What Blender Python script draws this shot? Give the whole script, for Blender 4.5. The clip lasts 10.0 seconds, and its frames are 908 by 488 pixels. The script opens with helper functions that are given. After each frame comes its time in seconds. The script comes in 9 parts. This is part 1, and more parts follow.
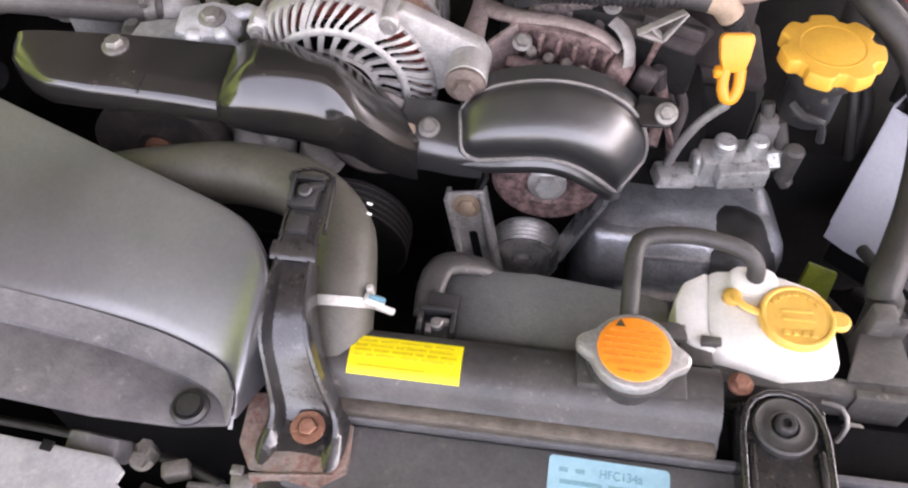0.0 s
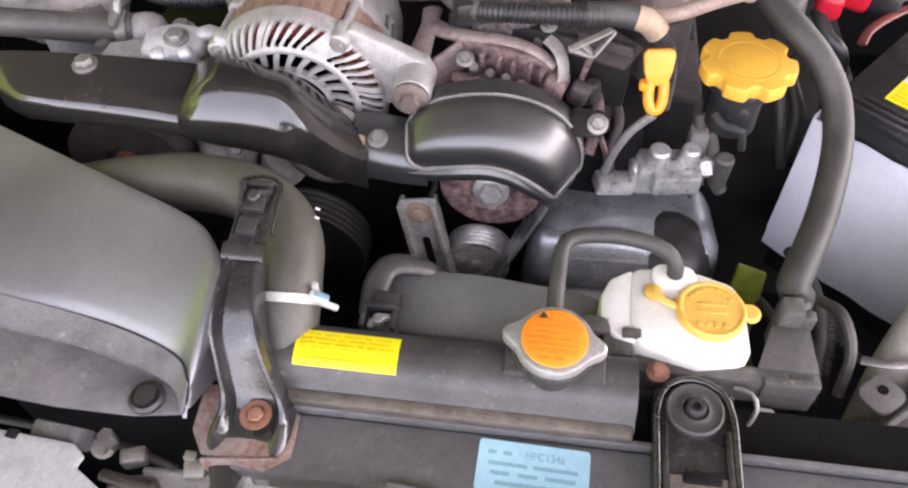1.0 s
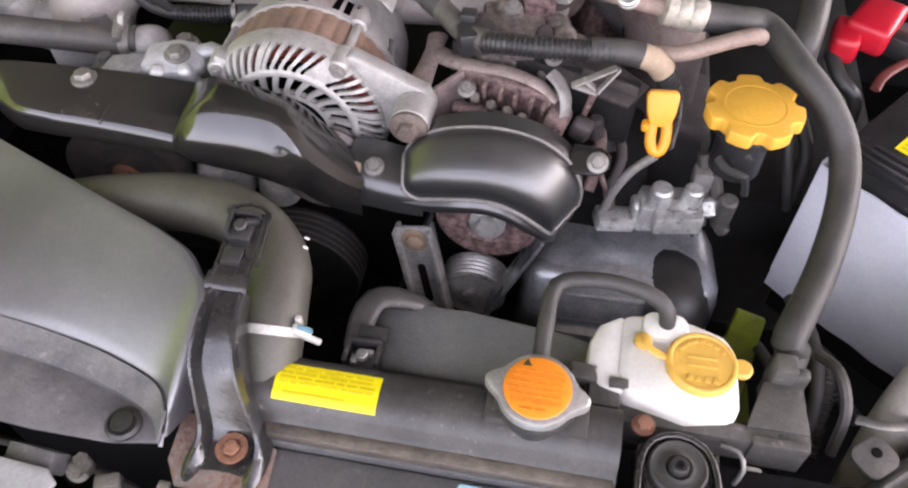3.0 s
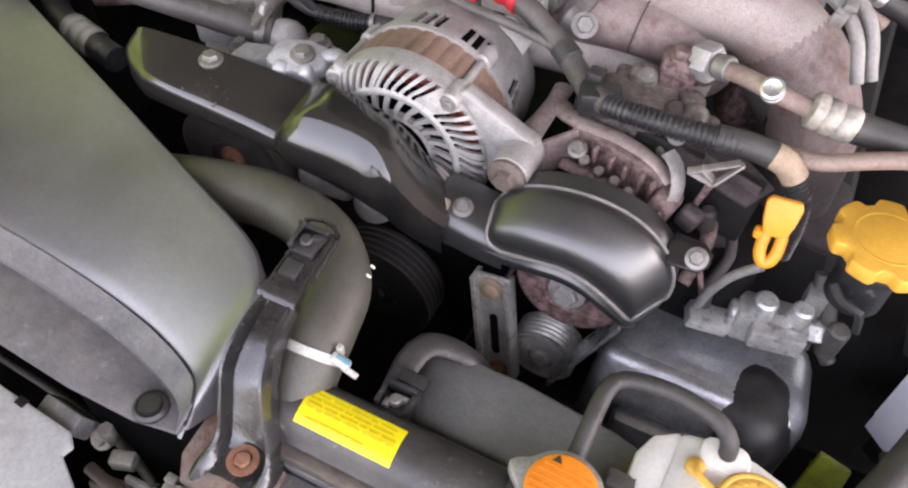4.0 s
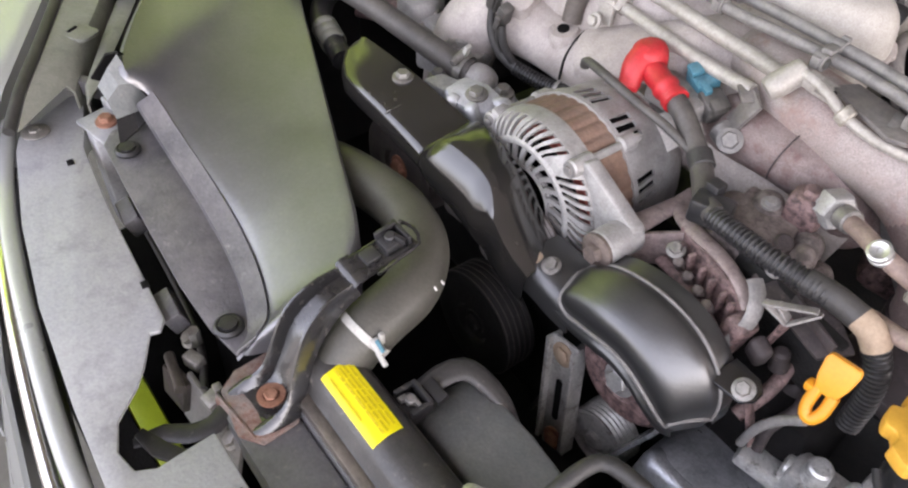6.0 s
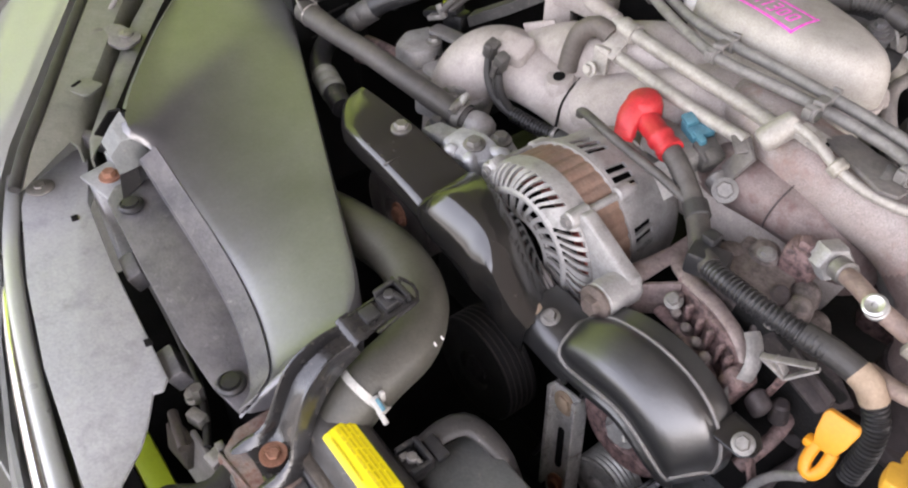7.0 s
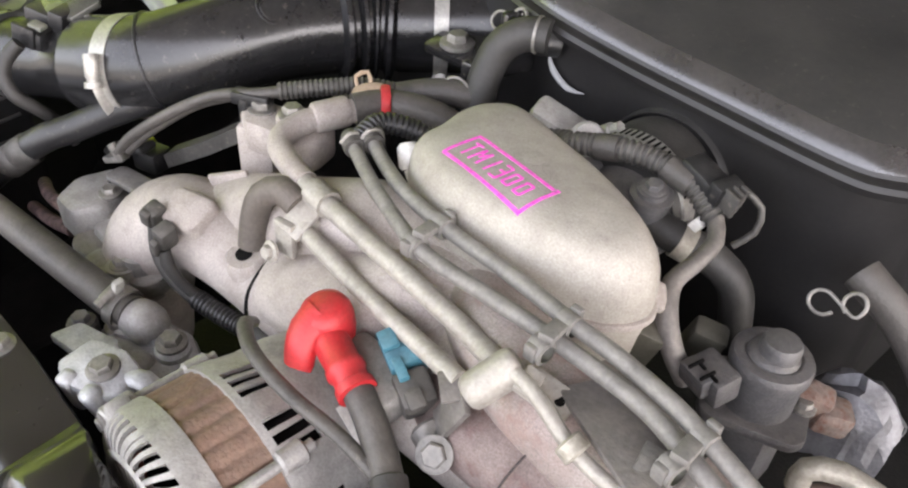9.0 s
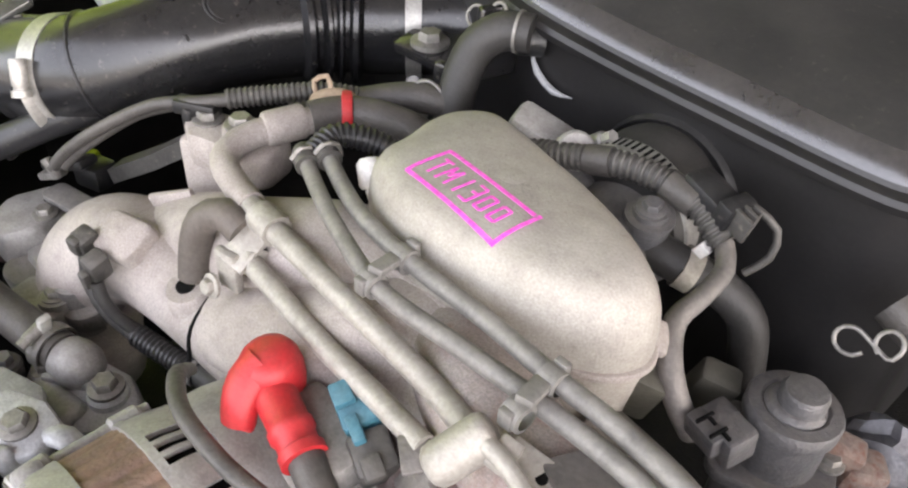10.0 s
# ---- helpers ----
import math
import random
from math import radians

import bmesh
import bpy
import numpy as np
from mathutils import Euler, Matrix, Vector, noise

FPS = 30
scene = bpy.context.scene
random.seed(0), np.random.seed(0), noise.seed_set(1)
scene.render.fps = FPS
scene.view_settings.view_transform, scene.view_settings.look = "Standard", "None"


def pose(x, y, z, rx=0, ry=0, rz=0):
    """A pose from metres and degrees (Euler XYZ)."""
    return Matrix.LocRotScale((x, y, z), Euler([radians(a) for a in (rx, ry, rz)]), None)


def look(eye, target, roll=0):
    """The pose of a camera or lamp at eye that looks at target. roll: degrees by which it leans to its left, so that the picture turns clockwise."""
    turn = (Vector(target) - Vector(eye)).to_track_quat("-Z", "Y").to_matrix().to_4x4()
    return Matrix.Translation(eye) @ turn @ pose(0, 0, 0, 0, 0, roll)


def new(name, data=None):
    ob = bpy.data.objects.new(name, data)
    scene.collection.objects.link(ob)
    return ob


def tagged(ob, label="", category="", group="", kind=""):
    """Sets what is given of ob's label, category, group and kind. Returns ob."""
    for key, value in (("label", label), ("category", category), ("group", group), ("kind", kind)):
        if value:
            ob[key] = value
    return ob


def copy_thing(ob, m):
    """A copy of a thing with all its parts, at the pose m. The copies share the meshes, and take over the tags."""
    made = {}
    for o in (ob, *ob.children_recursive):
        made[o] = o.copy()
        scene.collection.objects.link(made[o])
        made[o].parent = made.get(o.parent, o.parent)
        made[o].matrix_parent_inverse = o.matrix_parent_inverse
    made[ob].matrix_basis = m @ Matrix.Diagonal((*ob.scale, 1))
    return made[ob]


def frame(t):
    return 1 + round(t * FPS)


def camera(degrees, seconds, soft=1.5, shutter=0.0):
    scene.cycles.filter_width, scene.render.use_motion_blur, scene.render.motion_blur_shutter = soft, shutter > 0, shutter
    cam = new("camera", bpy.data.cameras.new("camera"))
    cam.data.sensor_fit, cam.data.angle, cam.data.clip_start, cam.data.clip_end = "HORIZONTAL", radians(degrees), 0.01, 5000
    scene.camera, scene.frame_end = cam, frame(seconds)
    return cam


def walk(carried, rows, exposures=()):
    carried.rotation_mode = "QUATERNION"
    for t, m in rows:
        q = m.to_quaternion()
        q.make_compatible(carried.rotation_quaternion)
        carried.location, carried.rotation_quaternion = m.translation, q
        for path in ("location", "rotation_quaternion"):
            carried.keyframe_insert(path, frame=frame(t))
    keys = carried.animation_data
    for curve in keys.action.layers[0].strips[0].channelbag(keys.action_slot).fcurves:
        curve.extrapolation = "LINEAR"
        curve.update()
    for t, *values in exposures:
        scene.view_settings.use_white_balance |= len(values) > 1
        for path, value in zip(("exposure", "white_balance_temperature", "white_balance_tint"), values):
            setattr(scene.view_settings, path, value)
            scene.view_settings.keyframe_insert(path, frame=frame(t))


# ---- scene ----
cam = camera(59.6, 10.0, soft=2.2)
# seconds, eye, target, roll
PATH = [
    (0, (0.02, 0.013, 0.464), (-0.204, 1.211, -1.121), -2.7),
    (0.2, (0.043, -0.004, 0.476), (-0.186, 1.205, -1.1), -2.8),
    (0.5, (0.064, -0.016, 0.482), (-0.169, 1.203, -1.086), -2.7),
    (1, (0.062, -0.014, 0.485), (-0.158, 1.224, -1.07), -2.7),
    (1.5, (0.081, 0.003, 0.489), (-0.124, 1.252, -1.059), -2.9),
    (2, (0.093, 0.01, 0.491), (-0.099, 1.27, -1.05), -2.7),
    (2.5, (0.085, 0.014, 0.495), (-0.123, 1.258, -1.057), -2.4),
    (3, (0.075, 0.014, 0.493), (-0.184, 1.245, -1.062), -1.4),
    (3.2, (0.073, 0.016, 0.489), (-0.226, 1.235, -1.068), -0.9),
    (4.3, (0.136, 0.081, 0.487), (-0.555, 1.193, -1.025), 2.1),
    (4.5, (0.181, 0.09, 0.487), (-0.582, 1.135, -1.038), 2.3),
    (4.7, (0.208, 0.087, 0.487), (-0.622, 1.103, -1.022), 2.9),
    (5, (0.226, 0.089, 0.492), (-0.696, 1.052, -0.999), 3.5),
    (5.5, (0.219, 0.095, 0.505), (-0.805, 0.986, -0.964), 3.6),
    (5.7, (0.217, 0.089, 0.502), (-0.853, 0.981, -0.932), 3.8),
    (6.8, (0.207, 0.102, 0.524), (-0.944, 0.979, -0.857), 1.6),
    (7, (0.206, 0.104, 0.528), (-0.941, 0.996, -0.846), 1.4),
    (7.5, (0.21, 0.118, 0.539), (-0.918, 1.071, -0.809), 1.7),
    (8, (0.204, 0.163, 0.571), (-0.885, 1.215, -0.736), 3.4),
    (8.2, (0.185, 0.183, 0.586), (-0.871, 1.253, -0.733), 3.8),
    (8.5, (0.173, 0.235, 0.575), (-0.902, 1.34, -0.699), 4.0),
    (8.7, (0.165, 0.29, 0.545), (-0.916, 1.409, -0.712), 4.8),
    (9, (0.129, 0.381, 0.478), (-0.942, 1.517, -0.772), 4.4),
    (9.5, (0.098, 0.43, 0.449), (-0.968, 1.583, -0.79), 4.6),
    (10, (0.096, 0.436, 0.452), (-0.965, 1.575, -0.803), 3.9),
]
walk(cam, [(t, look(eye, target, roll)) for t, eye, target, roll in PATH], [(0.0, 3.54, 6700.0, 25.0), (1.0, 3.58, 6700.0, 25.0), (2.0, 3.44, 6680.0, 24.5), (3.0, 3.38, 6650.0, 24.0), (4.5, 3.37, 6600.0, 22.0), (5.5, 3.26, 6550.0, 20.0), (7.0, 3.21, 6650.0, 20.0), (7.5, 3.25, 6680.0, 19.0), (8.5, 3.36, 6750.0, 16.0), (10.0, 3.43, 6800.0, 16.0)])

# ---- light: the car stands in the shade of a carport; sky to the front and the side, sunlit trees beyond ----
world = bpy.data.worlds.new("sky")
scene.world = world
world.use_nodes = True
wn = world.node_tree
sky = wn.nodes.new("ShaderNodeTexSky")
sky.sky_type, sky.sun_disc = "NISHITA", False
sky.sun_elevation, sky.sun_rotation = radians(48), radians(70)
sky.air_density, sky.dust_density, sky.ozone_density = 1.0, 4.0, 0.6
haze = wn.nodes.new("ShaderNodeHueSaturation")
haze.inputs["Saturation"].default_value = 0.37
wn.links.new(sky.outputs["Color"], haze.inputs["Color"])
wn.links.new(haze.outputs["Color"], wn.nodes["Background"].inputs["Color"])
wn.nodes["Background"].inputs["Strength"].default_value = 0.15
sun = new("sun", bpy.data.lights.new("sun", "SUN"))
sun.data.energy, sun.data.angle, sun.data.color = 5.0, radians(0.6), (1.0, 0.96, 0.90)
sun.matrix_world = look((4.2, 1.5, 5.0), (0, 0, 0))


# ---- materials ----
def principled(name):
    m = bpy.data.materials.new(name)
    m.use_nodes = True
    return m, m.node_tree.nodes, m.node_tree.links, m.node_tree.nodes["Principled BSDF"]


def surface(name, c1, c2=None, rough=0.5, metal=0.0, blot=22.0, fine=420.0, bump=0.25, dust=None, dust_amount=0.5,
            rust=None, rust_amount=0.4, vary=0.12, spec=0.5, coat=0.0, ior=1.5, speck=None, speck_amount=0.5, speck_scale=170.0,
            grime=0.00, lumps=0.000):
    """A material with blotches at centimetres, grain at millimetres, and dust that settles on upward faces."""
    m, nodes, links, bsdf = principled(name)
    c2 = c2 or tuple(v * 0.7 for v in c1)
    where = nodes.new("ShaderNodeTexCoord")
    big = nodes.new("ShaderNodeTexNoise")
    big.inputs["Scale"].default_value, big.inputs["Detail"].default_value, big.inputs["Roughness"].default_value = blot, 6.0, 0.62
    small = nodes.new("ShaderNodeTexNoise")
    small.inputs["Scale"].default_value, small.inputs["Detail"].default_value = fine, 3.0
    for n in (big, small):
        links.new(where.outputs["Object"], n.inputs["Vector"])
    ramp = nodes.new("ShaderNodeMapRange")
    ramp.inputs["From Min"].default_value, ramp.inputs["From Max"].default_value = 0.35, 0.65
    links.new(big.outputs["Fac"], ramp.inputs["Value"])
    mix = nodes.new("ShaderNodeMix")
    mix.data_type = "RGBA"
    mix.inputs["A"].default_value, mix.inputs["B"].default_value = (*c1, 1), (*c2, 1)
    links.new(ramp.outputs["Result"], mix.inputs["Factor"])
    colour = mix.outputs["Result"]
    grain = nodes.new("ShaderNodeMapRange")
    grain.inputs["From Min"].default_value, grain.inputs["From Max"].default_value = 0.3, 0.7
    grain.inputs["To Min"].default_value, grain.inputs["To Max"].default_value = 1 - vary, 1 + vary
    links.new(small.outputs["Fac"], grain.inputs["Value"])
    shade = nodes.new("ShaderNodeVectorMath")
    shade.operation = "SCALE"
    links.new(colour, shade.inputs[0])
    links.new(grain.outputs["Result"], shade.inputs["Scale"])
    colour = shade.outputs["Vector"]
    rough_out = None
    for tint, amount, upward, scale in ((rust, rust_amount, False, blot * 2.2), (dust, dust_amount, True, blot * 1.3)):
        if not tint:
            continue
        patch = nodes.new("ShaderNodeTexNoise")
        patch.inputs["Scale"].default_value, patch.inputs["Detail"].default_value, patch.inputs["Roughness"].default_value = scale, 8.0, 0.7
        links.new(where.outputs["Object"], patch.inputs["Vector"])
        edge = nodes.new("ShaderNodeMapRange")
        edge.inputs["From Min"].default_value, edge.inputs["From Max"].default_value = (0.62 - 0.3 * amount, 0.8 - 0.3 * amount) if not upward else (0.3, 0.75)
        links.new(patch.outputs["Fac"], edge.inputs["Value"])
        factor = edge.outputs["Result"]
        if upward:
            geo = nodes.new("ShaderNodeNewGeometry")
            split = nodes.new("ShaderNodeSeparateXYZ")
            links.new(geo.outputs["Normal"], split.inputs["Vector"])
            up = nodes.new("ShaderNodeMapRange")
            up.inputs["From Min"].default_value, up.inputs["From Max"].default_value = 0.0, 0.9
            up.inputs["To Max"].default_value = amount
            links.new(split.outputs["Z"], up.inputs["Value"])
            times = nodes.new("ShaderNodeMath")
            times.operation = "MULTIPLY"
            links.new(factor, times.inputs[0])
            links.new(up.outputs["Result"], times.inputs[1])
            factor = times.outputs["Value"]
        over = nodes.new("ShaderNodeMix")
        over.data_type = "RGBA"
        over.inputs["B"].default_value = (*tint, 1)
        links.new(factor, over.inputs["Factor"])
        links.new(colour, over.inputs["A"])
        colour = over.outputs["Result"]
        matt = nodes.new("ShaderNodeMapRange")
        matt.inputs["To Min"].default_value, matt.inputs["To Max"].default_value = rough, 0.85
        links.new(factor, matt.inputs["Value"])
        rough_out = matt.outputs["Result"]
    if speck:
        dots = nodes.new("ShaderNodeTexNoise")
        dots.inputs["Scale"].default_value, dots.inputs["Detail"].default_value, dots.inputs["Roughness"].default_value = speck_scale, 5.0, 0.65
        links.new(where.outputs["Object"], dots.inputs["Vector"])
        cutoff = nodes.new("ShaderNodeMapRange")
        cutoff.inputs["From Min"].default_value, cutoff.inputs["From Max"].default_value = 0.60, 0.72
        links.new(dots.outputs["Fac"], cutoff.inputs["Value"])
        zone = nodes.new("ShaderNodeMapRange")
        zone.inputs["From Min"].default_value, zone.inputs["From Max"].default_value = 0.42, 0.62
        zone.inputs["To Min"].default_value, zone.inputs["To Max"].default_value = 0.25 * speck_amount, speck_amount
        links.new(big.outputs["Fac"], zone.inputs["Value"])
        both = nodes.new("ShaderNodeMath")
        both.operation = "MULTIPLY"
        links.new(cutoff.outputs["Result"], both.inputs[0])
        links.new(zone.outputs["Result"], both.inputs[1])
        over = nodes.new("ShaderNodeMix")
        over.data_type = "RGBA"
        over.inputs["B"].default_value = (*speck, 1)
        links.new(both.outputs["Value"], over.inputs["Factor"])
        links.new(colour, over.inputs["A"])
        colour = over.outputs["Result"]
    if grime:
        spots = nodes.new("ShaderNodeTexNoise")
        spots.inputs["Scale"].default_value, spots.inputs["Detail"].default_value, spots.inputs["Roughness"].default_value = 75.0, 7.0, 0.72
        spots.inputs["Distortion"].default_value = 0.6
        links.new(where.outputs["Object"], spots.inputs["Vector"])
        spread = nodes.new("ShaderNodeMapRange")
        spread.inputs["From Min"].default_value, spread.inputs["From Max"].default_value = 0.47, 0.66
        spread.inputs["To Min"].default_value, spread.inputs["To Max"].default_value = 1.0, 1.0 - grime
        links.new(spots.outputs["Fac"], spread.inputs["Value"])
        soiled = nodes.new("ShaderNodeVectorMath")
        soiled.operation = "SCALE"
        links.new(colour, soiled.inputs[0])
        links.new(spread.outputs["Result"], soiled.inputs["Scale"])
        colour = soiled.outputs["Vector"]
    links.new(colour, bsdf.inputs["Base Color"])
    if rough_out:
        links.new(rough_out, bsdf.inputs["Roughness"])
    else:
        wear = nodes.new("ShaderNodeMapRange")
        wear.inputs["To Min"].default_value, wear.inputs["To Max"].default_value = max(0.04, rough - 0.1), min(1.0, rough + 0.1)
        links.new(big.outputs["Fac"], wear.inputs["Value"])
        links.new(wear.outputs["Result"], bsdf.inputs["Roughness"])
    bsdf.inputs["Metallic"].default_value = metal
    bsdf.inputs["Specular IOR Level"].default_value = spec
    bsdf.inputs["Coat Weight"].default_value = coat
    bsdf.inputs["IOR"].default_value = ior
    relief = nodes.new("ShaderNodeBump")
    relief.inputs["Strength"].default_value, relief.inputs["Distance"].default_value = bump, 0.0012
    links.new(small.outputs["Fac"], relief.inputs["Height"])
    normal = relief.outputs["Normal"]
    if lumps:
        uneven = nodes.new("ShaderNodeTexNoise")
        uneven.inputs["Scale"].default_value, uneven.inputs["Detail"].default_value = 110.0, 3.0
        links.new(where.outputs["Object"], uneven.inputs["Vector"])
        swell = nodes.new("ShaderNodeBump")
        swell.inputs["Strength"].default_value, swell.inputs["Distance"].default_value = lumps, 0.004
        links.new(uneven.outputs["Fac"], swell.inputs["Height"])
        links.new(normal, swell.inputs["Normal"])
        normal = swell.outputs["Normal"]
    links.new(normal, bsdf.inputs["Normal"])
    return m


DUST = (0.34, 0.31, 0.27)
TAN = (0.40, 0.35, 0.29)
black_plastic = surface("black_plastic", (0.013, 0.013, 0.014), (0.021, 0.021, 0.022), 0.38, dust=DUST, dust_amount=0.08, bump=0.2, speck=TAN, speck_amount=0.25)
# black lid paled towards olive: reflected trees are put into the colour
lid_tree_sheen = surface("lid_tree_sheen", (0.095, 0.098, 0.088), (0.125, 0.126, 0.114), 0.33, blot=18, ior=1.75, dust=DUST, dust_amount=0.12, bump=0.15, speck=TAN, speck_amount=0.25, grime=0.12, lumps=0.020)
cover_plastic = surface("sensor_cover_plastic", (0.055, 0.056, 0.050), (0.075, 0.075, 0.068), 0.22, blot=18, ior=1.9, bump=0.1, grime=0.10)
box_black = surface("box_black", (0.007, 0.007, 0.007), (0.012, 0.012, 0.012), 0.5, bump=0.2, spec=0.25)
rib_plastic = surface("rib_plastic", (0.040, 0.040, 0.042), (0.065, 0.063, 0.062), 0.36, dust=DUST, dust_amount=0.30, bump=0.2, speck=TAN, speck_amount=0.2)
duct_plastic = surface("duct_plastic", (0.046, 0.045, 0.050), (0.082, 0.080, 0.086), 0.36, ior=2.3, blot=11, bump=0.05, fine=300, vary=0.15, dust=(0.32, 0.31, 0.31), dust_amount=0.07, speck=TAN, speck_amount=0.10, grime=0.11, lumps=0.014)
flange_plastic = surface("flange_plastic", (0.058, 0.058, 0.065), (0.105, 0.101, 0.103), 0.38, blot=26, dust=(0.36, 0.33, 0.32), dust_amount=0.32, bump=0.4, speck=(0.5, 0.47, 0.45), speck_amount=0.45, speck_scale=110, grime=0.14, lumps=0.035)
tank_plastic = surface("tank_plastic", (0.030, 0.029, 0.029), (0.055, 0.052, 0.049), 0.34, dust=DUST, dust_amount=0.14, bump=0.25, speck=TAN, speck_amount=0.4, grime=0.17, lumps=0.021)
beam_plastic = surface("beam_plastic", (0.085, 0.085, 0.090), (0.125, 0.123, 0.124), 0.36, blot=12, dust=DUST, dust_amount=0.18, bump=0.25, speck=TAN, speck_amount=0.4, grime=0.17, lumps=0.021)
strip_plastic = surface("dusty_strip", (0.085, 0.072, 0.058), (0.05, 0.043, 0.036), 0.6, blot=60, dust=(0.30, 0.25, 0.20), dust_amount=0.5, bump=0.5)
shroud_plastic = surface("shroud_plastic", (0.115, 0.126, 0.124), (0.165, 0.175, 0.170), 0.5, blot=18, dust=DUST, dust_amount=0.25, bump=0.3, speck=TAN, speck_amount=0.3, grime=0.17, lumps=0.028)
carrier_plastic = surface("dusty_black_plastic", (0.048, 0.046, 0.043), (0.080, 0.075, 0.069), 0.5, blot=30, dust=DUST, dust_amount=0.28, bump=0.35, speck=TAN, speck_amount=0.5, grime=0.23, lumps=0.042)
gloss_black = surface("gloss_black", (0.009, 0.009, 0.009), (0.016, 0.0145, 0.013), 0.13, blot=30, dust=DUST, dust_amount=0.06, bump=0.02, ior=1.75, speck=TAN, speck_amount=0.08)
satin_black = surface("satin_black", (0.014, 0.014, 0.015), (0.020, 0.020, 0.020), 0.30, blot=18, dust=DUST, dust_amount=0.06, bump=0.10, ior=1.9)
painted_black = surface("painted_black", (0.012, 0.012, 0.013), (0.022, 0.021, 0.021), 0.13, blot=40, dust=DUST, dust_amount=0.08, bump=0.12, ior=1.7, speck=TAN, speck_amount=0.3, grime=0.00, lumps=0.014)
rusty_steel = surface("rusty_steel", (0.17, 0.145, 0.13), (0.27, 0.19, 0.155), 0.75, speck=(0.4, 0.34, 0.3), speck_amount=0.5, metal=0.15, blot=60, rust=(0.17, 0.075, 0.05), rust_amount=0.45, bump=0.7, grime=0.23, lumps=0.084)
rust_bolt = surface("rust_bolt", (0.20, 0.085, 0.05), (0.28, 0.14, 0.09), 0.8, blot=120, bump=0.6)
# one black plastic in three tones: wall darker, lip and top paler as lit
chamber_wall_shaded = surface("chamber_wall_shaded", (0.013, 0.0125, 0.013), (0.020, 0.019, 0.019), 0.40, blot=14, dust=DUST, dust_amount=0.05, bump=0.05, fine=300, ior=1.5)
chamber_lip_lit = surface("chamber_lip_lit", (0.032, 0.031, 0.031), (0.046, 0.044, 0.044), 0.17, blot=30, dust=DUST, dust_amount=0.03, bump=0.05, fine=300, ior=1.9)
chamber_top_lit = surface("chamber_top_lit_plastic", (0.022, 0.0215, 0.022), (0.032, 0.031, 0.031), 0.34, blot=14, dust=DUST, dust_amount=0.12, bump=0.05, fine=300, ior=1.65, speck=TAN, speck_amount=0.2)
duct_black = surface("duct_black", (0.011, 0.011, 0.012), (0.019, 0.019, 0.020), 0.23, blot=16, dust=DUST, dust_amount=0.06, bump=0.08, ior=1.55, speck=TAN, speck_amount=0.2)
dark_casting_grey = surface("grey_valve_casting", (0.085, 0.085, 0.09), (0.13, 0.125, 0.125), 0.5, metal=0.25, blot=45, dust=TAN, dust_amount=0.25, bump=0.6, fine=500, grime=0.20, lumps=0.056)
red_cable = surface("dull_red_cable", (0.16, 0.035, 0.030), (0.11, 0.025, 0.022), 0.55, blot=60, bump=0.3)
dark_steel = surface("dark_steel", (0.050, 0.046, 0.045), (0.095, 0.080, 0.075), 0.42, metal=0.4, blot=50, bump=0.3, dust=TAN, dust_amount=0.2, grime=0.20, lumps=0.042)
dark_brown_casting = surface("dark_brown_casting", (0.060, 0.047, 0.046), (0.030, 0.024, 0.024), 0.7, blot=40, bump=0.4, speck=(0.2, 0.15, 0.13), speck_amount=0.5)
bracket_grey = surface("dusty_bracket", (0.19, 0.175, 0.165), (0.13, 0.12, 0.112), 0.55, metal=0.2, blot=40, dust=TAN, dust_amount=0.3, bump=0.4, grime=0.2, lumps=0.03)
vacuum_grey = surface("vacuum_pipe_grey", (0.22, 0.21, 0.197), (0.155, 0.148, 0.138), 0.5, metal=0.15, blot=50, dust=(0.46, 0.43, 0.39), dust_amount=0.45, bump=0.3, grime=0.2, lumps=0.03)
brown_bolt = surface("brown_bolt", (0.17, 0.135, 0.115), (0.11, 0.085, 0.075), 0.6, metal=0.3, blot=90, bump=0.5)
plate_steel = surface("plate_steel", (0.62, 0.61, 0.58), (0.42, 0.41, 0.385), 0.38, metal=0.45, blot=45, rust=(0.16, 0.10, 0.07), rust_amount=0.2, bump=0.3, grime=0.3, lumps=0.03)
# black belt coloured grey: the sky's sheen on its back is painted in
belt_sheen = surface("belt_sheen", (0.11, 0.115, 0.12), (0.16, 0.165, 0.17), 0.28, ior=1.7, blot=40, bump=0.1, grime=0.15)
worn_steel = surface("worn_steel", (0.34, 0.33, 0.31), (0.20, 0.19, 0.175), 0.42, metal=0.65, blot=50, rust=(0.10, 0.065, 0.05), rust_amount=0.3, bump=0.3, grime=0.25, lumps=0.042)
rubber = surface("rubber", (0.024, 0.023, 0.022), (0.038, 0.036, 0.034), 0.55, dust=DUST, dust_amount=0.11, bump=0.3, grime=0.17, lumps=0.028)
olive_hose = surface("olive_hose", (0.054, 0.051, 0.041), (0.074, 0.070, 0.055), 0.5, blot=16, dust=DUST, dust_amount=0.12, bump=0.25, grime=0.12, lumps=0.021)
grey_hose = surface("grey_hose", (0.050, 0.046, 0.043), (0.080, 0.073, 0.067), 0.5, dust=TAN, dust_amount=0.16, bump=0.4, grime=0.17, lumps=0.035)
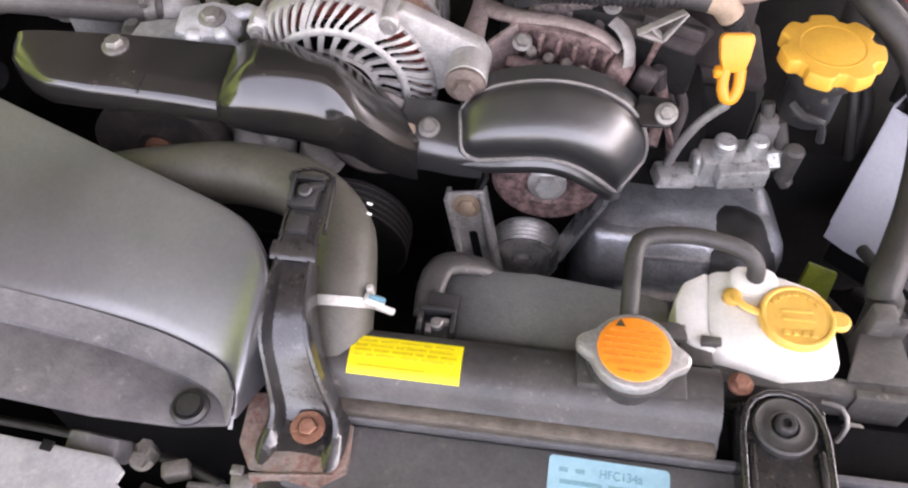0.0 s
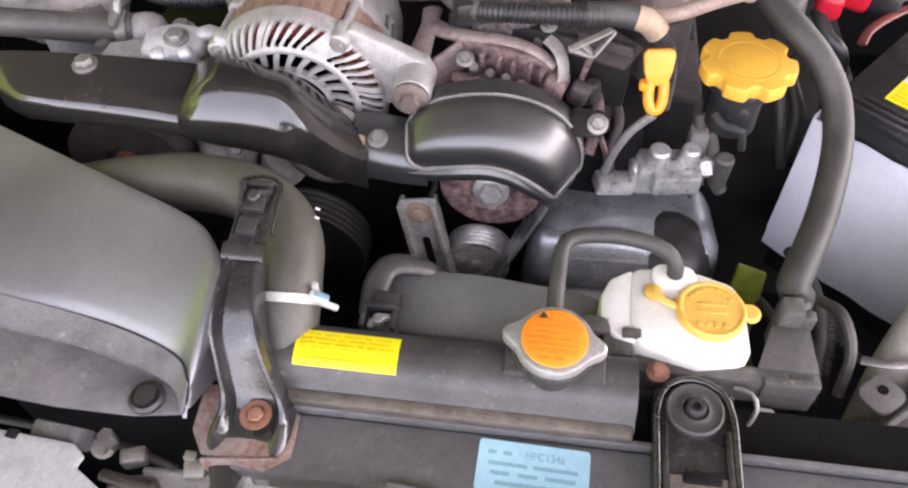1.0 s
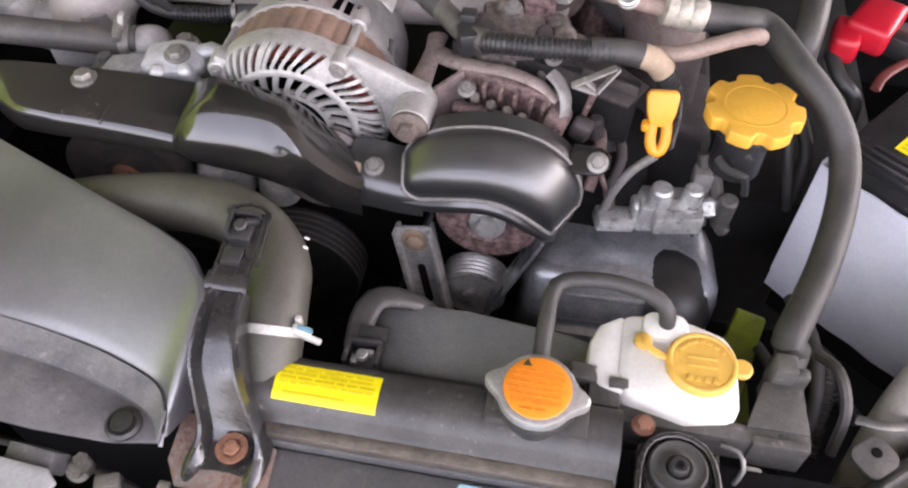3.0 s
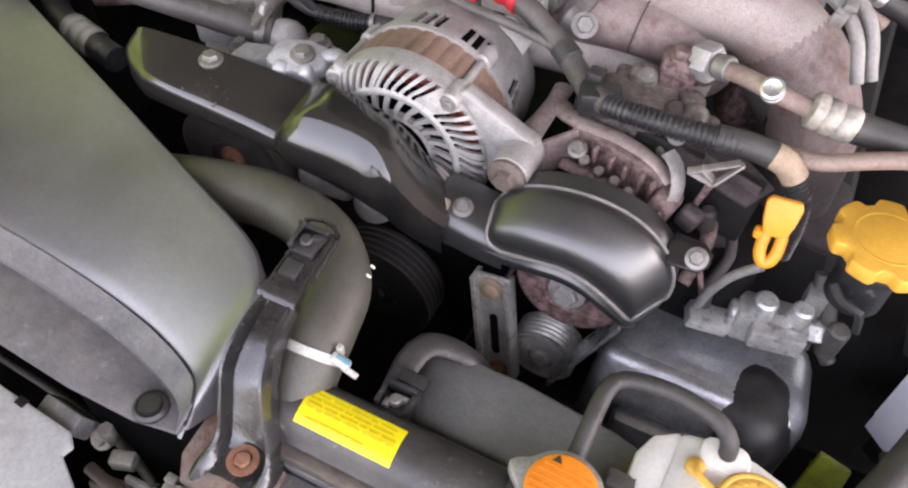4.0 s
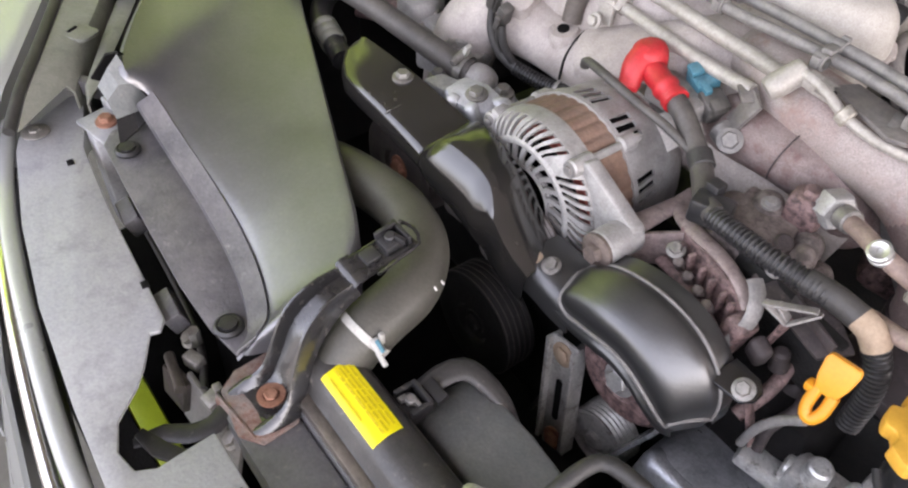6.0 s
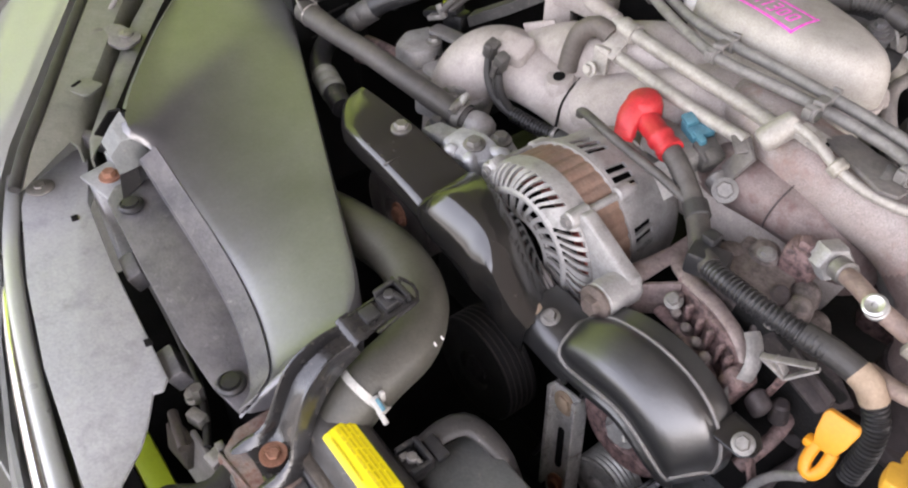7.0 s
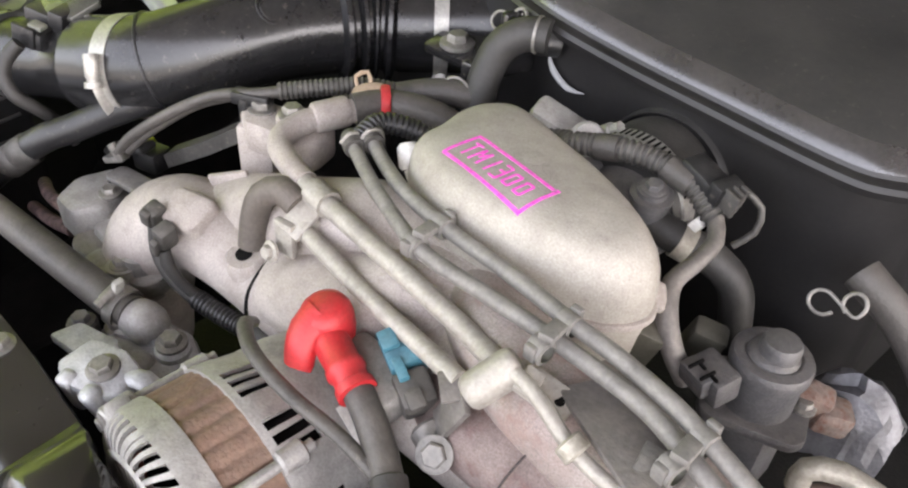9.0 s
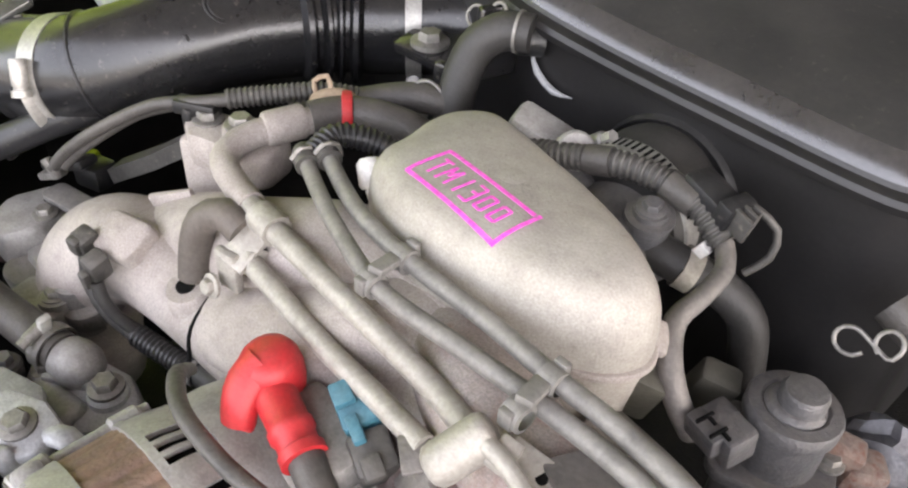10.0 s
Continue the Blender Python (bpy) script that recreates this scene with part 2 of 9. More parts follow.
stub_rubber = surface("aged_rubber", (0.115, 0.098, 0.085), (0.085, 0.072, 0.062), 0.6, dust=TAN, dust_amount=0.2, bump=0.4, grime=0.2, lumps=0.03)
alu = surface("cast_aluminium", (0.43, 0.42, 0.405), (0.32, 0.31, 0.295), 0.55, metal=0.35, blot=40, dust=TAN, dust_amount=0.30, bump=0.30, fine=600, grime=0.19, lumps=0.070)
alu_old = surface("old_aluminium", (0.30, 0.285, 0.27), (0.20, 0.19, 0.18), 0.6, metal=0.3, blot=45, dust=TAN, dust_amount=0.4, bump=0.30, fine=500, grime=0.25, lumps=0.098)
manifold_alu = surface("manifold_aluminium", (0.46, 0.415, 0.385), (0.34, 0.30, 0.275), 0.62, metal=0.12, blot=28, dust=(0.40, 0.35, 0.30), dust_amount=0.5, bump=0.30, fine=900, vary=0.2, speck=(0.22, 0.18, 0.16), speck_amount=0.4, speck_scale=230.0, grime=0.16, lumps=0.056)
runner_alu = surface("runner_aluminium", (0.35, 0.31, 0.29), (0.28, 0.215, 0.195), 0.6, metal=0.12, blot=16, rust=(0.29, 0.19, 0.165), rust_amount=0.30, bump=0.4, fine=900, vary=0.22, speck=(0.46, 0.40, 0.37), speck_amount=0.5, speck_scale=250.0, grime=0.14, lumps=0.049)
brown_runner = surface("brown_runner", (0.25, 0.20, 0.185), (0.17, 0.125, 0.115), 0.65, metal=0.1, blot=26, rust=(0.16, 0.095, 0.085), rust_amount=0.4, bump=0.4, fine=900, vary=0.22, grime=0.23, lumps=0.070)
plenum_alu = surface("plenum_aluminium", (0.42, 0.395, 0.35), (0.31, 0.285, 0.25), 0.62, metal=0.08, blot=34, dust=(0.48, 0.44, 0.375), dust_amount=0.4, bump=0.30, fine=800, vary=0.14, speck=(0.20, 0.17, 0.135), speck_amount=0.60, speck_scale=210.0, grime=0.06, lumps=0.035)
pale_pink_alu = surface("pale_stained_aluminium", (0.30, 0.24, 0.225), (0.19, 0.14, 0.13), 0.6, metal=0.15, blot=60, rust=(0.10, 0.065, 0.06), rust_amount=0.3, dust=TAN, dust_amount=0.25, bump=0.3, fine=500, grime=0.28, lumps=0.098)
pink_alu = surface("stained_aluminium", (0.26, 0.17, 0.158), (0.15, 0.095, 0.09), 0.65, metal=0.1, blot=70, rust=(0.045, 0.028, 0.027), rust_amount=0.6, dust=(0.42, 0.33, 0.30), dust_amount=0.3, bump=0.30, fine=500, grime=0.30, lumps=0.112)
pump_alu = surface("pump_aluminium", (0.20, 0.165, 0.155), (0.11, 0.088, 0.083), 0.65, metal=0.12, blot=60, rust=(0.045, 0.034, 0.032), rust_amount=0.6, dust=TAN, dust_amount=0.3, bump=0.30, fine=500, grime=0.30, lumps=0.112)
cool_alu = surface("grey_casting", (0.54, 0.55, 0.56), (0.40, 0.405, 0.415), 0.55, metal=0.3, blot=45, dust=TAN, dust_amount=0.3, bump=0.30, fine=600, grime=0.23, lumps=0.098)
tan_pipe = surface("tan_pipe", (0.33, 0.25, 0.205), (0.23, 0.165, 0.14), 0.6, metal=0.1, blot=30, bump=0.5, grime=0.17, lumps=0.042)
brass_steel = surface("passivated_steel", (0.50, 0.42, 0.26), (0.34, 0.27, 0.16), 0.42, metal=0.5, blot=60, bump=0.3)
ferrule_alu = surface("dull_aluminium", (0.46, 0.43, 0.37), (0.30, 0.28, 0.24), 0.5, metal=0.35, blot=90, dust=TAN, dust_amount=0.4, bump=0.5, grime=0.20, lumps=0.035)
pale_fitting = surface("pale_fitting", (0.66, 0.66, 0.63), (0.48, 0.48, 0.46), 0.34, metal=0.55, blot=60, bump=0.25, rust=(0.12, 0.11, 0.10), rust_amount=0.25, grime=0.25, lumps=0.084)
ac_alu = surface("compressor_aluminium", (0.52, 0.54, 0.565), (0.37, 0.385, 0.405), 0.31, metal=0.7, blot=30, bump=0.35, speck=TAN, speck_amount=0.3, grime=0.25, lumps=0.070)
foil_alu = surface("crumpled_foil", (0.20, 0.20, 0.215), (0.12, 0.12, 0.13), 0.45, metal=0.5, blot=40, bump=0.3, grime=0.3, lumps=0.12)
bright_alu = surface("bright_aluminium", (0.62, 0.61, 0.58), (0.45, 0.44, 0.42), 0.38, metal=0.7, blot=50, bump=0.4, grime=0.12, lumps=0.028)
clamp_steel = surface("clamp_steel", (0.50, 0.485, 0.45), (0.34, 0.33, 0.31), 0.44, metal=0.6, blot=40, bump=0.15, dust=TAN, dust_amount=0.12, grime=0.20, lumps=0.020)
zinc = surface("zinc_steel", (0.31, 0.295, 0.275), (0.21, 0.20, 0.185), 0.5, metal=0.6, blot=90, bump=0.3, dust=TAN, dust_amount=0.2, grime=0.20, lumps=0.028)
dusty_pipe = surface("dusty_pipe", (0.44, 0.415, 0.37), (0.30, 0.28, 0.25), 0.46, metal=0.25, blot=45, dust=(0.46, 0.425, 0.37), dust_amount=0.55, bump=0.4, grime=0.17, lumps=0.035)
grey_pipe = surface("grey_pipe", (0.16, 0.155, 0.15), (0.22, 0.21, 0.20), 0.5, metal=0.2, blot=40, dust=TAN, dust_amount=0.35, bump=0.4, grime=0.23, lumps=0.049)
copper_brown = surface("stator_laminations", (0.24, 0.145, 0.10), (0.17, 0.10, 0.072), 0.7, metal=0.1, blot=60, bump=0.6, dust=TAN, dust_amount=0.25, grime=0.20, lumps=0.042)
winding = surface("copper_winding", (0.32, 0.07, 0.05), (0.14, 0.035, 0.03), 0.4, blot=150, bump=0.5)
# near black without sheen: shade of holes and deep parts is in the colour
dark_cavity = surface("shade_black", (0.006, 0.006, 0.006), (0.012, 0.011, 0.011), 0.8, bump=0.4, spec=0.08)
# metal darkened to near black, with the bay's shade in its colour
shaded_metal = surface("engine_block", (0.011, 0.010, 0.0095), (0.005, 0.0047, 0.0047), 0.7, metal=0.2, blot=30, bump=0.8)
yellow_plastic = surface("yellow_plastic", (0.68, 0.37, 0.045), (0.60, 0.32, 0.04), 0.5, blot=40, bump=0.15, vary=0.05)
bright_yellow = surface("bright_yellow_plastic", (0.82, 0.50, 0.012), (0.74, 0.44, 0.012), 0.4, blot=40, bump=0.1, vary=0.05)
amber_plastic = surface("amber_plastic", (0.70, 0.29, 0.016), (0.62, 0.26, 0.015), 0.42, blot=40, bump=0.15, vary=0.05)
resv_cap_plastic = surface("aged_yellow_plastic", (0.70, 0.42, 0.08), (0.62, 0.36, 0.07), 0.45, blot=60, bump=0.2, vary=0.06)
white_poly = surface("milky_plastic", (0.80, 0.785, 0.73), (0.73, 0.71, 0.645), 0.4, blot=25, bump=0.12, vary=0.05)
white_tie = surface("white_nylon", (0.46, 0.45, 0.41), (0.34, 0.33, 0.30), 0.5, blot=80, bump=0.1)
orange_label = surface("orange_label", (0.86, 0.27, 0.015), (0.82, 0.25, 0.02), 0.45, blot=60, bump=0.1, vary=0.04)
label_ink = surface("label_ink", (0.72, 0.20, 0.013), (0.68, 0.185, 0.013), 0.6, blot=60)
black_ink = surface("black_ink", (0.03, 0.025, 0.01), (0.04, 0.03, 0.01), 0.6)
yellow_label = surface("yellow_label", (0.86, 0.74, 0.006), (0.80, 0.67, 0.006), 0.4, blot=60, bump=0.1, vary=0.04)
ochre_ink = surface("ochre_ink", (0.64, 0.51, 0.005), (0.58, 0.45, 0.005), 0.5)
blue_label = surface("pale_blue_label", (0.36, 0.60, 0.68), (0.30, 0.52, 0.62), 0.45, blot=50, bump=0.1, vary=0.04)
blue_ink = surface("blue_ink", (0.20, 0.39, 0.47), (0.18, 0.36, 0.43), 0.5)
red_plastic = surface("red_plastic", (0.52, 0.012, 0.026), (0.42, 0.010, 0.022), 0.35, blot=40, bump=0.1, vary=0.06)
red_rubber = surface("red_rubber", (0.55, 0.024, 0.030), (0.44, 0.020, 0.025), 0.45, blot=50, bump=0.2, dust=(0.5, 0.22, 0.18), dust_amount=0.15)
blue_plug = surface("blue_plastic", (0.060, 0.20, 0.26), (0.05, 0.16, 0.21), 0.5, blot=80, dust=TAN, dust_amount=0.15)
white_label = surface("white_label", (0.72, 0.70, 0.66), (0.64, 0.62, 0.58), 0.5, blot=60)
battery_bag = surface("battery_sleeve", (0.66, 0.66, 0.72), (0.58, 0.58, 0.65), 0.55, blot=10, bump=0.2, vary=0.05, grime=0.05, lumps=0.035)
neck_plastic = surface("washer_neck_plastic", (0.40, 0.375, 0.325), (0.31, 0.285, 0.245), 0.45, blot=20, bump=0.15, grime=0.15, lumps=0.021)
pink_chalk = surface("pink_chalk", (0.90, 0.10, 0.62), (0.85, 0.16, 0.60), 0.8, blot=200, vary=0.2)
tape = surface("cloth_tape", (0.38, 0.29, 0.205), (0.31, 0.23, 0.16), 0.8, blot=80, bump=0.5)
panel_grey = surface("panel_plastic", (0.29, 0.296, 0.305), (0.35, 0.35, 0.348), 0.40, blot=9, rust=(0.17, 0.172, 0.185), rust_amount=0.3, speck=(0.5, 0.48, 0.45), speck_amount=0.15, dust=(0.42, 0.41, 0.40), dust_amount=0.35, bump=0.25, grime=0.07, lumps=0.014)
chrome = surface("chrome", (0.75, 0.75, 0.76), (0.7, 0.7, 0.7), 0.12, metal=1.0, bump=0.03)
silver_paint = surface("silver_paint", (0.42, 0.43, 0.42), (0.39, 0.40, 0.39), 0.3, metal=0.25, blot=6, bump=0.05, vary=0.04, coat=0.5)
lime_paint = surface("lime_paint", (0.36, 0.44, 0.02), (0.30, 0.38, 0.02), 0.4, blot=12, bump=0.1, vary=0.05)
olive_paint = surface("olive_paint", (0.15, 0.175, 0.012), (0.10, 0.12, 0.010), 0.5, blot=20, bump=0.2, grime=0.3)
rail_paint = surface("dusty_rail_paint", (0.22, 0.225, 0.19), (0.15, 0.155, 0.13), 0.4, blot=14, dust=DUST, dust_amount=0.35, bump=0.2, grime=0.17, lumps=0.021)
glass_grey = surface("lamp_housing", (0.085, 0.082, 0.078), (0.13, 0.125, 0.115), 0.45, blot=20, dust=DUST, dust_amount=0.4, bump=0.3, speck=TAN, speck_amount=0.4, grime=0.23, lumps=0.035)
asphalt = surface("asphalt", (0.085, 0.082, 0.076), (0.12, 0.112, 0.10), 0.9, blot=0.9, fine=60, bump=0.6)
leaf = surface("leaf", (0.125, 0.19, 0.016), (0.20, 0.265, 0.026), 0.5, blot=3.0, fine=30, bump=0.1)
roof_wood = surface("roof_boards", (0.24, 0.215, 0.205), (0.18, 0.155, 0.145), 0.7, blot=5, fine=80, bump=0.4)
bark = surface("bark", (0.10, 0.08, 0.06), (0.07, 0.055, 0.04), 0.9, blot=12, fine=90, bump=0.8)


# ---- mesh helpers ----
V = Vector
BASE = {}


def thing(name, at, label, category, group="", kind=""):
    ob = new(name)
    ob.empty_display_size = 0.02
    ob.location = at
    BASE[ob.name] = V(at)
    return tagged(ob, label, category, group, kind)


def part(name, bm, material, parent=None, label="", smooth=40.0):
    """Links a bmesh, built in world metres, as one mesh object under a thing or a part."""
    base = BASE.get(parent.name, V((0, 0, 0))) if parent else V((0, 0, 0))
    bmesh.ops.translate(bm, vec=-base, verts=bm.verts)
    bmesh.ops.recalc_face_normals(bm, faces=bm.faces)
    me = bpy.data.meshes.new(name)
    bm.to_mesh(me)
    bm.free()
    me.materials.append(material)
    me.polygons.foreach_set("use_smooth", [True] * len(me.polygons))
    me.set_sharp_from_angle(angle=radians(smooth))
    ob = new(name, me)
    if parent:
        ob.parent = parent
    BASE[ob.name] = base
    return tagged(ob, label) if label else ob


def alone(name, bm, material, label, category, group="", kind="", smooth=40.0):
    return tagged(part(name, bm, material, None, "", smooth), label, category, group, kind)


def merged(*bms):
    out = bms[0]
    for other in bms[1:]:
        me = bpy.data.meshes.new("tmp")
        other.to_mesh(me)
        other.free()
        out.from_mesh(me)
        bpy.data.meshes.remove(me)
    return out


def bevelled(bm, width, segments=2, angle=30.0):
    if width > 0:
        edges = [e for e in bm.edges if len(e.link_faces) == 2 and e.calc_face_angle(0) > radians(angle)]
        bmesh.ops.bevel(bm, geom=edges, offset=width, segments=segments, profile=0.5, affect="EDGES", clamp_overlap=True)
    return bm


def box(c, size, bevel=0.0, turn=(0, 0, 0), segments=2):
    bm = bmesh.new()
    bmesh.ops.create_cube(bm, size=1.0)
    bmesh.ops.scale(bm, vec=size, verts=bm.verts)
    bevelled(bm, bevel, segments)
    bmesh.ops.transform(bm, matrix=pose(*c, *turn), verts=bm.verts)
    return bm


def axis_matrix(p0, p1):
    d = V(p1) - V(p0)
    return Matrix.Translation(p0) @ d.to_track_quat("Z", "Y").to_matrix().to_4x4(), d.length


def rings_mesh(rings, caps=True, closed=False):
    """A skin over equal rings of points."""
    bm = bmesh.new()
    rows = [[bm.verts.new(p) for p in ring] for ring in rings]
    n = len(rows[0])
    pairs = list(zip(rows, rows[1:])) + ([(rows[-1], rows[0])] if closed else [])
    for a, b in pairs:
        for i in range(n):
            j = (i + 1) % n
            bm.faces.new((a[i], a[j], b[j], b[i]))
    if caps and not closed:
        bm.faces.new(rows[0][::-1])
        bm.faces.new(rows[-1])
    return bm


def lathe(profile, p0, p1, seg=28, caps=True):
    """Turns (radius, way along the axis) round the axis from p0 towards p1."""
    m, _ = axis_matrix(p0, p1)
    rings = [[m @ V((r * math.cos(a), r * math.sin(a), h)) for a in (2 * math.pi * i / seg for i in range(seg))] for r, h in profile]
    return rings_mesh(rings, caps)


def rod(p0, p1, r, r2=None, seg=20, bevel=0.0):
    length = (V(p1) - V(p0)).length
    r2 = r if r2 is None else r2
    if bevel:
        return lathe([(r - bevel, 0), (r, bevel), (r2, length - bevel), (r2 - bevel, length)], p0, p1, seg)
    return lathe([(r, 0), (r2, length)], p0, p1, seg)


def bolt_bm(p, up=(0, 0, 1), r=0.006, h=0.005, washer=True):
    p, up = V(p), V(up).normalized()
    bm = lathe([(r * 0.98, 0), (r, h * 0.2), (r, h * 0.8), (r * 0.85, h)], p, p + up, 6)
    if washer:
        bm = merged(bm, lathe([(r * 1.45, -0.001), (r * 1.45, h * 0.18), (r * 1.2, h * 0.3)], p, p + up, 20))
    return bm


def smooth_line(pts, step=0.006):
    """Points along a Catmull-Rom curve, and the way along it at each as a share of the keys."""
    pts = [V(p) for p in pts]
    ext = [pts[0] * 2 - pts[1], *pts, pts[-1] * 2 - pts[-2]]
    out, share = [], []
    for k in range(1, len(ext) - 2):
        a, b, c, d = ext[k - 1:k + 3]
        n = max(2, int((c - b).length / step))
        for i in range(n):
            t = i / n
            out.append(0.5 * (2 * b + (c - a) * t + (2 * a - 5 * b + 4 * c - d) * t * t + (3 * b - a - 3 * c + d) * t ** 3))
            share.append(k - 1 + t)
    out.append(pts[-1])
    share.append(len(pts) - 1)
    return out, share


def tube(pts, r, seg=14, step=0.006, ribs=0.0, depth=0.0, flat=1.0, caps=True):
    """A pipe along a curve through the points. r: one radius or one for each point. ribs: pitch of corrugations."""
    if ribs:
        step = ribs / 4
    line, share = smooth_line(pts, step)
    radii = [r] * len(pts) if isinstance(r, (int, float)) else list(r)
    rings, up = [], V((0, 0, 1))
    for i, p in enumerate(line):
        d = (line[min(i + 1, len(line) - 1)] - line[max(i - 1, 0)]).normalized()
        side = d.cross(up)
        if side.length < 0.05:
            side = d.cross(V((0, 1, 0)))
        side.normalize()
        up = side.cross(d).normalized()
        k = min(int(share[i]), len(radii) - 2)
        rad = radii[k] + (radii[k + 1] - radii[k]) * (share[i] - k)
        if ribs:
            rad -= depth * (1, 1, 0.0, 0.0)[i % 4]
        rings.append([p + side * rad * math.cos(a) + up * rad * flat * math.sin(a) for a in (2 * math.pi * j / seg for j in range(seg))])
    return rings_mesh(rings, caps)


def plate(outline, thick, bevel=0.0, m=None):
    """A polygon in x and y, extruded downwards from z = 0, then laid by m."""
    bm = bmesh.new()
    top = [bm.verts.new((x, y, 0)) for x, y in outline]
    low = [bm.verts.new((x, y, -thick)) for x, y in outline]
    n = len(top)
    bm.faces.new(top)
    bm.faces.new(low[::-1])
    for i in range(n):
        j = (i + 1) % n
        bm.faces.new((top[j], top[i], low[i], low[j]))
    bmesh.ops.recalc_face_normals(bm, faces=bm.faces)
    bevelled(bm, bevel)
    if m is not None:
        bmesh.ops.transform(bm, matrix=m, verts=bm.verts)
    return bm


def sheet(rows, thick):
    """A skin with thickness over rows of points (an open grid)."""
    bm = bmesh.new()
    grid = [[bm.verts.new(p) for p in row] for row in rows]
    for a, b in zip(grid, grid[1:]):
        for i in range(len(a) - 1):
            bm.faces.new((a[i], a[i + 1], b[i + 1], b[i]))
    bmesh.ops.recalc_face_normals(bm, faces=bm.faces)
    bmesh.ops.solidify(bm, geom=bm.faces[:], thickness=thick)
    return bm


def spline_rows(rows, n=6):
    """Rows of equal length, smoothed along the way from row to row."""
    cols = [smooth_line_n([row[i] for row in rows], n) for i in range(len(rows[0]))]
    return [[col[k] for col in cols] for k in range(len(cols[0]))]


def smooth_line_n(pts, n):
    pts = [V(p) for p in pts]
    ext = [pts[0] * 2 - pts[1], *pts, pts[-1] * 2 - pts[-2]]
    out = []
    for k in range(1, len(ext) - 2):
        a, b, c, d = ext[k - 1:k + 3]
        for i in range(n):
            t = i / n
            out.append(0.5 * (2 * b + (c - a) * t + (2 * a - 5 * b + 4 * c - d) * t * t + (3 * b - a - 3 * c + d) * t ** 3))
    return out + [pts[-1]]


def rounded(x0, y0, x1, y1, r, n=5):
    out = []
    for cx, cy, a0 in ((x1 - r, y1 - r, 0), (x0 + r, y1 - r, 90), (x0 + r, y0 + r, 180), (x1 - r, y0 + r, 270)):
        out += [(cx + r * math.cos(radians(a0 + 90 * i / n)), cy + r * math.sin(radians(a0 + 90 * i / n))) for i in range(n + 1)]
    return out


def letters(name, text, size, m, material, parent, depth=0.0004):
    curve = bpy.data.curves.new(name, "FONT")
    curve.body, curve.size, curve.extrude = text, size, depth
    curve.align_x, curve.align_y = "CENTER", "CENTER"
    tmp = bpy.data.objects.new(name, curve)
    scene.collection.objects.link(tmp)
    me = bpy.data.meshes.new_from_object(tmp.evaluated_get(bpy.context.evaluated_depsgraph_get()))
    bpy.data.objects.remove(tmp)
    bpy.data.curves.remove(curve)
    bm = bmesh.new()
    bm.from_mesh(me)
    bpy.data.meshes.remove(me)
    bmesh.ops.transform(bm, matrix=m, verts=bm.verts)
    return part(name, bm, material, parent, smooth=20)


def plane_matrix(origin, along, across):
    """A frame with x along, y across and z out of a surface."""
    x = V(along).normalized()
    z = x.cross(V(across)).normalized()
    y = z.cross(x)
    return Matrix.Translation(origin) @ Matrix((x, y, z)).transposed().to_4x4()


def clamp_band(c, axis, r, width, material, parent=None, screw=(0, 0, 1), label="", name="hose_clamp"):
    """A worm-drive clamp: a band with a screw housing."""
    c, axis, screw = V(c), V(axis).normalized(), V(screw).normalized()
    bm = lathe([(r, 0), (r + 0.0012, 0), (r + 0.0012, width), (r, width)], c - axis * width / 2, c + axis, 36, caps=False)
    side = axis.cross(screw).normalized()
    p = c + screw * (r + 0.004)
    bm = merged(bm, rod(p - side * 0.009, p + side * 0.008, 0.004, seg=10), rod(p + side * 0.008, p + side * 0.013, 0.0035, seg=6))
    return part(name, bm, material, parent, label)


# ---- setting ----
def flat_sheet(x0, y0, x1, y1, z, nx=1, ny=1):
    bm = bmesh.new()
    rows = [[bm.verts.new((x0 + (x1 - x0) * i / nx, y0 + (y1 - y0) * j / ny, z)) for i in range(nx + 1)] for j in range(ny + 1)]
    for a, b in zip(rows, rows[1:]):
        for i in range(nx):
            bm.faces.new((a[i], a[i + 1], b[i + 1], b[i]))
    return bm


alone("ground", flat_sheet(-300, -300, 300, 300, -0.74), asphalt, "grey asphalt yard under the car", "ground", kind="structure")
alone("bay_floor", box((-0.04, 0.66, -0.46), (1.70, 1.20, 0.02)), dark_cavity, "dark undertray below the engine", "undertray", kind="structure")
alone("wall_firewall", box((-0.04, 1.27, -0.08), (1.70, 0.02, 0.74)), shaded_metal, "dark painted bulkhead behind the engine", "bulkhead", kind="structure")
# left wing near black: shadow on its silver-green paint, and dirt, in the colour
alone("wall_left", box((-0.90, 0.80, -0.20), (0.02, 0.92, 0.52)), shaded_metal, "dusty painted inner wing of the engine bay", "inner wing", kind="structure")
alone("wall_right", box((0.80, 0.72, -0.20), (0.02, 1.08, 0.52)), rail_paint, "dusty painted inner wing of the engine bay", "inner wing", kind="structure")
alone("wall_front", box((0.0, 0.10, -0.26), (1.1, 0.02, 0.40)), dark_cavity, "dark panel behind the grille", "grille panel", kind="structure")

alone("roof", box((1.35, 2.9, 2.32), (9.1, 8.0, 0.10)), roof_wood, "grey-brown boarded carport roof over the car", "roof", kind="structure")
# raised bonnet, hinged behind the engine
bonnet = thing("bonnet", (0, 1.30, 0.30), "raised bonnet with dark insulation on its underside", "car bonnet")
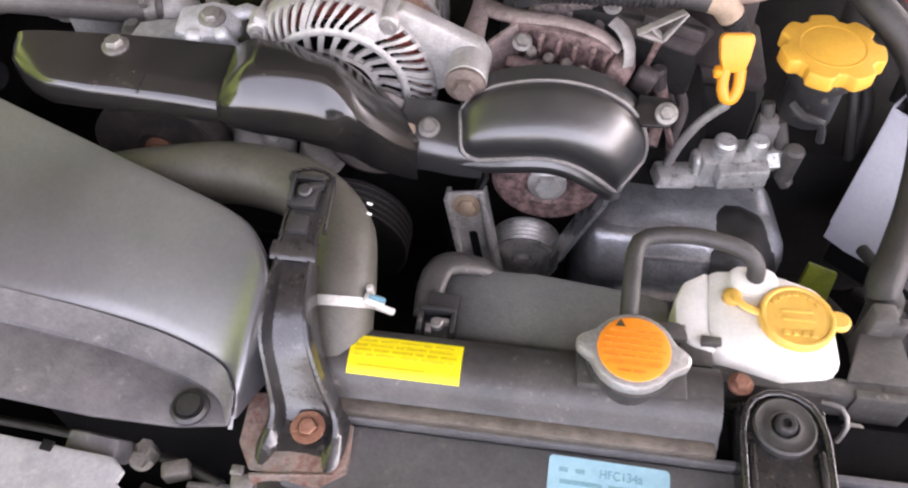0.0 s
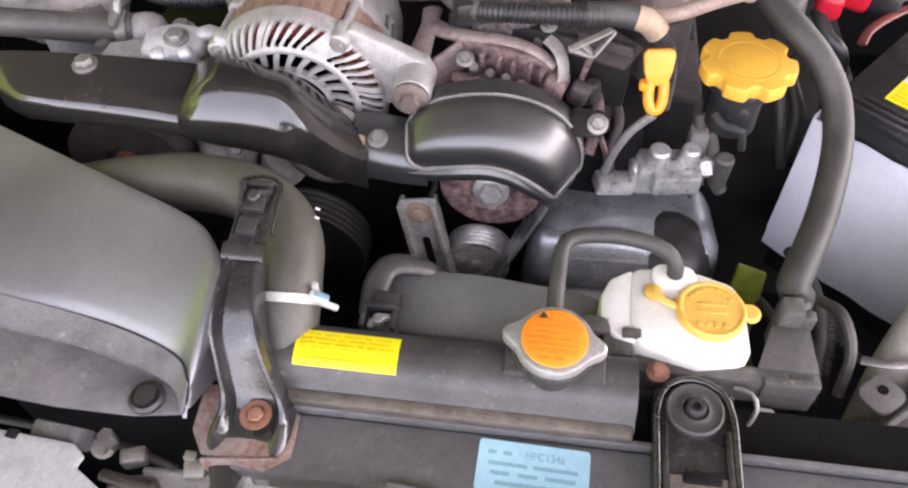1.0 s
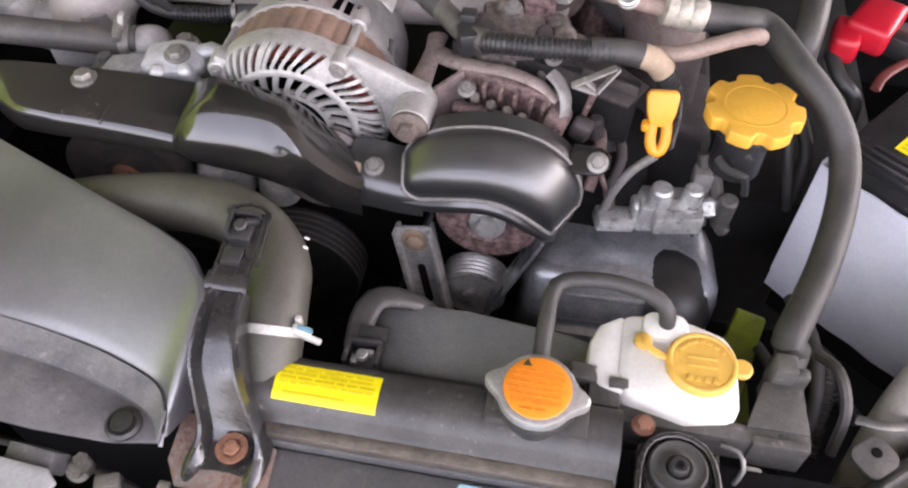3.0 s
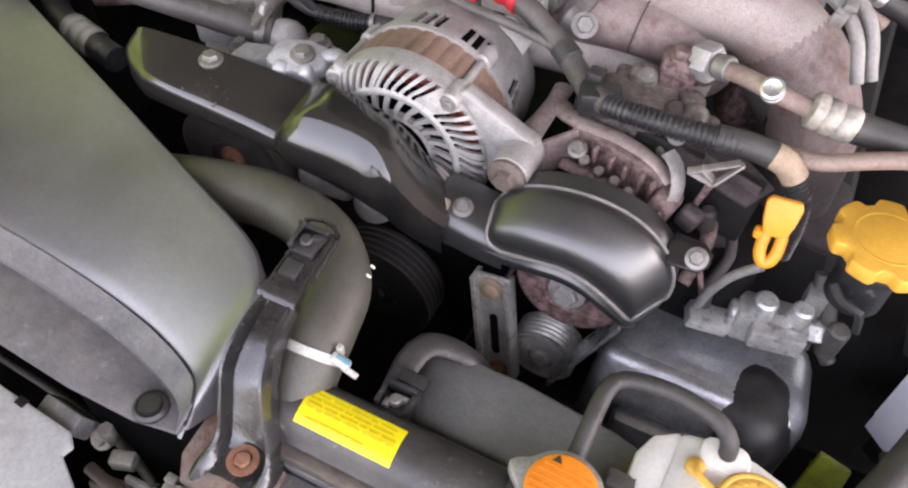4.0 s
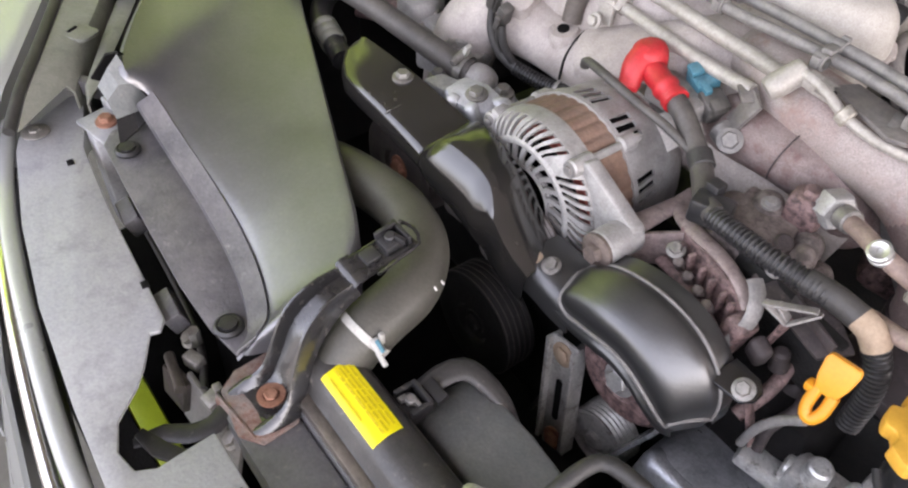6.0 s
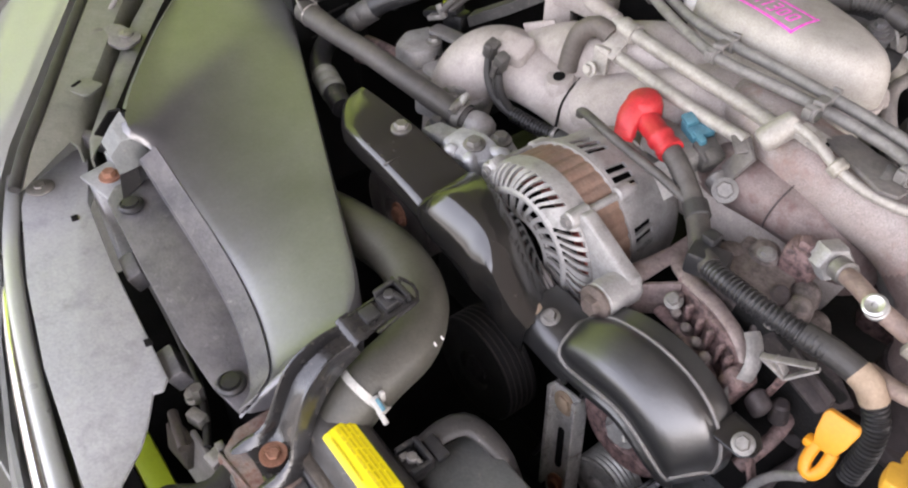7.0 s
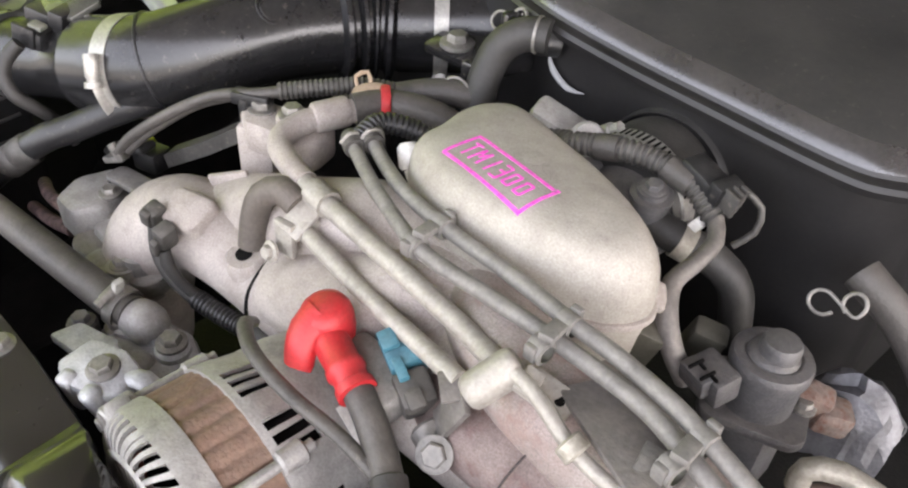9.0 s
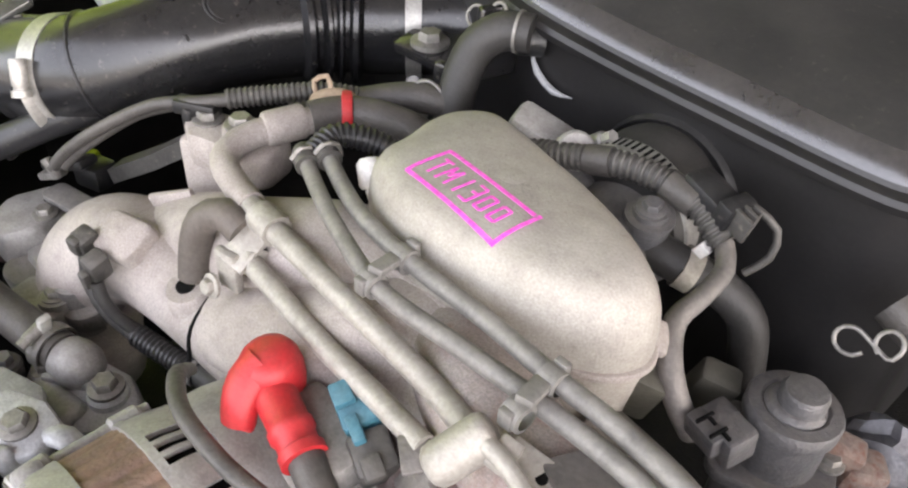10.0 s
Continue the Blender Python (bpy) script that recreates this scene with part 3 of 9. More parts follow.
rows = [[(x, 1.32 - 0.52 * v, 0.30 + 0.93 * v + 0.05 * math.sin(math.pi * v)) for x in (-0.78, -0.4, 0, 0.4, 0.78)] for v in (0, 0.25, 0.5, 0.75, 1)]
part("insulation", sheet(rows, 0.02), dark_cavity, bonnet)

# bushes and trees beside the yard
rnd = random.Random(5)


def leafy(count, centre, size, leaf_size):
    verts, faces = [], []
    for _ in range(count):
        while True:
            q = [rnd.uniform(-1, 1) for _ in range(3)]
            if 0.25 < sum(v * v for v in q) < 1:
                break
        wob = 1 + 0.3 * noise.noise(V(q) * 2.2 + V(centre))
        c = V((centre[0] + q[0] * size[0] * wob, centre[1] + q[1] * size[1] * wob, max(-0.7, centre[2] + q[2] * size[2] * wob)))
        e = Euler([rnd.uniform(0, 6.3) for _ in range(3)]).to_matrix()
        s = leaf_size * rnd.uniform(0.6, 1.3)
        k = len(verts)
        verts += [c + e @ V(p) for p in ((-s, 0, 0), (0, -s * 0.45, 0), (s, 0, 0), (0, s * 0.45, 0))]
        faces.append((k, k + 1, k + 2, k + 3))
    me = bpy.data.meshes.new("crown")
    me.from_pydata(verts, [], faces)
    return me


for k, (x, y, h, w) in enumerate(((-6.6, 2.6, 3.1, 2.5), (-6.9, 6.0, 3.2, 2.7), (-6.8, -1.0, 2.7, 2.4), (-6.6, 10.0, 3.2, 2.9), (-8.6, 4.2, 3.8, 2.9), (-8.8, 8.2, 3.8, 3.0), (-8.8, 0.6, 3.4, 2.6))):
    tree = thing("tree", (x, y, -0.74), "leafy light green tree at the edge of the yard", "tree", "trees beside the yard")
    part("trunk", tube([(x, y, -0.74), (x + 0.1, y, 0.1), (x - 0.05, y + 0.1, h)], [0.14, 0.11, 0.05], 10, 0.3), bark, tree)
    me = leafy(16000, (0, 0, 2.8), (w * 0.8, w * 1.2, h * 1.08), 0.17)
    me.materials.append(leaf)
    crown = new("crown", me)
    crown.parent = tree

# ---- car front ----
latch_panel = thing("latch_panel", (-0.2, 0.12, 0.045), "dusty grey plastic cover panel above the grille", "cover panel")
outline = [(0.46, 0.115), (0.10, 0.076), (-0.072, 0.074), (-0.168, 0.078), (-0.27, 0.086), (-0.367, 0.101), (-0.470, 0.125), (-0.487, 0.132), (-0.503, 0.152), (-0.527, 0.190), (-0.528, 0.197),
           (-0.503, 0.197), (-0.488, 0.192), (-0.462, 0.184), (-0.441, 0.176), (-0.35, 0.166), (-0.206, 0.157), (-0.197, 0.150), (-0.199, 0.143), (-0.172, 0.128), (-0.160, 0.119),
           (-0.140, 0.098), (-0.118, 0.090), (-0.099, 0.094), (-0.093, 0.106), (-0.096, 0.146), (-0.018, 0.147), (0.46, 0.156)]
part("panel", plate(outline, 0.004, 0.0012, Matrix.Translation((0, 0, 0.046))), panel_grey, latch_panel)
part("panel_bolt", merged(bolt_bm((-0.485, 0.147, 0.046), r=0.006), lathe([(0.013, 0), (0.013, 0.0015), (0.011, 0.003)], (-0.485, 0.147, 0.0465), (-0.535, 0.172, 1), 24)), zinc, latch_panel, "steel bolt with washer")
for x, y in ((-0.246, 0.158), (-0.424, 0.159), (-0.046, 0.140)):
    part("square_hole", box((x, y, 0.0465), (0.007, 0.006, 0.0022), 0.0004, (0, 0, -5)), dark_cavity, latch_panel)
for x, y in ((-0.345, 0.178), (-0.225, 0.164), (0.0, 0.152)):
    part("clip_block", box((x, y + 0.003, 0.030), (0.032, 0.014, 0.020), 0.002, (20, 0, -5)), flange_plastic, latch_panel)

grille = thing("grille", (-0.2, 0.06, 0.0), "chrome trimmed front grille below the panel", "car grille")
lip = [(0.46, 0.100, 0.034), (0.10, 0.064, 0.034), (-0.072, 0.062, 0.034), (-0.168, 0.064, 0.034), (-0.32, 0.082, 0.036), (-0.43, 0.103, 0.038), (-0.525, 0.132, 0.040)]
part("trim_strip", tube(lip, 0.0075, 12, 0.02, flat=0.7), silver_paint, grille, "pale trim strip")
part("chrome_bar", tube([(x, y - 0.018, z - 0.05) for x, y, z in lip], 0.008, 10, 0.02), chrome, grille)
part("grille_bar", tube([(x, y - 0.010, z - 0.075) for x, y, z in lip], 0.012, 10, 0.02), black_plastic, grille)
bumper = thing("bumper", (-0.2, 0.0, -0.2), "silver painted front bumper", "car bumper")
part("skin", sheet(spline_rows([[(x, y - 0.045 - 0.07 * math.sin(math.pi * v * 0.6), z - 0.09 - 0.45 * v) for x, y, z in lip] for v in (0, 0.2, 0.5, 1)], 4), 0.004), silver_paint, bumper)
alone("crash_beam", box((-0.05, 0.1225, -0.075), (0.52, 0.022, 0.030), 0.004), lime_paint, "lime green painted beam below the latch panel", "crash beam")


left_wing = thing("front_wing", (-0.7, 0.2, 0.0), "pale silver front wing with dusty inner rail and black seal", "car wing")
seam = [(-0.462, 0.125, 0.070), (-0.500, 0.147, 0.080), (-0.575, 0.191, 0.086), (-0.746, 0.284, 0.090), (-0.95, 0.410, 0.10), (-1.12, 0.62, 0.13), (-1.18, 1.2, 0.16)]
strip = [(-0.505, 0.188, 0.070), (-0.535, 0.207, 0.078), (-0.607, 0.253, 0.082), (-0.70, 0.307, 0.084), (-0.90, 0.432, 0.09), (-1.04, 0.62, 0.11), (-1.08, 1.2, 0.14)]
rail_l = [(-0.475, 0.196, 0.066), (-0.502, 0.204, 0.070), (-0.601, 0.262, 0.074), (-0.698, 0.322, 0.076), (-0.86, 0.440, 0.08), (-0.98, 0.64, 0.09), (-1.02, 1.2, 0.1)]
rail_r = [(-0.505, 0.226, 0.066), (-0.538, 0.246, 0.070), (-0.626, 0.306, 0.074), (-0.713, 0.368, 0.076), (-0.82, 0.460, 0.08), (-0.93, 0.65, 0.09), (-0.96, 1.2, 0.1)]
part("seal", tube(seam, 0.0055, 10, 0.02), rubber, left_wing, "black rubber seal")
part("skin", sheet(spline_rows([[(x - 0.009 - a, y - 0.009 - b, z + c) for x, y, z in seam] for a, b, c in ((0, 0, 0.004), (0.012, 0.016, 0.006), (0.05, 0.07, -0.015), (0.085, 0.12, -0.16), (0.1, 0.14, -0.5))], 5), 0.003), silver_paint, left_wing)
part("inner_strip", sheet([[V(p) + V((0.004, 0.005, -0.002)) for p in seam], [V(p) for p in strip], [V(p) + V((0.003, 0.004, -0.006)) for p in strip], [V(p) + V((0.003, 0.004, -0.05)) for p in strip]], 0.002), rail_paint, left_wing)
part("inner_rail", sheet([[V(p) + V((0, 0, -0.05)) for p in rail_l], [V(p) + V((0, 0, -0.003)) for p in rail_l], [V(p).lerp(V(q), 0.12) for p, q in zip(rail_l, rail_r)], [V(p).lerp(V(q), 0.55) + V((0, 0, 0.002)) for p, q in zip(rail_l, rail_r)], [V(p).lerp(V(q), 0.9) for p, q in zip(rail_l, rail_r)], [V(p) + V((0, 0, -0.05)) for p in rail_r]], 0.002), rail_paint, left_wing, "dusty painted rail")
br = part("rail_bracket", merged(plate(rounded(-0.034, -0.016, 0.020, 0.016, 0.012), 0.004, 0.001, pose(-0.643, 0.294, 0.086, 8, 0, 20)), box((-0.672, 0.270, 0.070), (0.010, 0.026, 0.034), 0.002, (0, 0, 20))), grey_pipe, left_wing, "grey bracket on the rail")
part("bracket_rivet", lathe([(0.008, 0), (0.008, 0.002), (0.002, 0.003), (0.002, 0.0015)], (-0.645, 0.299, 0.087), (-0.645, 0.299, 1), 20), zinc, br)
part("clip_tab", plate(rounded(-0.024, -0.013, 0.018, 0.013, 0.006), 0.003, 0.0008, pose(-0.574, 0.226, 0.084, 0, 0, 30)), rail_paint, left_wing)
part("tab_slot", box((-0.580, 0.222, 0.0845), (0.003, 0.012, 0.0012), 0, (0, 0, 30)), dark_cavity, left_wing)
part("channel_block", box((-0.520, 0.203, 0.060), (0.060, 0.012, 0.016), 0.002, (0, 0, 31)), flange_plastic, left_wing)
part("upper_clip", tube([(-0.715, 0.305, 0.085), (-0.722, 0.318, 0.094), (-0.735, 0.330, 0.094), (-0.74, 0.342, 0.084)], 0.003, 8), grey_pipe, left_wing)

# ---- radiator and its support ----
support = thing("radiator_support", (0, 0.175, 0.03), "grey painted upper radiator crossmember with a pale blue sticker", "crossmember")
part("beam", box((0.172, 0.180, 0.018), (0.58, 0.044, 0.026), 0.006), beam_plastic, support)
part("beam_lip", box((0.172, 0.2035, 0.030), (0.58, 0.004, 0.012), 0.001), beam_plastic, support)
part("end_bracket", merged(box((-0.446, 0.202, 0.056), (0.046, 0.034, 0.004), 0.0015, (0, 4, 14)), box((-0.462, 0.216, 0.060), (0.034, 0.005, 0.012), 0.001, (0, 0, 14)), box((-0.445, 0.200, 0.000), (0.03, 0.03, 0.11), 0.003)), panel_grey, support, "pale painted end bracket")
part("end_bolt", merged(bolt_bm((-0.448, 0.203, 0.0585), r=0.0065, h=0.007), lathe([(0.010, 0), (0.010, 0.002)], (-0.448, 0.203, 0.058), (-0.448, 0.203, 1), 20)), rust_bolt, support, "rusty bolt")
sticker = plane_matrix((0.0685, 0.1805, 0.0316), (1, -0.02, 0), (0.02, 1, 0)) @ Matrix.Diagonal((0.84, 1, 1, 1))
lab = part("sticker", plate(rounded(-0.040, -0.0165, 0.040, 0.0165, 0.003), 0.0005, 0, sticker), blue_label, support, "pale blue refrigerant sticker")
letters("lettering", "HFC134a", 0.0075, sticker @ pose(0.008, 0.0085, 0.0001), blue_ink, lab, 0.0002)
for y, segs in ((0.0015, ((-0.032, -0.004), (0.000, 0.032))), (-0.0045, ((-0.030, -0.016), (-0.010, 0.004), (0.009, 0.031))), (-0.0105, ((-0.026, 0.020),)), (0.0085, ((-0.033, -0.027), (-0.022, -0.016)))):
    for a, b in segs:
        part("print_bar", plate([(a, y - 0.0013), (b, y - 0.0013), (b, y + 0.0013), (a, y + 0.0013)], 0.0003, 0, sticker @ pose(0, 0, 0.0003)), blue_ink, lab)

radiator = thing("radiator", (0, 0.232, 0.0), "black plastic radiator tank with a yellow warning label", "radiator")
prof = [(0.205, 0.000), (0.205, 0.022), (0.2085, 0.032), (0.2085, 0.040), (0.214, 0.0445), (0.2165, 0.052), (0.2235, 0.0580), (0.233, 0.0608), (0.243, 0.0602), (0.251, 0.0555), (0.256, 0.047), (0.2575, 0.030), (0.2575, 0.0)]
part("tank", rings_mesh([[(x, y, z) for y, z in prof] for x in (-0.125, -0.123, 0.0, 0.125, 0.127)]), tank_plastic, radiator)
part("crimp_strip", box((0.0, 0.2075, 0.0385), (0.252, 0.009, 0.009), 0.002), strip_plastic, radiator, "brown dusty crimp strip")
part("core", box((0.0, 0.228, -0.16), (0.62, 0.030, 0.36)), dark_cavity, radiator)
part("filler_neck", merged(lathe([(0.021, 0), (0.021, 0.018), (0.025, 0.020), (0.025, 0.024)], (0.0745, 0.242, 0.05), (0.0745, 0.242, 1), 28), box((0.060, 0.242, 0.058), (0.03, 0.03, 0.012), 0.003), box((0.094, 0.236, 0.056), (0.026, 0.02, 0.012), 0.002)), tank_plastic, radiator)


def tank_height(y):
    for (y0, z0), (y1, z1) in zip(prof[5:], prof[6:]):
        if y0 <= y <= y1:
            return z0 + (z1 - z0) * (y - y0) / (y1 - y0)
    return 0.06


def tank_label(x0, x1, y0, y1, lift):
    return sheet([[(x0 + (x1 - x0) * i / 2, y0 + (y1 - y0) * j / 8, tank_height(y0 + (y1 - y0) * j / 8) + lift) for i in range(3)] for j in range(9)], 0.0003)


yl = part("warning_label", tank_label(-0.086, -0.020, 0.2205, 0.2440, 0.0006), yellow_label, radiator, "yellow printed warning label")
for k, y in enumerate((0.2405, 0.2372, 0.2340, 0.2308)):
    x = -0.083
    while x < -0.026:
        w = rnd.uniform(0.004, 0.014)
        part("print_bar", tank_label(x, min(x + w, -0.023), y - 0.0008, y + 0.0008, 0.0011), ochre_ink, yl)
        x += w + 0.0016
part("print_bar", tank_label(-0.080, -0.040, 0.2240, 0.2252, 0.0011), ochre_ink, yl)

ears = []
for i in range(48):
    a = 2 * math.pi * i / 48
    r = 0.0235 + 0.0085 * max(0, math.cos(2 * (a - radians(-6)))) ** 7
    ears.append((r * math.cos(a), r * math.sin(a)))
body = plate(ears, 0.010, 0.002, Matrix.Translation((0.0745, 0.242, 0.0825)))
cap = part("cap", body, bright_alu, radiator, "bright steel filler cap with two ears")
disc = part("disc", lathe([(0.0200, 0), (0.0200, 0.0007), (0.0188, 0.0013), (0.0, 0.0014)], (0.0745, 0.242, 0.0825), (0.0745, 0.242, 1), 40, caps=False), orange_label, cap, "orange printed disc")
letters("lettering", "AVERTISSEMENT", 0.0041, pose(0.0745, 0.242 - 0.0098, 0.0838), label_ink, cap, 0.0002)
for y in (0.0105, 0.0065, 0.0025, -0.0015, -0.0055, -0.0145):
    half = math.sqrt(0.0172 ** 2 - y * y)
    x = -half
    while x < half - 0.002:
        w = rnd.uniform(0.003, 0.008)
        part("print_bar", box((0.0745 + (x + min(x + w, half)) / 2, 0.242 + y, 0.0840), (min(x + w, half) - x, 0.0016, 0.0003), 0, (0, 0, 0)), label_ink, cap)
        x += w + 0.0015
part("warning_triangle", plate([(-0.0028, 0), (0.0028, 0), (0, 0.0048)], 0.0004, 0, pose(0.0668, 0.2550, 0.0842)), black_ink, cap)

# rubber mount on the support
mount = thing("radiator_mount", (0.162, 0.205, 0.04), "black radiator mounting bracket with rubber bush and rusty foot", "radiator mount")
part("bracket", merged(plate([(x, y) for x, y in rounded(0.1385, 0.150, 0.1840, 0.243, 0.019, 7)], 0.006, 0.002, Matrix.Translation((0, 0, 0.048))), box((0.1395, 0.196, 0.036), (0.004, 0.08, 0.026), 0.001), box((0.1830, 0.196, 0.036), (0.004, 0.08, 0.026), 0.001)), painted_black, mount)
for x in (0.1430, 0.1795):
    part("rib", box((x, 0.186, 0.0500), (0.0045, 0.050, 0.004), 0.0018), painted_black, mount)
part("rim", tube([(0.1385, 0.150, 0.0490), (0.1385, 0.196, 0.0500), (0.1392, 0.2210, 0.0505), (0.1455, 0.2370, 0.0505), (0.1610, 0.2430, 0.0505), (0.1770, 0.2370, 0.0505), (0.1832, 0.2210, 0.0505), (0.1840, 0.196, 0.0500), (0.1840, 0.150, 0.0490)], 0.0022, 10), painted_black, mount, "worn rounded rim")
part("foot", box((0.162, 0.166, 0.0492), (0.034, 0.030, 0.002), 0.0008), rusty_steel, mount, "rust-stained foot")
part("slot", box((0.163, 0.1785, 0.0515), (0.022, 0.006, 0.004), 0.0015), dark_cavity, mount)
part("bush", lathe([(0.0172, 0), (0.0172, 0.0040), (0.0160, 0.0052), (0.0146, 0.0046), (0.0100, 0.0042), (0.0084, 0.0052), (0.0074, 0.0050), (0.0068, 0.003), (0.0066, 0.0)], (0.161, 0.222, 0.048), (0.161, 0.222, 1), 36, caps=False), rubber, mount, "rubber bush")
part("pin", lathe([(0.0062, 0), (0.0062, 0.007), (0.0046, 0.0092), (0.0026, 0.0092), (0.0022, 0.006)], (0.161, 0.222, 0.048), (0.161, 0.222, 1), 24), black_plastic, mount)
part("bolt", bolt_bm((0.163, 0.160, 0.0500), r=0.006), rust_bolt, mount, "rusty bolt")

# ribbed hose bracket
bracket = thing("hose_bracket", (-0.107, 0.18, 0.03), "black ribbed steel bracket with a rusty bolted foot", "bracket")
spine = [(-0.108, 0.166, 0.031, 0.0255), (-0.107, 0.180, 0.036, 0.0265), (-0.106, 0.196, 0.042, 0.0245), (-0.112, 0.209, 0.060, 0.0205), (-0.118, 0.224, 0.080, 0.0180),
         (-0.1205, 0.245, 0.093, 0.0145), (-0.1215, 0.266, 0.098, 0.0128)]
cross = [(-1.0, -0.012), (-0.98, -0.007), (-0.90, 0.0020), (-0.80, 0.0056), (-0.70, 0.0056), (-0.60, 0.0015), (-0.52, -0.0040), (-0.2, -0.0050), (0.2, -0.0050), (0.52, -0.0040), (0.60, 0.0015), (0.70, 0.0056), (0.80, 0.0056), (0.90, 0.0020), (0.98, -0.007), (1.0, -0.012)]
rows = []
for k, (x, y, z, w) in enumerate(spine):
    ridge = (0.25, 0.4, 0.9, 1.1, 1.1, 1.0, 0.7)[k]
    rows.append([(x + w * u, y - 0.35 * h * ridge, z + h * ridge * (1 if h > 0 else 0.9)) for u, h in cross])
part("body", sheet(spline_rows(rows, 5), 0.0018), painted_black, bracket)
part("step", sheet([[(-0.1215 + s * 0.0135, y, z) for s in (-1, -0.9, 0, 0.9, 1)] for y, z in ((0.264, 0.101), (0.268, 0.1045), (0.275, 0.105))], 0.0016), painted_black, bracket)
part("tongue", sheet([[(-0.1205 + s * 0.0115, y, z + (0.004 if abs(s) == 1 else 0)) for s in (-1, -0.95, 0.95, 1)] for y, z in ((0.273, 0.102), (0.30, 0.107), (0.318, 0.111))], 0.0016), painted_black, bracket)
part("clip", merged(box((-0.123, 0.286, 0.1065), (0.013, 0.012, 0.006), 0.0012, (10, 0, 0)), box((-0.122, 0.3015, 0.1125), (0.016, 0.014, 0.007), 0.0015, (12, 0, 0)), box((-0.122, 0.312, 0.116), (0.022, 0.0035, 0.011), 0.0008, (12, 0, 0)), box((-0.1285, 0.303, 0.117), (0.0028, 0.018, 0.010), 0.0008, (12, 0, 0)), rod((-0.121, 0.303, 0.114), (-0.1205, 0.301, 0.1215), 0.0042, seg=12, bevel=0.001), box((-0.1150, 0.306, 0.1185), (0.009, 0.004, 0.005), 0.001, (0, 20, 30))), black_plastic, bracket, "black retaining clip")
part("rolled_edge", tube([(-0.134, 0.318, 0.1150), (-0.121, 0.3215, 0.1165), (-0.108, 0.317, 0.1145), (-0.1065, 0.300, 0.1105), (-0.1065, 0.282, 0.1050)], 0.0014, 8), painted_black, bracket)
part("foot", plate([(-0.1435, 0.180), (-0.133, 0.165), (-0.093, 0.159), (-0.077, 0.170), (-0.079, 0.198), (-0.092, 0.206), (-0.128, 0.213), (-0.146, 0.212)], 0.003, 0.001, Matrix.Translation((0, 0, 0.0335))), rusty_steel, bracket, "rust-stained foot")
part("bolt", merged(bolt_bm((-0.1035, 0.1905, 0.0415), r=0.0052, h=0.003), lathe([(0.010, 0), (0.010, 0.0012)], (-0.1035, 0.1905, 0.0412), (-0.1035, 0.1905, 1), 24)), rust_bolt, bracket, "rusty bolt and washer")
part("lip", box((-0.108, 0.1625, 0.024), (0.048, 0.002, 0.022), 0.0006, (-12, 0, 7)), rusty_steel, bracket)

# latch parts in the gap before the radiator
latch = thing("bonnet_latch", (-0.13, 0.15, 0.0), "dusty steel bonnet latch with release lever", "bonnet latch")
part("plate", box((-0.130, 0.152, 0.000), (0.080, 0.004, 0.045), 0.001, (-15, 0, 3)), grey_pipe, latch)
part("lever", tube([(-0.1368, 0.1008, 0.0200), (-0.1314, 0.1196, 0.0220), (-0.1191, 0.1355, 0.0240), (-0.1151, 0.1510, 0.0260), (-0.1214, 0.1661, 0.0270), (-0.1166, 0.1754, 0.0280)], [0.004, 0.0075, 0.008, 0.0085, 0.009, 0.005], 12, flat=0.3), black_plastic, latch, "flat black release lever")
part("catch", merged(box((-0.1367, 0.1592, 0.020), (0.014, 0.012, 0.014), 0.002, (10, 0, 10)), box((-0.1410, 0.1653, 0.024), (0.008, 0.006, 0.010), 0.001)), zinc, latch)
part("catch", merged(box((-0.1799, 0.1633, 0.018), (0.016, 0.010, 0.012), 0.002, (0, 0, 20)), rod((-0.2012, 0.1726, 0.010), (-0.2012, 0.1726, 0.026), 0.0050, seg=6)), zinc, latch)
for p in ((-0.104, 0.158, 0.016), (-0.207, 0.171, 0.012)):
    part("nut", bolt_bm(p, (0, -0.6, 0.8), r=0.006, h=0.006), zinc, latch)

part("striker", merged(box((-0.176, 0.146, 0.004), (0.030, 0.010, 0.030), 0.003, (-10, 0, 8)), rod((-0.196, 0.150, 0.018), (-0.160, 0.144, 0.020), 0.004, seg=12)), dark_steel, latch)
part("cable", tube([(-0.150, 0.158, 0.020), (-0.190, 0.172, 0.010), (-0.24, 0.182, 0.000), (-0.32, 0.190, -0.010), (-0.42, 0.196, -0.02)], 0.0032, 10), rubber, latch, "black release cable")
part("lever_arm", plate([(-0.052, -0.006), (-0.030, -0.010), (-0.004, -0.004), (0.012, -0.006), (0.014, 0.004), (-0.006, 0.008), (-0.030, 0.003), (-0.052, 0.002)], 0.004, 0.001, pose(-0.094, 0.128, 0.024, 0, 0, 22)), black_plastic, latch)
# air intake scoop
scoop = thing("air_scoop", (-0.35, 0.3, 0.05), "broad black plastic air intake scoop, dusty and scuffed", "air scoop")


def flange_z(x):
    return 0.041 + (-0.175 - x) * 0.0926


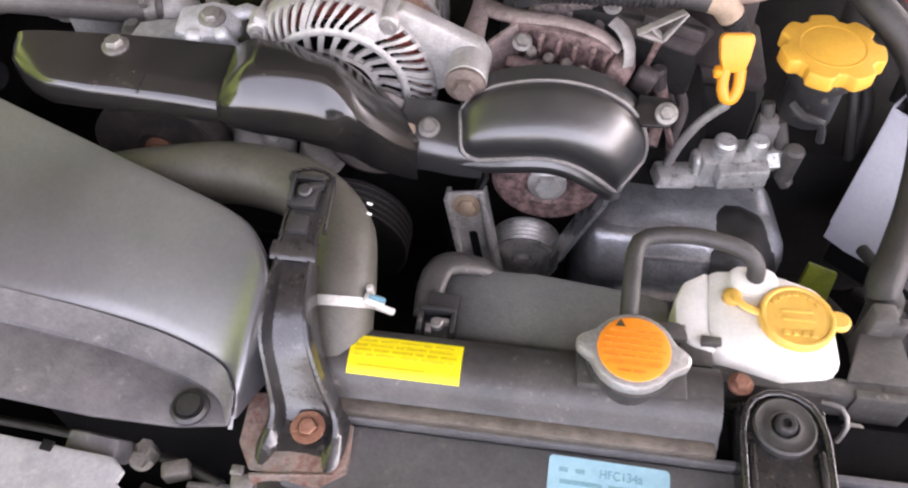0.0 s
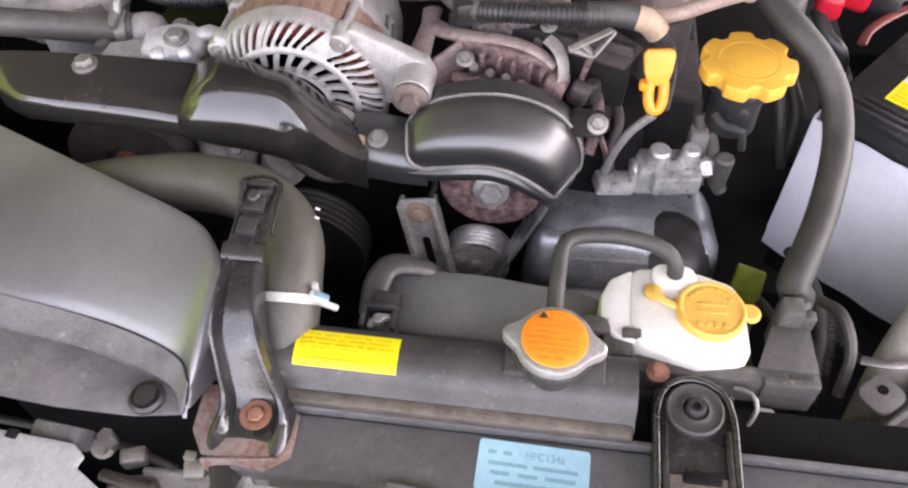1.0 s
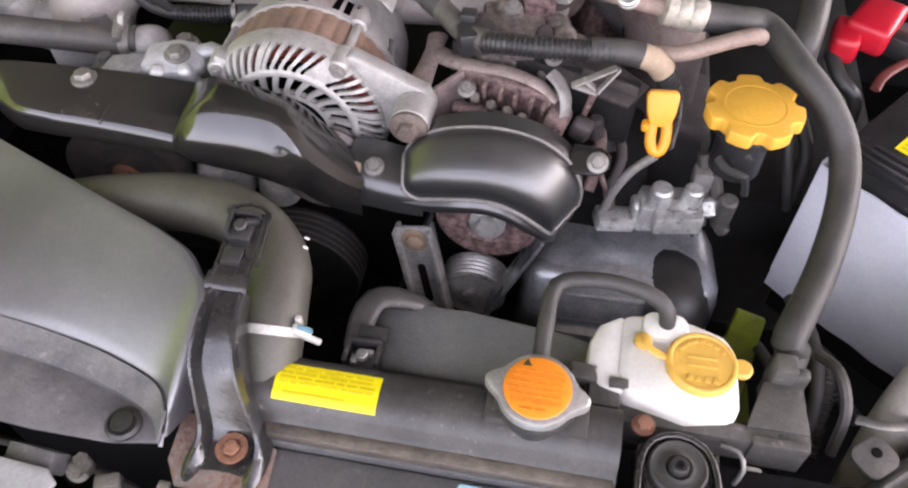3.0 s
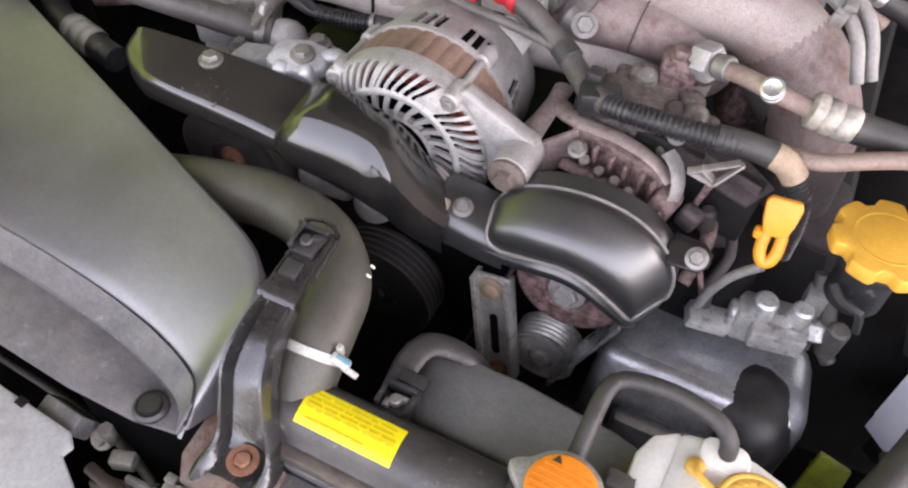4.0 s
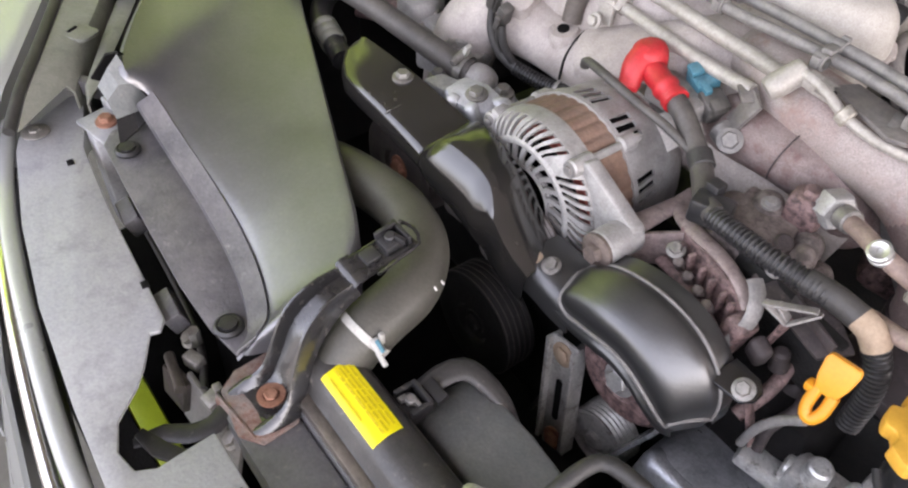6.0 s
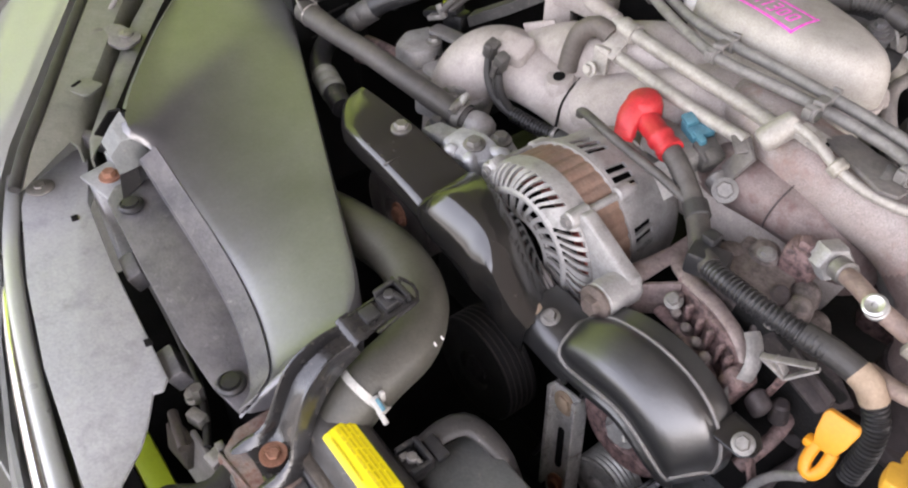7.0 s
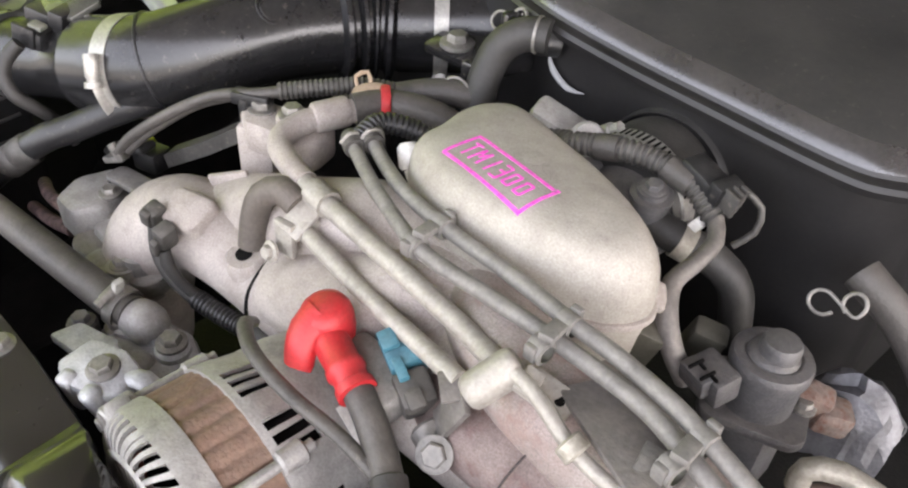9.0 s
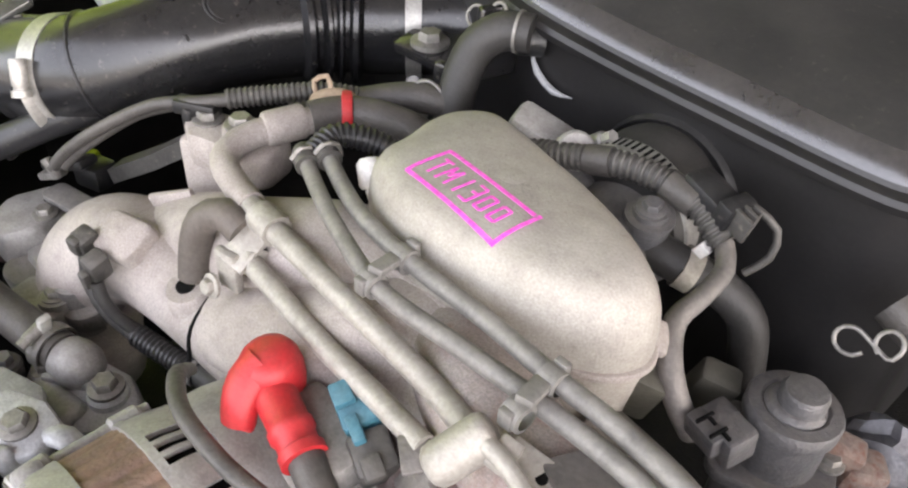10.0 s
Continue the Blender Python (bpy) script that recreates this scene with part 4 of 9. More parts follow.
fr = [(-0.150, 0.190, 0.030), (-0.150, 0.203, 0.042), (-0.163, 0.219, 0.043), (-0.200, 0.232, 0.046), (-0.245, 0.240, 0.050), (-0.30, 0.244, 0.058), (-0.37, 0.245, 0.069), (-0.425, 0.245, 0.082), (-0.450, 0.231, 0.108), (-0.60, 0.318, 0.100), (-0.735, 0.414, 0.09)]
re = [(-0.131, 0.236, 0.030), (-0.140, 0.262, 0.076), (-0.154, 0.288, 0.087), (-0.177, 0.305, 0.091), (-0.237, 0.330, 0.091), (-0.336, 0.370, 0.091), (-0.475, 0.426, 0.091), (-0.56, 0.460, 0.091), (-0.64, 0.490, 0.091), (-0.75, 0.513, 0.091), (-0.855, 0.508, 0.090)]
rows = []
for a, b in zip(fr, re):
    a, b = V(a), V(b)
    out = (b - a)
    out.z = 0
    out.normalize()
    row = [a + V((0, -0.003, 0.0025)), a + V((0, 0.002, 0.006))]
    curl = 0.65 * max(0.0, a.z + 0.004 - b.z)
    row += [a.lerp(b, v) + V((0, 0, 0.006 * (1 - v) + 0.003 * math.sin(math.pi * v ** 0.8) - curl * (1 - v) * min(1.0, v / 0.14))) for v in (0.06, 0.12, 0.22, 0.35, 0.5, 0.65, 0.8, 0.9, 0.96)]
    row += [b + V((0, 0, -0.001)), b + out * 0.003 + V((0, 0, -0.006)), b + out * 0.004 + V((0, 0, -0.03)), b + out * 0.002 + V((0, 0, -0.09))]
    rows.append(row)
part("body", sheet(spline_rows(rows, 5), 0.0025), duct_plastic, scoop, smooth=60)
slope = [[a_ + V((0, -0.016, -0.004)), a_ + V((0, -0.015, -0.001)), a_ + V((0, -0.003, 0.004)), a_ + V((0, 0.001, 0.0062))] for a_ in (V(q) for q in fr[1:8])]
part("front_slope", sheet(spline_rows(slope, 5), 0.0015), flange_plastic, scoop, "grey sloping edge of the scoop")
flange = plate([(-0.151, 0.187), (-0.180, 0.181), (-0.23, 0.179), (-0.33, 0.183), (-0.41, 0.188), (-0.424, 0.200), (-0.432, 0.248), (-0.25, 0.247), (-0.195, 0.236), (-0.160, 0.222), (-0.149, 0.204)], 0.003, 0.001)
for v in flange.verts:
    v.co.z += flange_z(v.co.x)
flange = part("flange", flange, flange_plastic, scoop, "scuffed grey flange")
for x, y in ((-0.175, 0.193), (-0.391, 0.203)):
    z = flange_z(x) + 0.001
    part("push_clip", lathe([(0.0115, 0), (0.0115, 0.002), (0.0095, 0.004), (0.0085, 0.004), (0.0083, 0.003), (0.0072, 0.003), (0.0070, 0.0055), (0.0, 0.006)], (x, y, z), (x, y, 1), 28, caps=False), black_plastic, flange, "round black push clip")
for x, y in ((-0.247, 0.2455), (-0.335, 0.2465)):
    part("slit", plate([(x - 0.007, y), (x + 0.007, y), (x, y - 0.006)], 0.003, 0, Matrix.Translation((0, 0, flange_z(x) + 0.0022))), dark_cavity, flange)
part("mouth_face", sheet([[(-0.461, 0.209, 0.088), (-0.453, 0.220, 0.108), (-0.447, 0.229, 0.122)], [(-0.442, 0.209, 0.082), (-0.443, 0.222, 0.094), (-0.443, 0.236, 0.092)], [(-0.420, 0.207, 0.076), (-0.428, 0.226, 0.072), (-0.437, 0.246, 0.060)]], 0.002), shroud_plastic, scoop, "grey inner face of the scoop mouth")
part("mouth_web", sheet([[(-0.420, 0.207, 0.0765), (-0.428, 0.226, 0.0725), (-0.437, 0.246, 0.0605)], [(-0.397, 0.199, 0.066), (-0.406, 0.220, 0.070), (-0.418, 0.246, 0.078)]], 0.002), black_plastic, scoop)
# dark sheet that stands in for the shade inside the scoop mouth
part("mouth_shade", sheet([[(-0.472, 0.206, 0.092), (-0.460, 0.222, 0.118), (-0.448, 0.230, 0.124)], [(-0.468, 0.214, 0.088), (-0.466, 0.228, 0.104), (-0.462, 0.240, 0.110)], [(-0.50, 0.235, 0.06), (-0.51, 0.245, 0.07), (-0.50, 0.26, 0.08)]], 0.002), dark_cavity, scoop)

# ---- upper radiator hose ----
hose = thing("radiator_hose", (-0.1, 0.25, 0.0), "thick olive-black upper radiator hose", "radiator hose")
hp = [(-0.36, 0.345, 0.02), (-0.29, 0.350, 0.048), (-0.238, 0.354, 0.060), (-0.190, 0.356, 0.066), (-0.142, 0.343, 0.070), (-0.110, 0.313, 0.071), (-0.101, 0.280, 0.067), (-0.099, 0.255, 0.056), (-0.098, 0.236, 0.036)]
part("hose", tube(hp, 0.0215, 24), olive_hose, hose)
part("tie_band", lathe([(0.0215, 0), (0.0226, 0), (0.0226, 0.006), (0.0215, 0.006)], (-0.0995, 0.267, 0.0635), (-0.0990, 0.2555, 0.0565), 32, caps=False), white_tie, hose, "white clamp band")
part("tie_buckle", merged(box((-0.077, 0.262, 0.070), (0.013, 0.007, 0.010), 0.0015, (20, 20, 0)), box((-0.070, 0.260, 0.066), (0.012, 0.004, 0.005), 0.001, (20, 25, 0)), box((-0.079, 0.266, 0.075), (0.004, 0.004, 0.010), 0.001)), white_tie, hose, "white clamp buckle")
part("tie_insert", box((-0.074, 0.2615, 0.0745), (0.010, 0.003, 0.003), 0.0008, (20, 22, 0)), blue_plug, hose, "teal buckle insert")
for dx, dy, z in ((-0.1055, 0.252, 0.0755), (-0.0980, 0.250, 0.0745), (-0.092, 0.313, 0.0800), (-0.091, 0.320, 0.0810), (-0.092, 0.327, 0.0822)):
    part("print_mark", box((dx, dy, z - 0.0005), (0.0036, 0.0016, 0.0008), 0.0003, (35, 25, 0)), white_label, hose)

shroud = thing("fan_shroud", (0.04, 0.3, -0.05), "dark grey plastic cooling fan shroud", "fan shroud")
rows = [[(x, y - max(0, x - 0.03) * 0.10, z - 0.010 * c) for x, c in ((-0.050, 2.5), (-0.046, 0.6), (-0.036, 0), (0.02, -0.15), (0.09, 0), (0.104, 0.4), (0.110, 3))] for y, z in ((0.262, 0.012), (0.264, 0.028), (0.272, 0.0335), (0.300, 0.0325), (0.318, 0.0295), (0.325, 0.022), (0.328, -0.02), (0.330, -0.20))]
part("shell", sheet(spline_rows(rows, 4), 0.003), shroud_plastic, shroud)
part("stay", tube([(-0.050, 0.276, 0.036), (-0.049, 0.296, 0.042), (-0.044, 0.312, 0.043), (-0.030, 0.321, 0.036), (-0.012, 0.326, 0.022), (0.004, 0.330, -0.01)], [0.008, 0.0095, 0.0095, 0.009, 0.008, 0.007], 12, flat=0.55), tank_plastic, shroud)
part("clip", merged(box((-0.0400, 0.2615, 0.0420), (0.024, 0.014, 0.010), 0.0015), box((-0.0505, 0.2660, 0.0465), (0.0035, 0.018, 0.012), 0.0008), box((-0.0300, 0.2660, 0.0465), (0.0035, 0.018, 0.012), 0.0008), box((-0.0400, 0.2730, 0.0490), (0.022, 0.0035, 0.010), 0.0008), box((-0.0380, 0.2825, 0.0470), (0.020, 0.010, 0.006), 0.0015, (12, 0, 0))), black_plastic, shroud)
part("clip_spring", merged(rod((-0.0400, 0.2635, 0.047), (-0.0400, 0.2635, 0.053), 0.0040, seg=12, bevel=0.0008), box((-0.0445, 0.2600, 0.0490), (0.004, 0.006, 0.005), 0.0006), box((-0.0355, 0.2660, 0.0490), (0.006, 0.003, 0.006), 0.0006)), zinc, shroud, "small steel spring clip")
part("fan_hub", lathe([(0.11, 0), (0.11, 0.02), (0.04, 0.03)], (0.03, 0.35, -0.16), (0.03, 0.36, -0.16), 32), dark_cavity, shroud)

# ---- coolant reservoir ----
tank = thing("coolant_reservoir", (0.165, 0.30, -0.03), "milky white coolant reservoir with a yellow cap", "coolant reservoir")
part("body", plate([(0.1235, 0.3250), (0.1500, 0.3285), (0.1700, 0.3255), (0.1905, 0.3185), (0.1980, 0.3060), (0.1985, 0.2630), (0.1660, 0.2560), (0.1270, 0.2650), (0.1215, 0.2800)], 0.11, 0.0065, Matrix.Translation((0, 0, 0.0530))), white_poly, tank)
part("lobe", plate([(0.1270, 0.2665), (0.1120, 0.2700), (0.1035, 0.2820), (0.1035, 0.3000), (0.1095, 0.3150), (0.1240, 0.3245), (0.1270, 0.3200)], 0.09, 0.0080, Matrix.Translation((0, 0, 0.0500))), white_poly, tank)
part("shoulder", plate(rounded(0.1360, 0.3060, 0.1660, 0.3270, 0.008), 0.010, 0.003, Matrix.Translation((0, 0, 0.0570))), white_poly, tank)
CX, CY, CZ = 0.1735, 0.2915, 0.0528
rc = part("cap", lathe([(0.0215, 0), (0.0224, 0.0015), (0.0224, 0.0050), (0.0208, 0.0070), (0.0192, 0.0070), (0.0185, 0.0062), (0.0, 0.0066)], (CX, CY, CZ), (CX, CY, 1), 40, caps=False), resv_cap_plastic, tank, "yellow snap cap with raised lettering")
part("tab", merged(lathe([(0.0060, 0), (0.0068, 0.001), (0.0068, 0.0032), (0.0054, 0.0045)], (CX + 0.0245, CY + 0.0008, CZ + 0.001), (CX + 0.0245, CY + 0.0008, 1), 20), box((CX + 0.0205, CY + 0.0008, CZ + 0.0030), (0.009, 0.012, 0.0040), 0.0014)), resv_cap_plastic, rc)
part("strap", tube([(CX - 0.021, CY + 0.001, CZ + 0.004), (CX - 0.029, CY + 0.003, CZ + 0.005), (CX - 0.0345, CY + 0.007, CZ + 0.006), (CX - 0.0365, CY + 0.0115, CZ + 0.005)], 0.0027, 8, flat=0.7), resv_cap_plastic, rc)
part("strap_end", lathe([(0.0058, 0), (0.0058, 0.003), (0.0030, 0.005)], (CX - 0.0365, CY + 0.0115, CZ + 0.001), (CX - 0.0365, CY + 0.0115, 1), 16), resv_cap_plastic, rc)
for i in range(7):
    a = radians(35 + 18.5 * i)
    part("raised_mark", box((CX + 0.0150 * math.cos(a), CY + 0.0150 * math.sin(a), CZ + 0.0069), (0.0030, 0.0036, 0.0007), 0.0003, (0, 0, math.degrees(a))), resv_cap_plastic, rc)
for i in range(4):
    part("raised_mark", box((CX - 0.0080 + 0.0053 * i, CY - 0.0125, CZ + 0.0069), (0.0034, 0.0040, 0.0007), 0.0003), resv_cap_plastic, rc)
for y in (0.003, -0.003):
    part("raised_bar", box((CX, CY + y, CZ + 0.0067), (0.018, 0.0022, 0.0007), 0.0003), resv_cap_plastic, rc)
part("overflow_hose", tube([(0.0735, 0.264, 0.060), (0.0740, 0.290, 0.072), (0.0755, 0.314, 0.077), (0.083, 0.325, 0.078), (0.110, 0.330, 0.077), (0.136, 0.327, 0.0745), (0.147, 0.3225, 0.070), (0.1510, 0.3190, 0.062), (0.1515, 0.3180, 0.050)], 0.0055, 14), rubber, tank, "thin rubber overflow hose")

carrier = thing("reservoir_bracket", (0.19, 0.25, 0.0), "black plastic reservoir carrier beside the radiator", "bracket")
part("bar", merged(box((0.172, 0.2585, 0.026), (0.104, 0.012, 0.026), 0.002), box((0.172, 0.266, 0.016), (0.104, 0.02, 0.004), 0.001)), carrier_plastic, carrier)
part("corner", merged(box((0.2315, 0.276, 0.024), (0.020, 0.044, 0.030), 0.002, (0, 0, 4)), box((0.224, 0.2535, 0.027), (0.034, 0.006, 0.030), 0.001)), carrier_plastic, carrier)
part("post", merged(box((0.2265, 0.302, 0.034), (0.014, 0.014, 0.046), 0.002), box((0.2375, 0.300, 0.040), (0.010, 0.008, 0.022), 0.002)), carrier_plastic, carrier)
part("web", plate([(0.204, 0.262), (0.242, 0.262), (0.240, 0.298), (0.216, 0.296)], 0.004, 0.001, Matrix.Translation((0, 0, 0.041))), carrier_plastic, carrier)
part("side_box", merged(box((0.116, 0.268, 0.036), (0.020, 0.022, 0.022), 0.002), box((0.102, 0.278, 0.045), (0.018, 0.012, 0.010), 0.0015), box((0.124, 0.272, 0.050), (0.012, 0.006, 0.006), 0.001)), carrier_plastic, carrier)
part("bolt", bolt_bm((0.141, 0.249, 0.045), (0, 0, 1), r=0.005), rust_bolt, carrier, "rusty bolt")
part("leg", box((0.206, 0.246, -0.05), (0.012, 0.012, 0.14), 0.003, (4, 6, 0)), neck_plastic, carrier, "pale plastic leg")
part("loop", tube([(0.190, 0.250, 0.034), (0.200, 0.246, 0.036), (0.204, 0.238, 0.030), (0.200, 0.232, 0.018)], 0.0016, 8), zinc, carrier)

under = thing("lime_bracket", (0.235, 0.40, -0.16), "lime green painted bracket below the reservoir", "bracket")
part("web", plate([(-0.020, -0.085), (0.020, -0.080), (0.012, 0.040), (-0.014, 0.055)], 0.004, 0.001, plane_matrix((0.236, 0.400, -0.085), (1, 0.2, 0), (0.15, 0.1, 1))), olive_paint, under)
part("foot", box((0.240, 0.400, -0.168), (0.05, 0.04, 0.006), 0.001), olive_paint, under)


# ---- engine: front covers, pulleys, alternator ----
# block and front case near black: shade of the void put into the colour
engine = thing("engine_block", (0, 0.75, -0.1), "engine block coloured near black for the shade deep in the bay", "engine block")
part("block", box((-0.02, 0.80, -0.16), (0.44, 0.50, 0.34), 0.03), shaded_metal, engine)
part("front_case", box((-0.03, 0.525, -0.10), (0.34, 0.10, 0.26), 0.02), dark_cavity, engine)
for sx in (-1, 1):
    part("cylinder_head", box((-0.02 + sx * 0.30, 0.78, -0.17), (0.20, 0.46, 0.22), 0.03), shaded_metal, engine)

cover = thing("belt_cover", (-0.1, 0.42, 0.06), "glossy black steel belt cover with bolted ears", "belt cover")
secs = [(-0.381, 0.434, 0.083, 0.432, 0.080, 0.442, 0.083, 0.078), (-0.378, 0.4265, 0.0945, 0.4245, 0.0905, 0.438, 0.0945, 0.078), (-0.371, 0.4175, 0.0965, 0.415, 0.0920, 0.440, 0.0970, 0.078), (-0.340, 0.4010, 0.0985, 0.3980, 0.0938, 0.442, 0.0990, 0.080),
        (-0.28, 0.3985, 0.0995, 0.3955, 0.0942, 0.444, 0.1010, 0.080), (-0.235, 0.397, 0.1005, 0.3935, 0.0945, 0.443, 0.1025, 0.080), (-0.2135, 0.397, 0.1008, 0.392, 0.0955, 0.443, 0.1026, 0.080), (-0.2110, 0.3975, 0.1022, 0.3915, 0.0958, 0.4425, 0.1036, 0.080), (-0.203, 0.3995, 0.1082, 0.3892, 0.0972, 0.442, 0.1086, 0.080),
        (-0.194, 0.4015, 0.1125, 0.3885, 0.0975, 0.441, 0.1118, 0.078), (-0.184, 0.4025, 0.1152, 0.3885, 0.0976, 0.438, 0.1130, 0.076), (-0.165, 0.4025, 0.1160, 0.3885, 0.0974, 0.438, 0.1118, 0.074), (-0.150, 0.402, 0.1160, 0.3875, 0.0970, 0.439, 0.105, 0.072),
        (-0.137, 0.400, 0.1155, 0.3865, 0.0962, 0.440, 0.099, 0.070), (-0.129, 0.398, 0.112, 0.387, 0.0925, 0.441, 0.091, 0.066), (-0.122, 0.395, 0.1055, 0.389, 0.0965, 0.442, 0.084, 0.062), (-0.117, 0.393, 0.100, 0.390, 0.0955, 0.442, 0.078, 0.058), (-0.106, 0.393, 0.088, 0.390, 0.0845, 0.442, 0.067, 0.050),
        (-0.090, 0.395, 0.0725, 0.392, 0.069, 0.438, 0.055, 0.042), (-0.076, 0.398, 0.061, 0.396, 0.058, 0.432, 0.046, 0.034)]
rows = []
for x, cy, cz, fy, fz, ry, rz, bz in secs:
    flat = 1.0 if x < -0.211 else max(0.0, 1 - (x + 0.211) / 0.015)
    cz, fz, rz = cz - flat * (0.0012 + 0.05 * (x + 0.29)), fz - flat * (0.0012 + 0.05 * (x + 0.29)), rz + flat * (0.0030 - 0.05 * (x + 0.29))
    rows.append([(x, ry + 0.001, rz - 0.014), (x, ry, rz - 0.002), (x, ry - 0.001, rz), (x, cy + 0.86 * (ry - cy), cz + 0.86 * (rz - cz) + 0.28 * max(0, cz - rz)), (x, cy + 0.64 * (ry - cy), cz + 0.64 * (rz - cz) + 0.44 * max(0, cz - rz)), (x, cy + 0.33 * (ry - cy), cz + 0.33 * (rz - cz) + 0.31 * max(0, cz - rz)), (x, cy + 0.0022, cz), (x, cy - 0.0002, cz - 0.0016), (x, fy + 0.0006, fz + 0.0014), (x, fy, fz - 0.0012), (x, fy - 0.0015, (fz + bz) / 2), (x, fy - 0.0016, bz + 0.002), (x, fy - 0.0012, bz)])
part("left_shell", sheet(spline_rows(rows, 2), 0.002), gloss_black, cover, smooth=45)
part("shell_crease", tube([(-0.268, 0.442, 0.1012), (-0.270, 0.399, 0.0998), (-0.272, 0.3955, 0.094), (-0.272, 0.3925, 0.082)], 0.0006, 8), gloss_black, cover)
part("link", sheet(spline_rows([[(x, 0.440, z + 0.006), (x, 0.424, z + 0.006), (x, 0.408, z + 0.001), (x, 0.4015, z - 0.004), (x, 0.3990, z - 0.010), (x, 0.398, z - 0.024)] for x, z in ((-0.090, 0.064), (-0.070, 0.064), (-0.052, 0.061), (-0.030, 0.060))], 3), 0.002), satin_black, cover)
part("worn_patch", box((-0.083, 0.411, 0.0665), (0.009, 0.011, 0.002), 0.0008, (10, 15, 0)), tape, cover, "bare worn metal patch")
top = [(-0.052, 0.432, 0.062), (-0.046, 0.438, 0.080), (-0.030, 0.441, 0.0945), (-0.006, 0.442, 0.1030), (0.022, 0.442, 0.1060), (0.050, 0.442, 0.1010), (0.072, 0.441, 0.088), (0.086, 0.439, 0.068), (0.090, 0.436, 0.046), (0.084, 0.430, 0.026)]
low = [(-0.050, 0.400, 0.049), (-0.036, 0.398, 0.050), (-0.020, 0.396, 0.053), (-0.001, 0.394, 0.058), (0.016, 0.394, 0.0595), (0.032, 0.394, 0.056), (0.046, 0.395, 0.047), (0.056, 0.398, 0.037), (0.064, 0.402, 0.028), (0.072, 0.410, 0.021)]
top, low = smooth_line_n(top, 5), smooth_line_n(low, 5)
rows = []
out = V((0, -0.62, 0.78))
for k, (a, b) in enumerate(zip(top, low)):
    e = min(1.0, k / 6, (len(top) - 1 - k) / 7)
    e = math.sin(e * math.pi / 2)
    rim = a.lerp(b, 0.13)
    rows.append([rim + V((0, 0.0165, -0.012)), rim + V((0, 0.0158, 0.0006)), rim + V((0, 0.0145, 0.0026)), rim + V((0, 0.004, 0.0012))] + [a.lerp(b, v) + out * (0.0185 * h * e) for v, h in ((0.13, 0.0), (0.150, 0.13), (0.180, 0.38), (0.225, 0.54), (0.29, 0.64), (0.38, 0.74), (0.50, 0.84), (0.60, 0.91), (0.68, 0.92), (0.75, 0.84), (0.82, 0.62), (0.875, 0.33), (0.91, 0.08), (0.93, 0.0))] + [b, b + V((0, -0.001, -0.002)), b + V((0, 0.002, -0.010))])
part("right_shell", sheet(rows, 0.002), satin_black, cover, smooth=60)
bead = [V(r[4]) + out * 0.0012 for r in rows[3:-3:3]] + [V(rows[-4][k]) + out * 0.0012 for k in (7, 10, 14)] + [V(r[17]) + out * 0.0012 for r in rows[-4:3:-3]] + [V(rows[3][k]) + out * 0.0012 for k in (14, 10, 7)]
# black bead coloured grey: the highlight along the ridge is painted in
part("right_bead", tube(bead + bead[:1], 0.0016, 8), grey_pipe, cover)
part("ear", plate([(-0.022, -0.012), (0.004, -0.011), (0.0105, -0.004), (0.0105, 0.005), (0.003, 0.011), (-0.018, 0.012)], 0.004, 0.001, plane_matrix((0.094, 0.438, 0.078), (1, 0, 0), (0, 0.93, 0.36))), gloss_black, cover)
part("rear_bolt", merged(bolt_bm((-0.300, 0.4330, 0.1045), (0, 0, 1), r=0.0068, h=0.006), lathe([(0.0100, 0), (0.0100, 0.0018), (0.0085, 0.0026)], (-0.300, 0.4330, 0.1022), (-0.300, 0.4330, 1), 24)), zinc, cover, "dull zinc bolt with washer")
for p, up in (((-0.069, 0.414, 0.0675), (0, -0.35, 0.9)), ((0.095, 0.434, 0.080), (0, -0.6, 0.8))):
    part("bolt", bolt_bm(p, up, r=0.0054, h=0.005), zinc, cover, "dull zinc bolt with washer")

crank = thing("crank_pulley", (0.018, 0.42, 0.02), "rusty crankshaft pulley under the belt cover", "pulley")
part("hub", lathe([(0.040, 0.03), (0.042, 0.026), (0.042, 0.0), (0.038, -0.004), (0.020, -0.005), (0.018, -0.002)], (0.018, 0.418, 0.018), (0.018, 0.9, 0.018), 36), pink_alu, crank)
part("groove_ring", lathe([(0.050, 0.045), (0.052, 0.043), (0.047, 0.040), (0.052, 0.037), (0.047, 0.034), (0.052, 0.031), (0.048, 0.03)], (0.018, 0.418, 0.018), (0.018, 0.9, 0.018), 40), dark_steel, crank)
part("centre_bolt", bolt_bm((0.018, 0.414, 0.020), (0, -1, 0.2), r=0.010, h=0.008), bright_alu, crank)

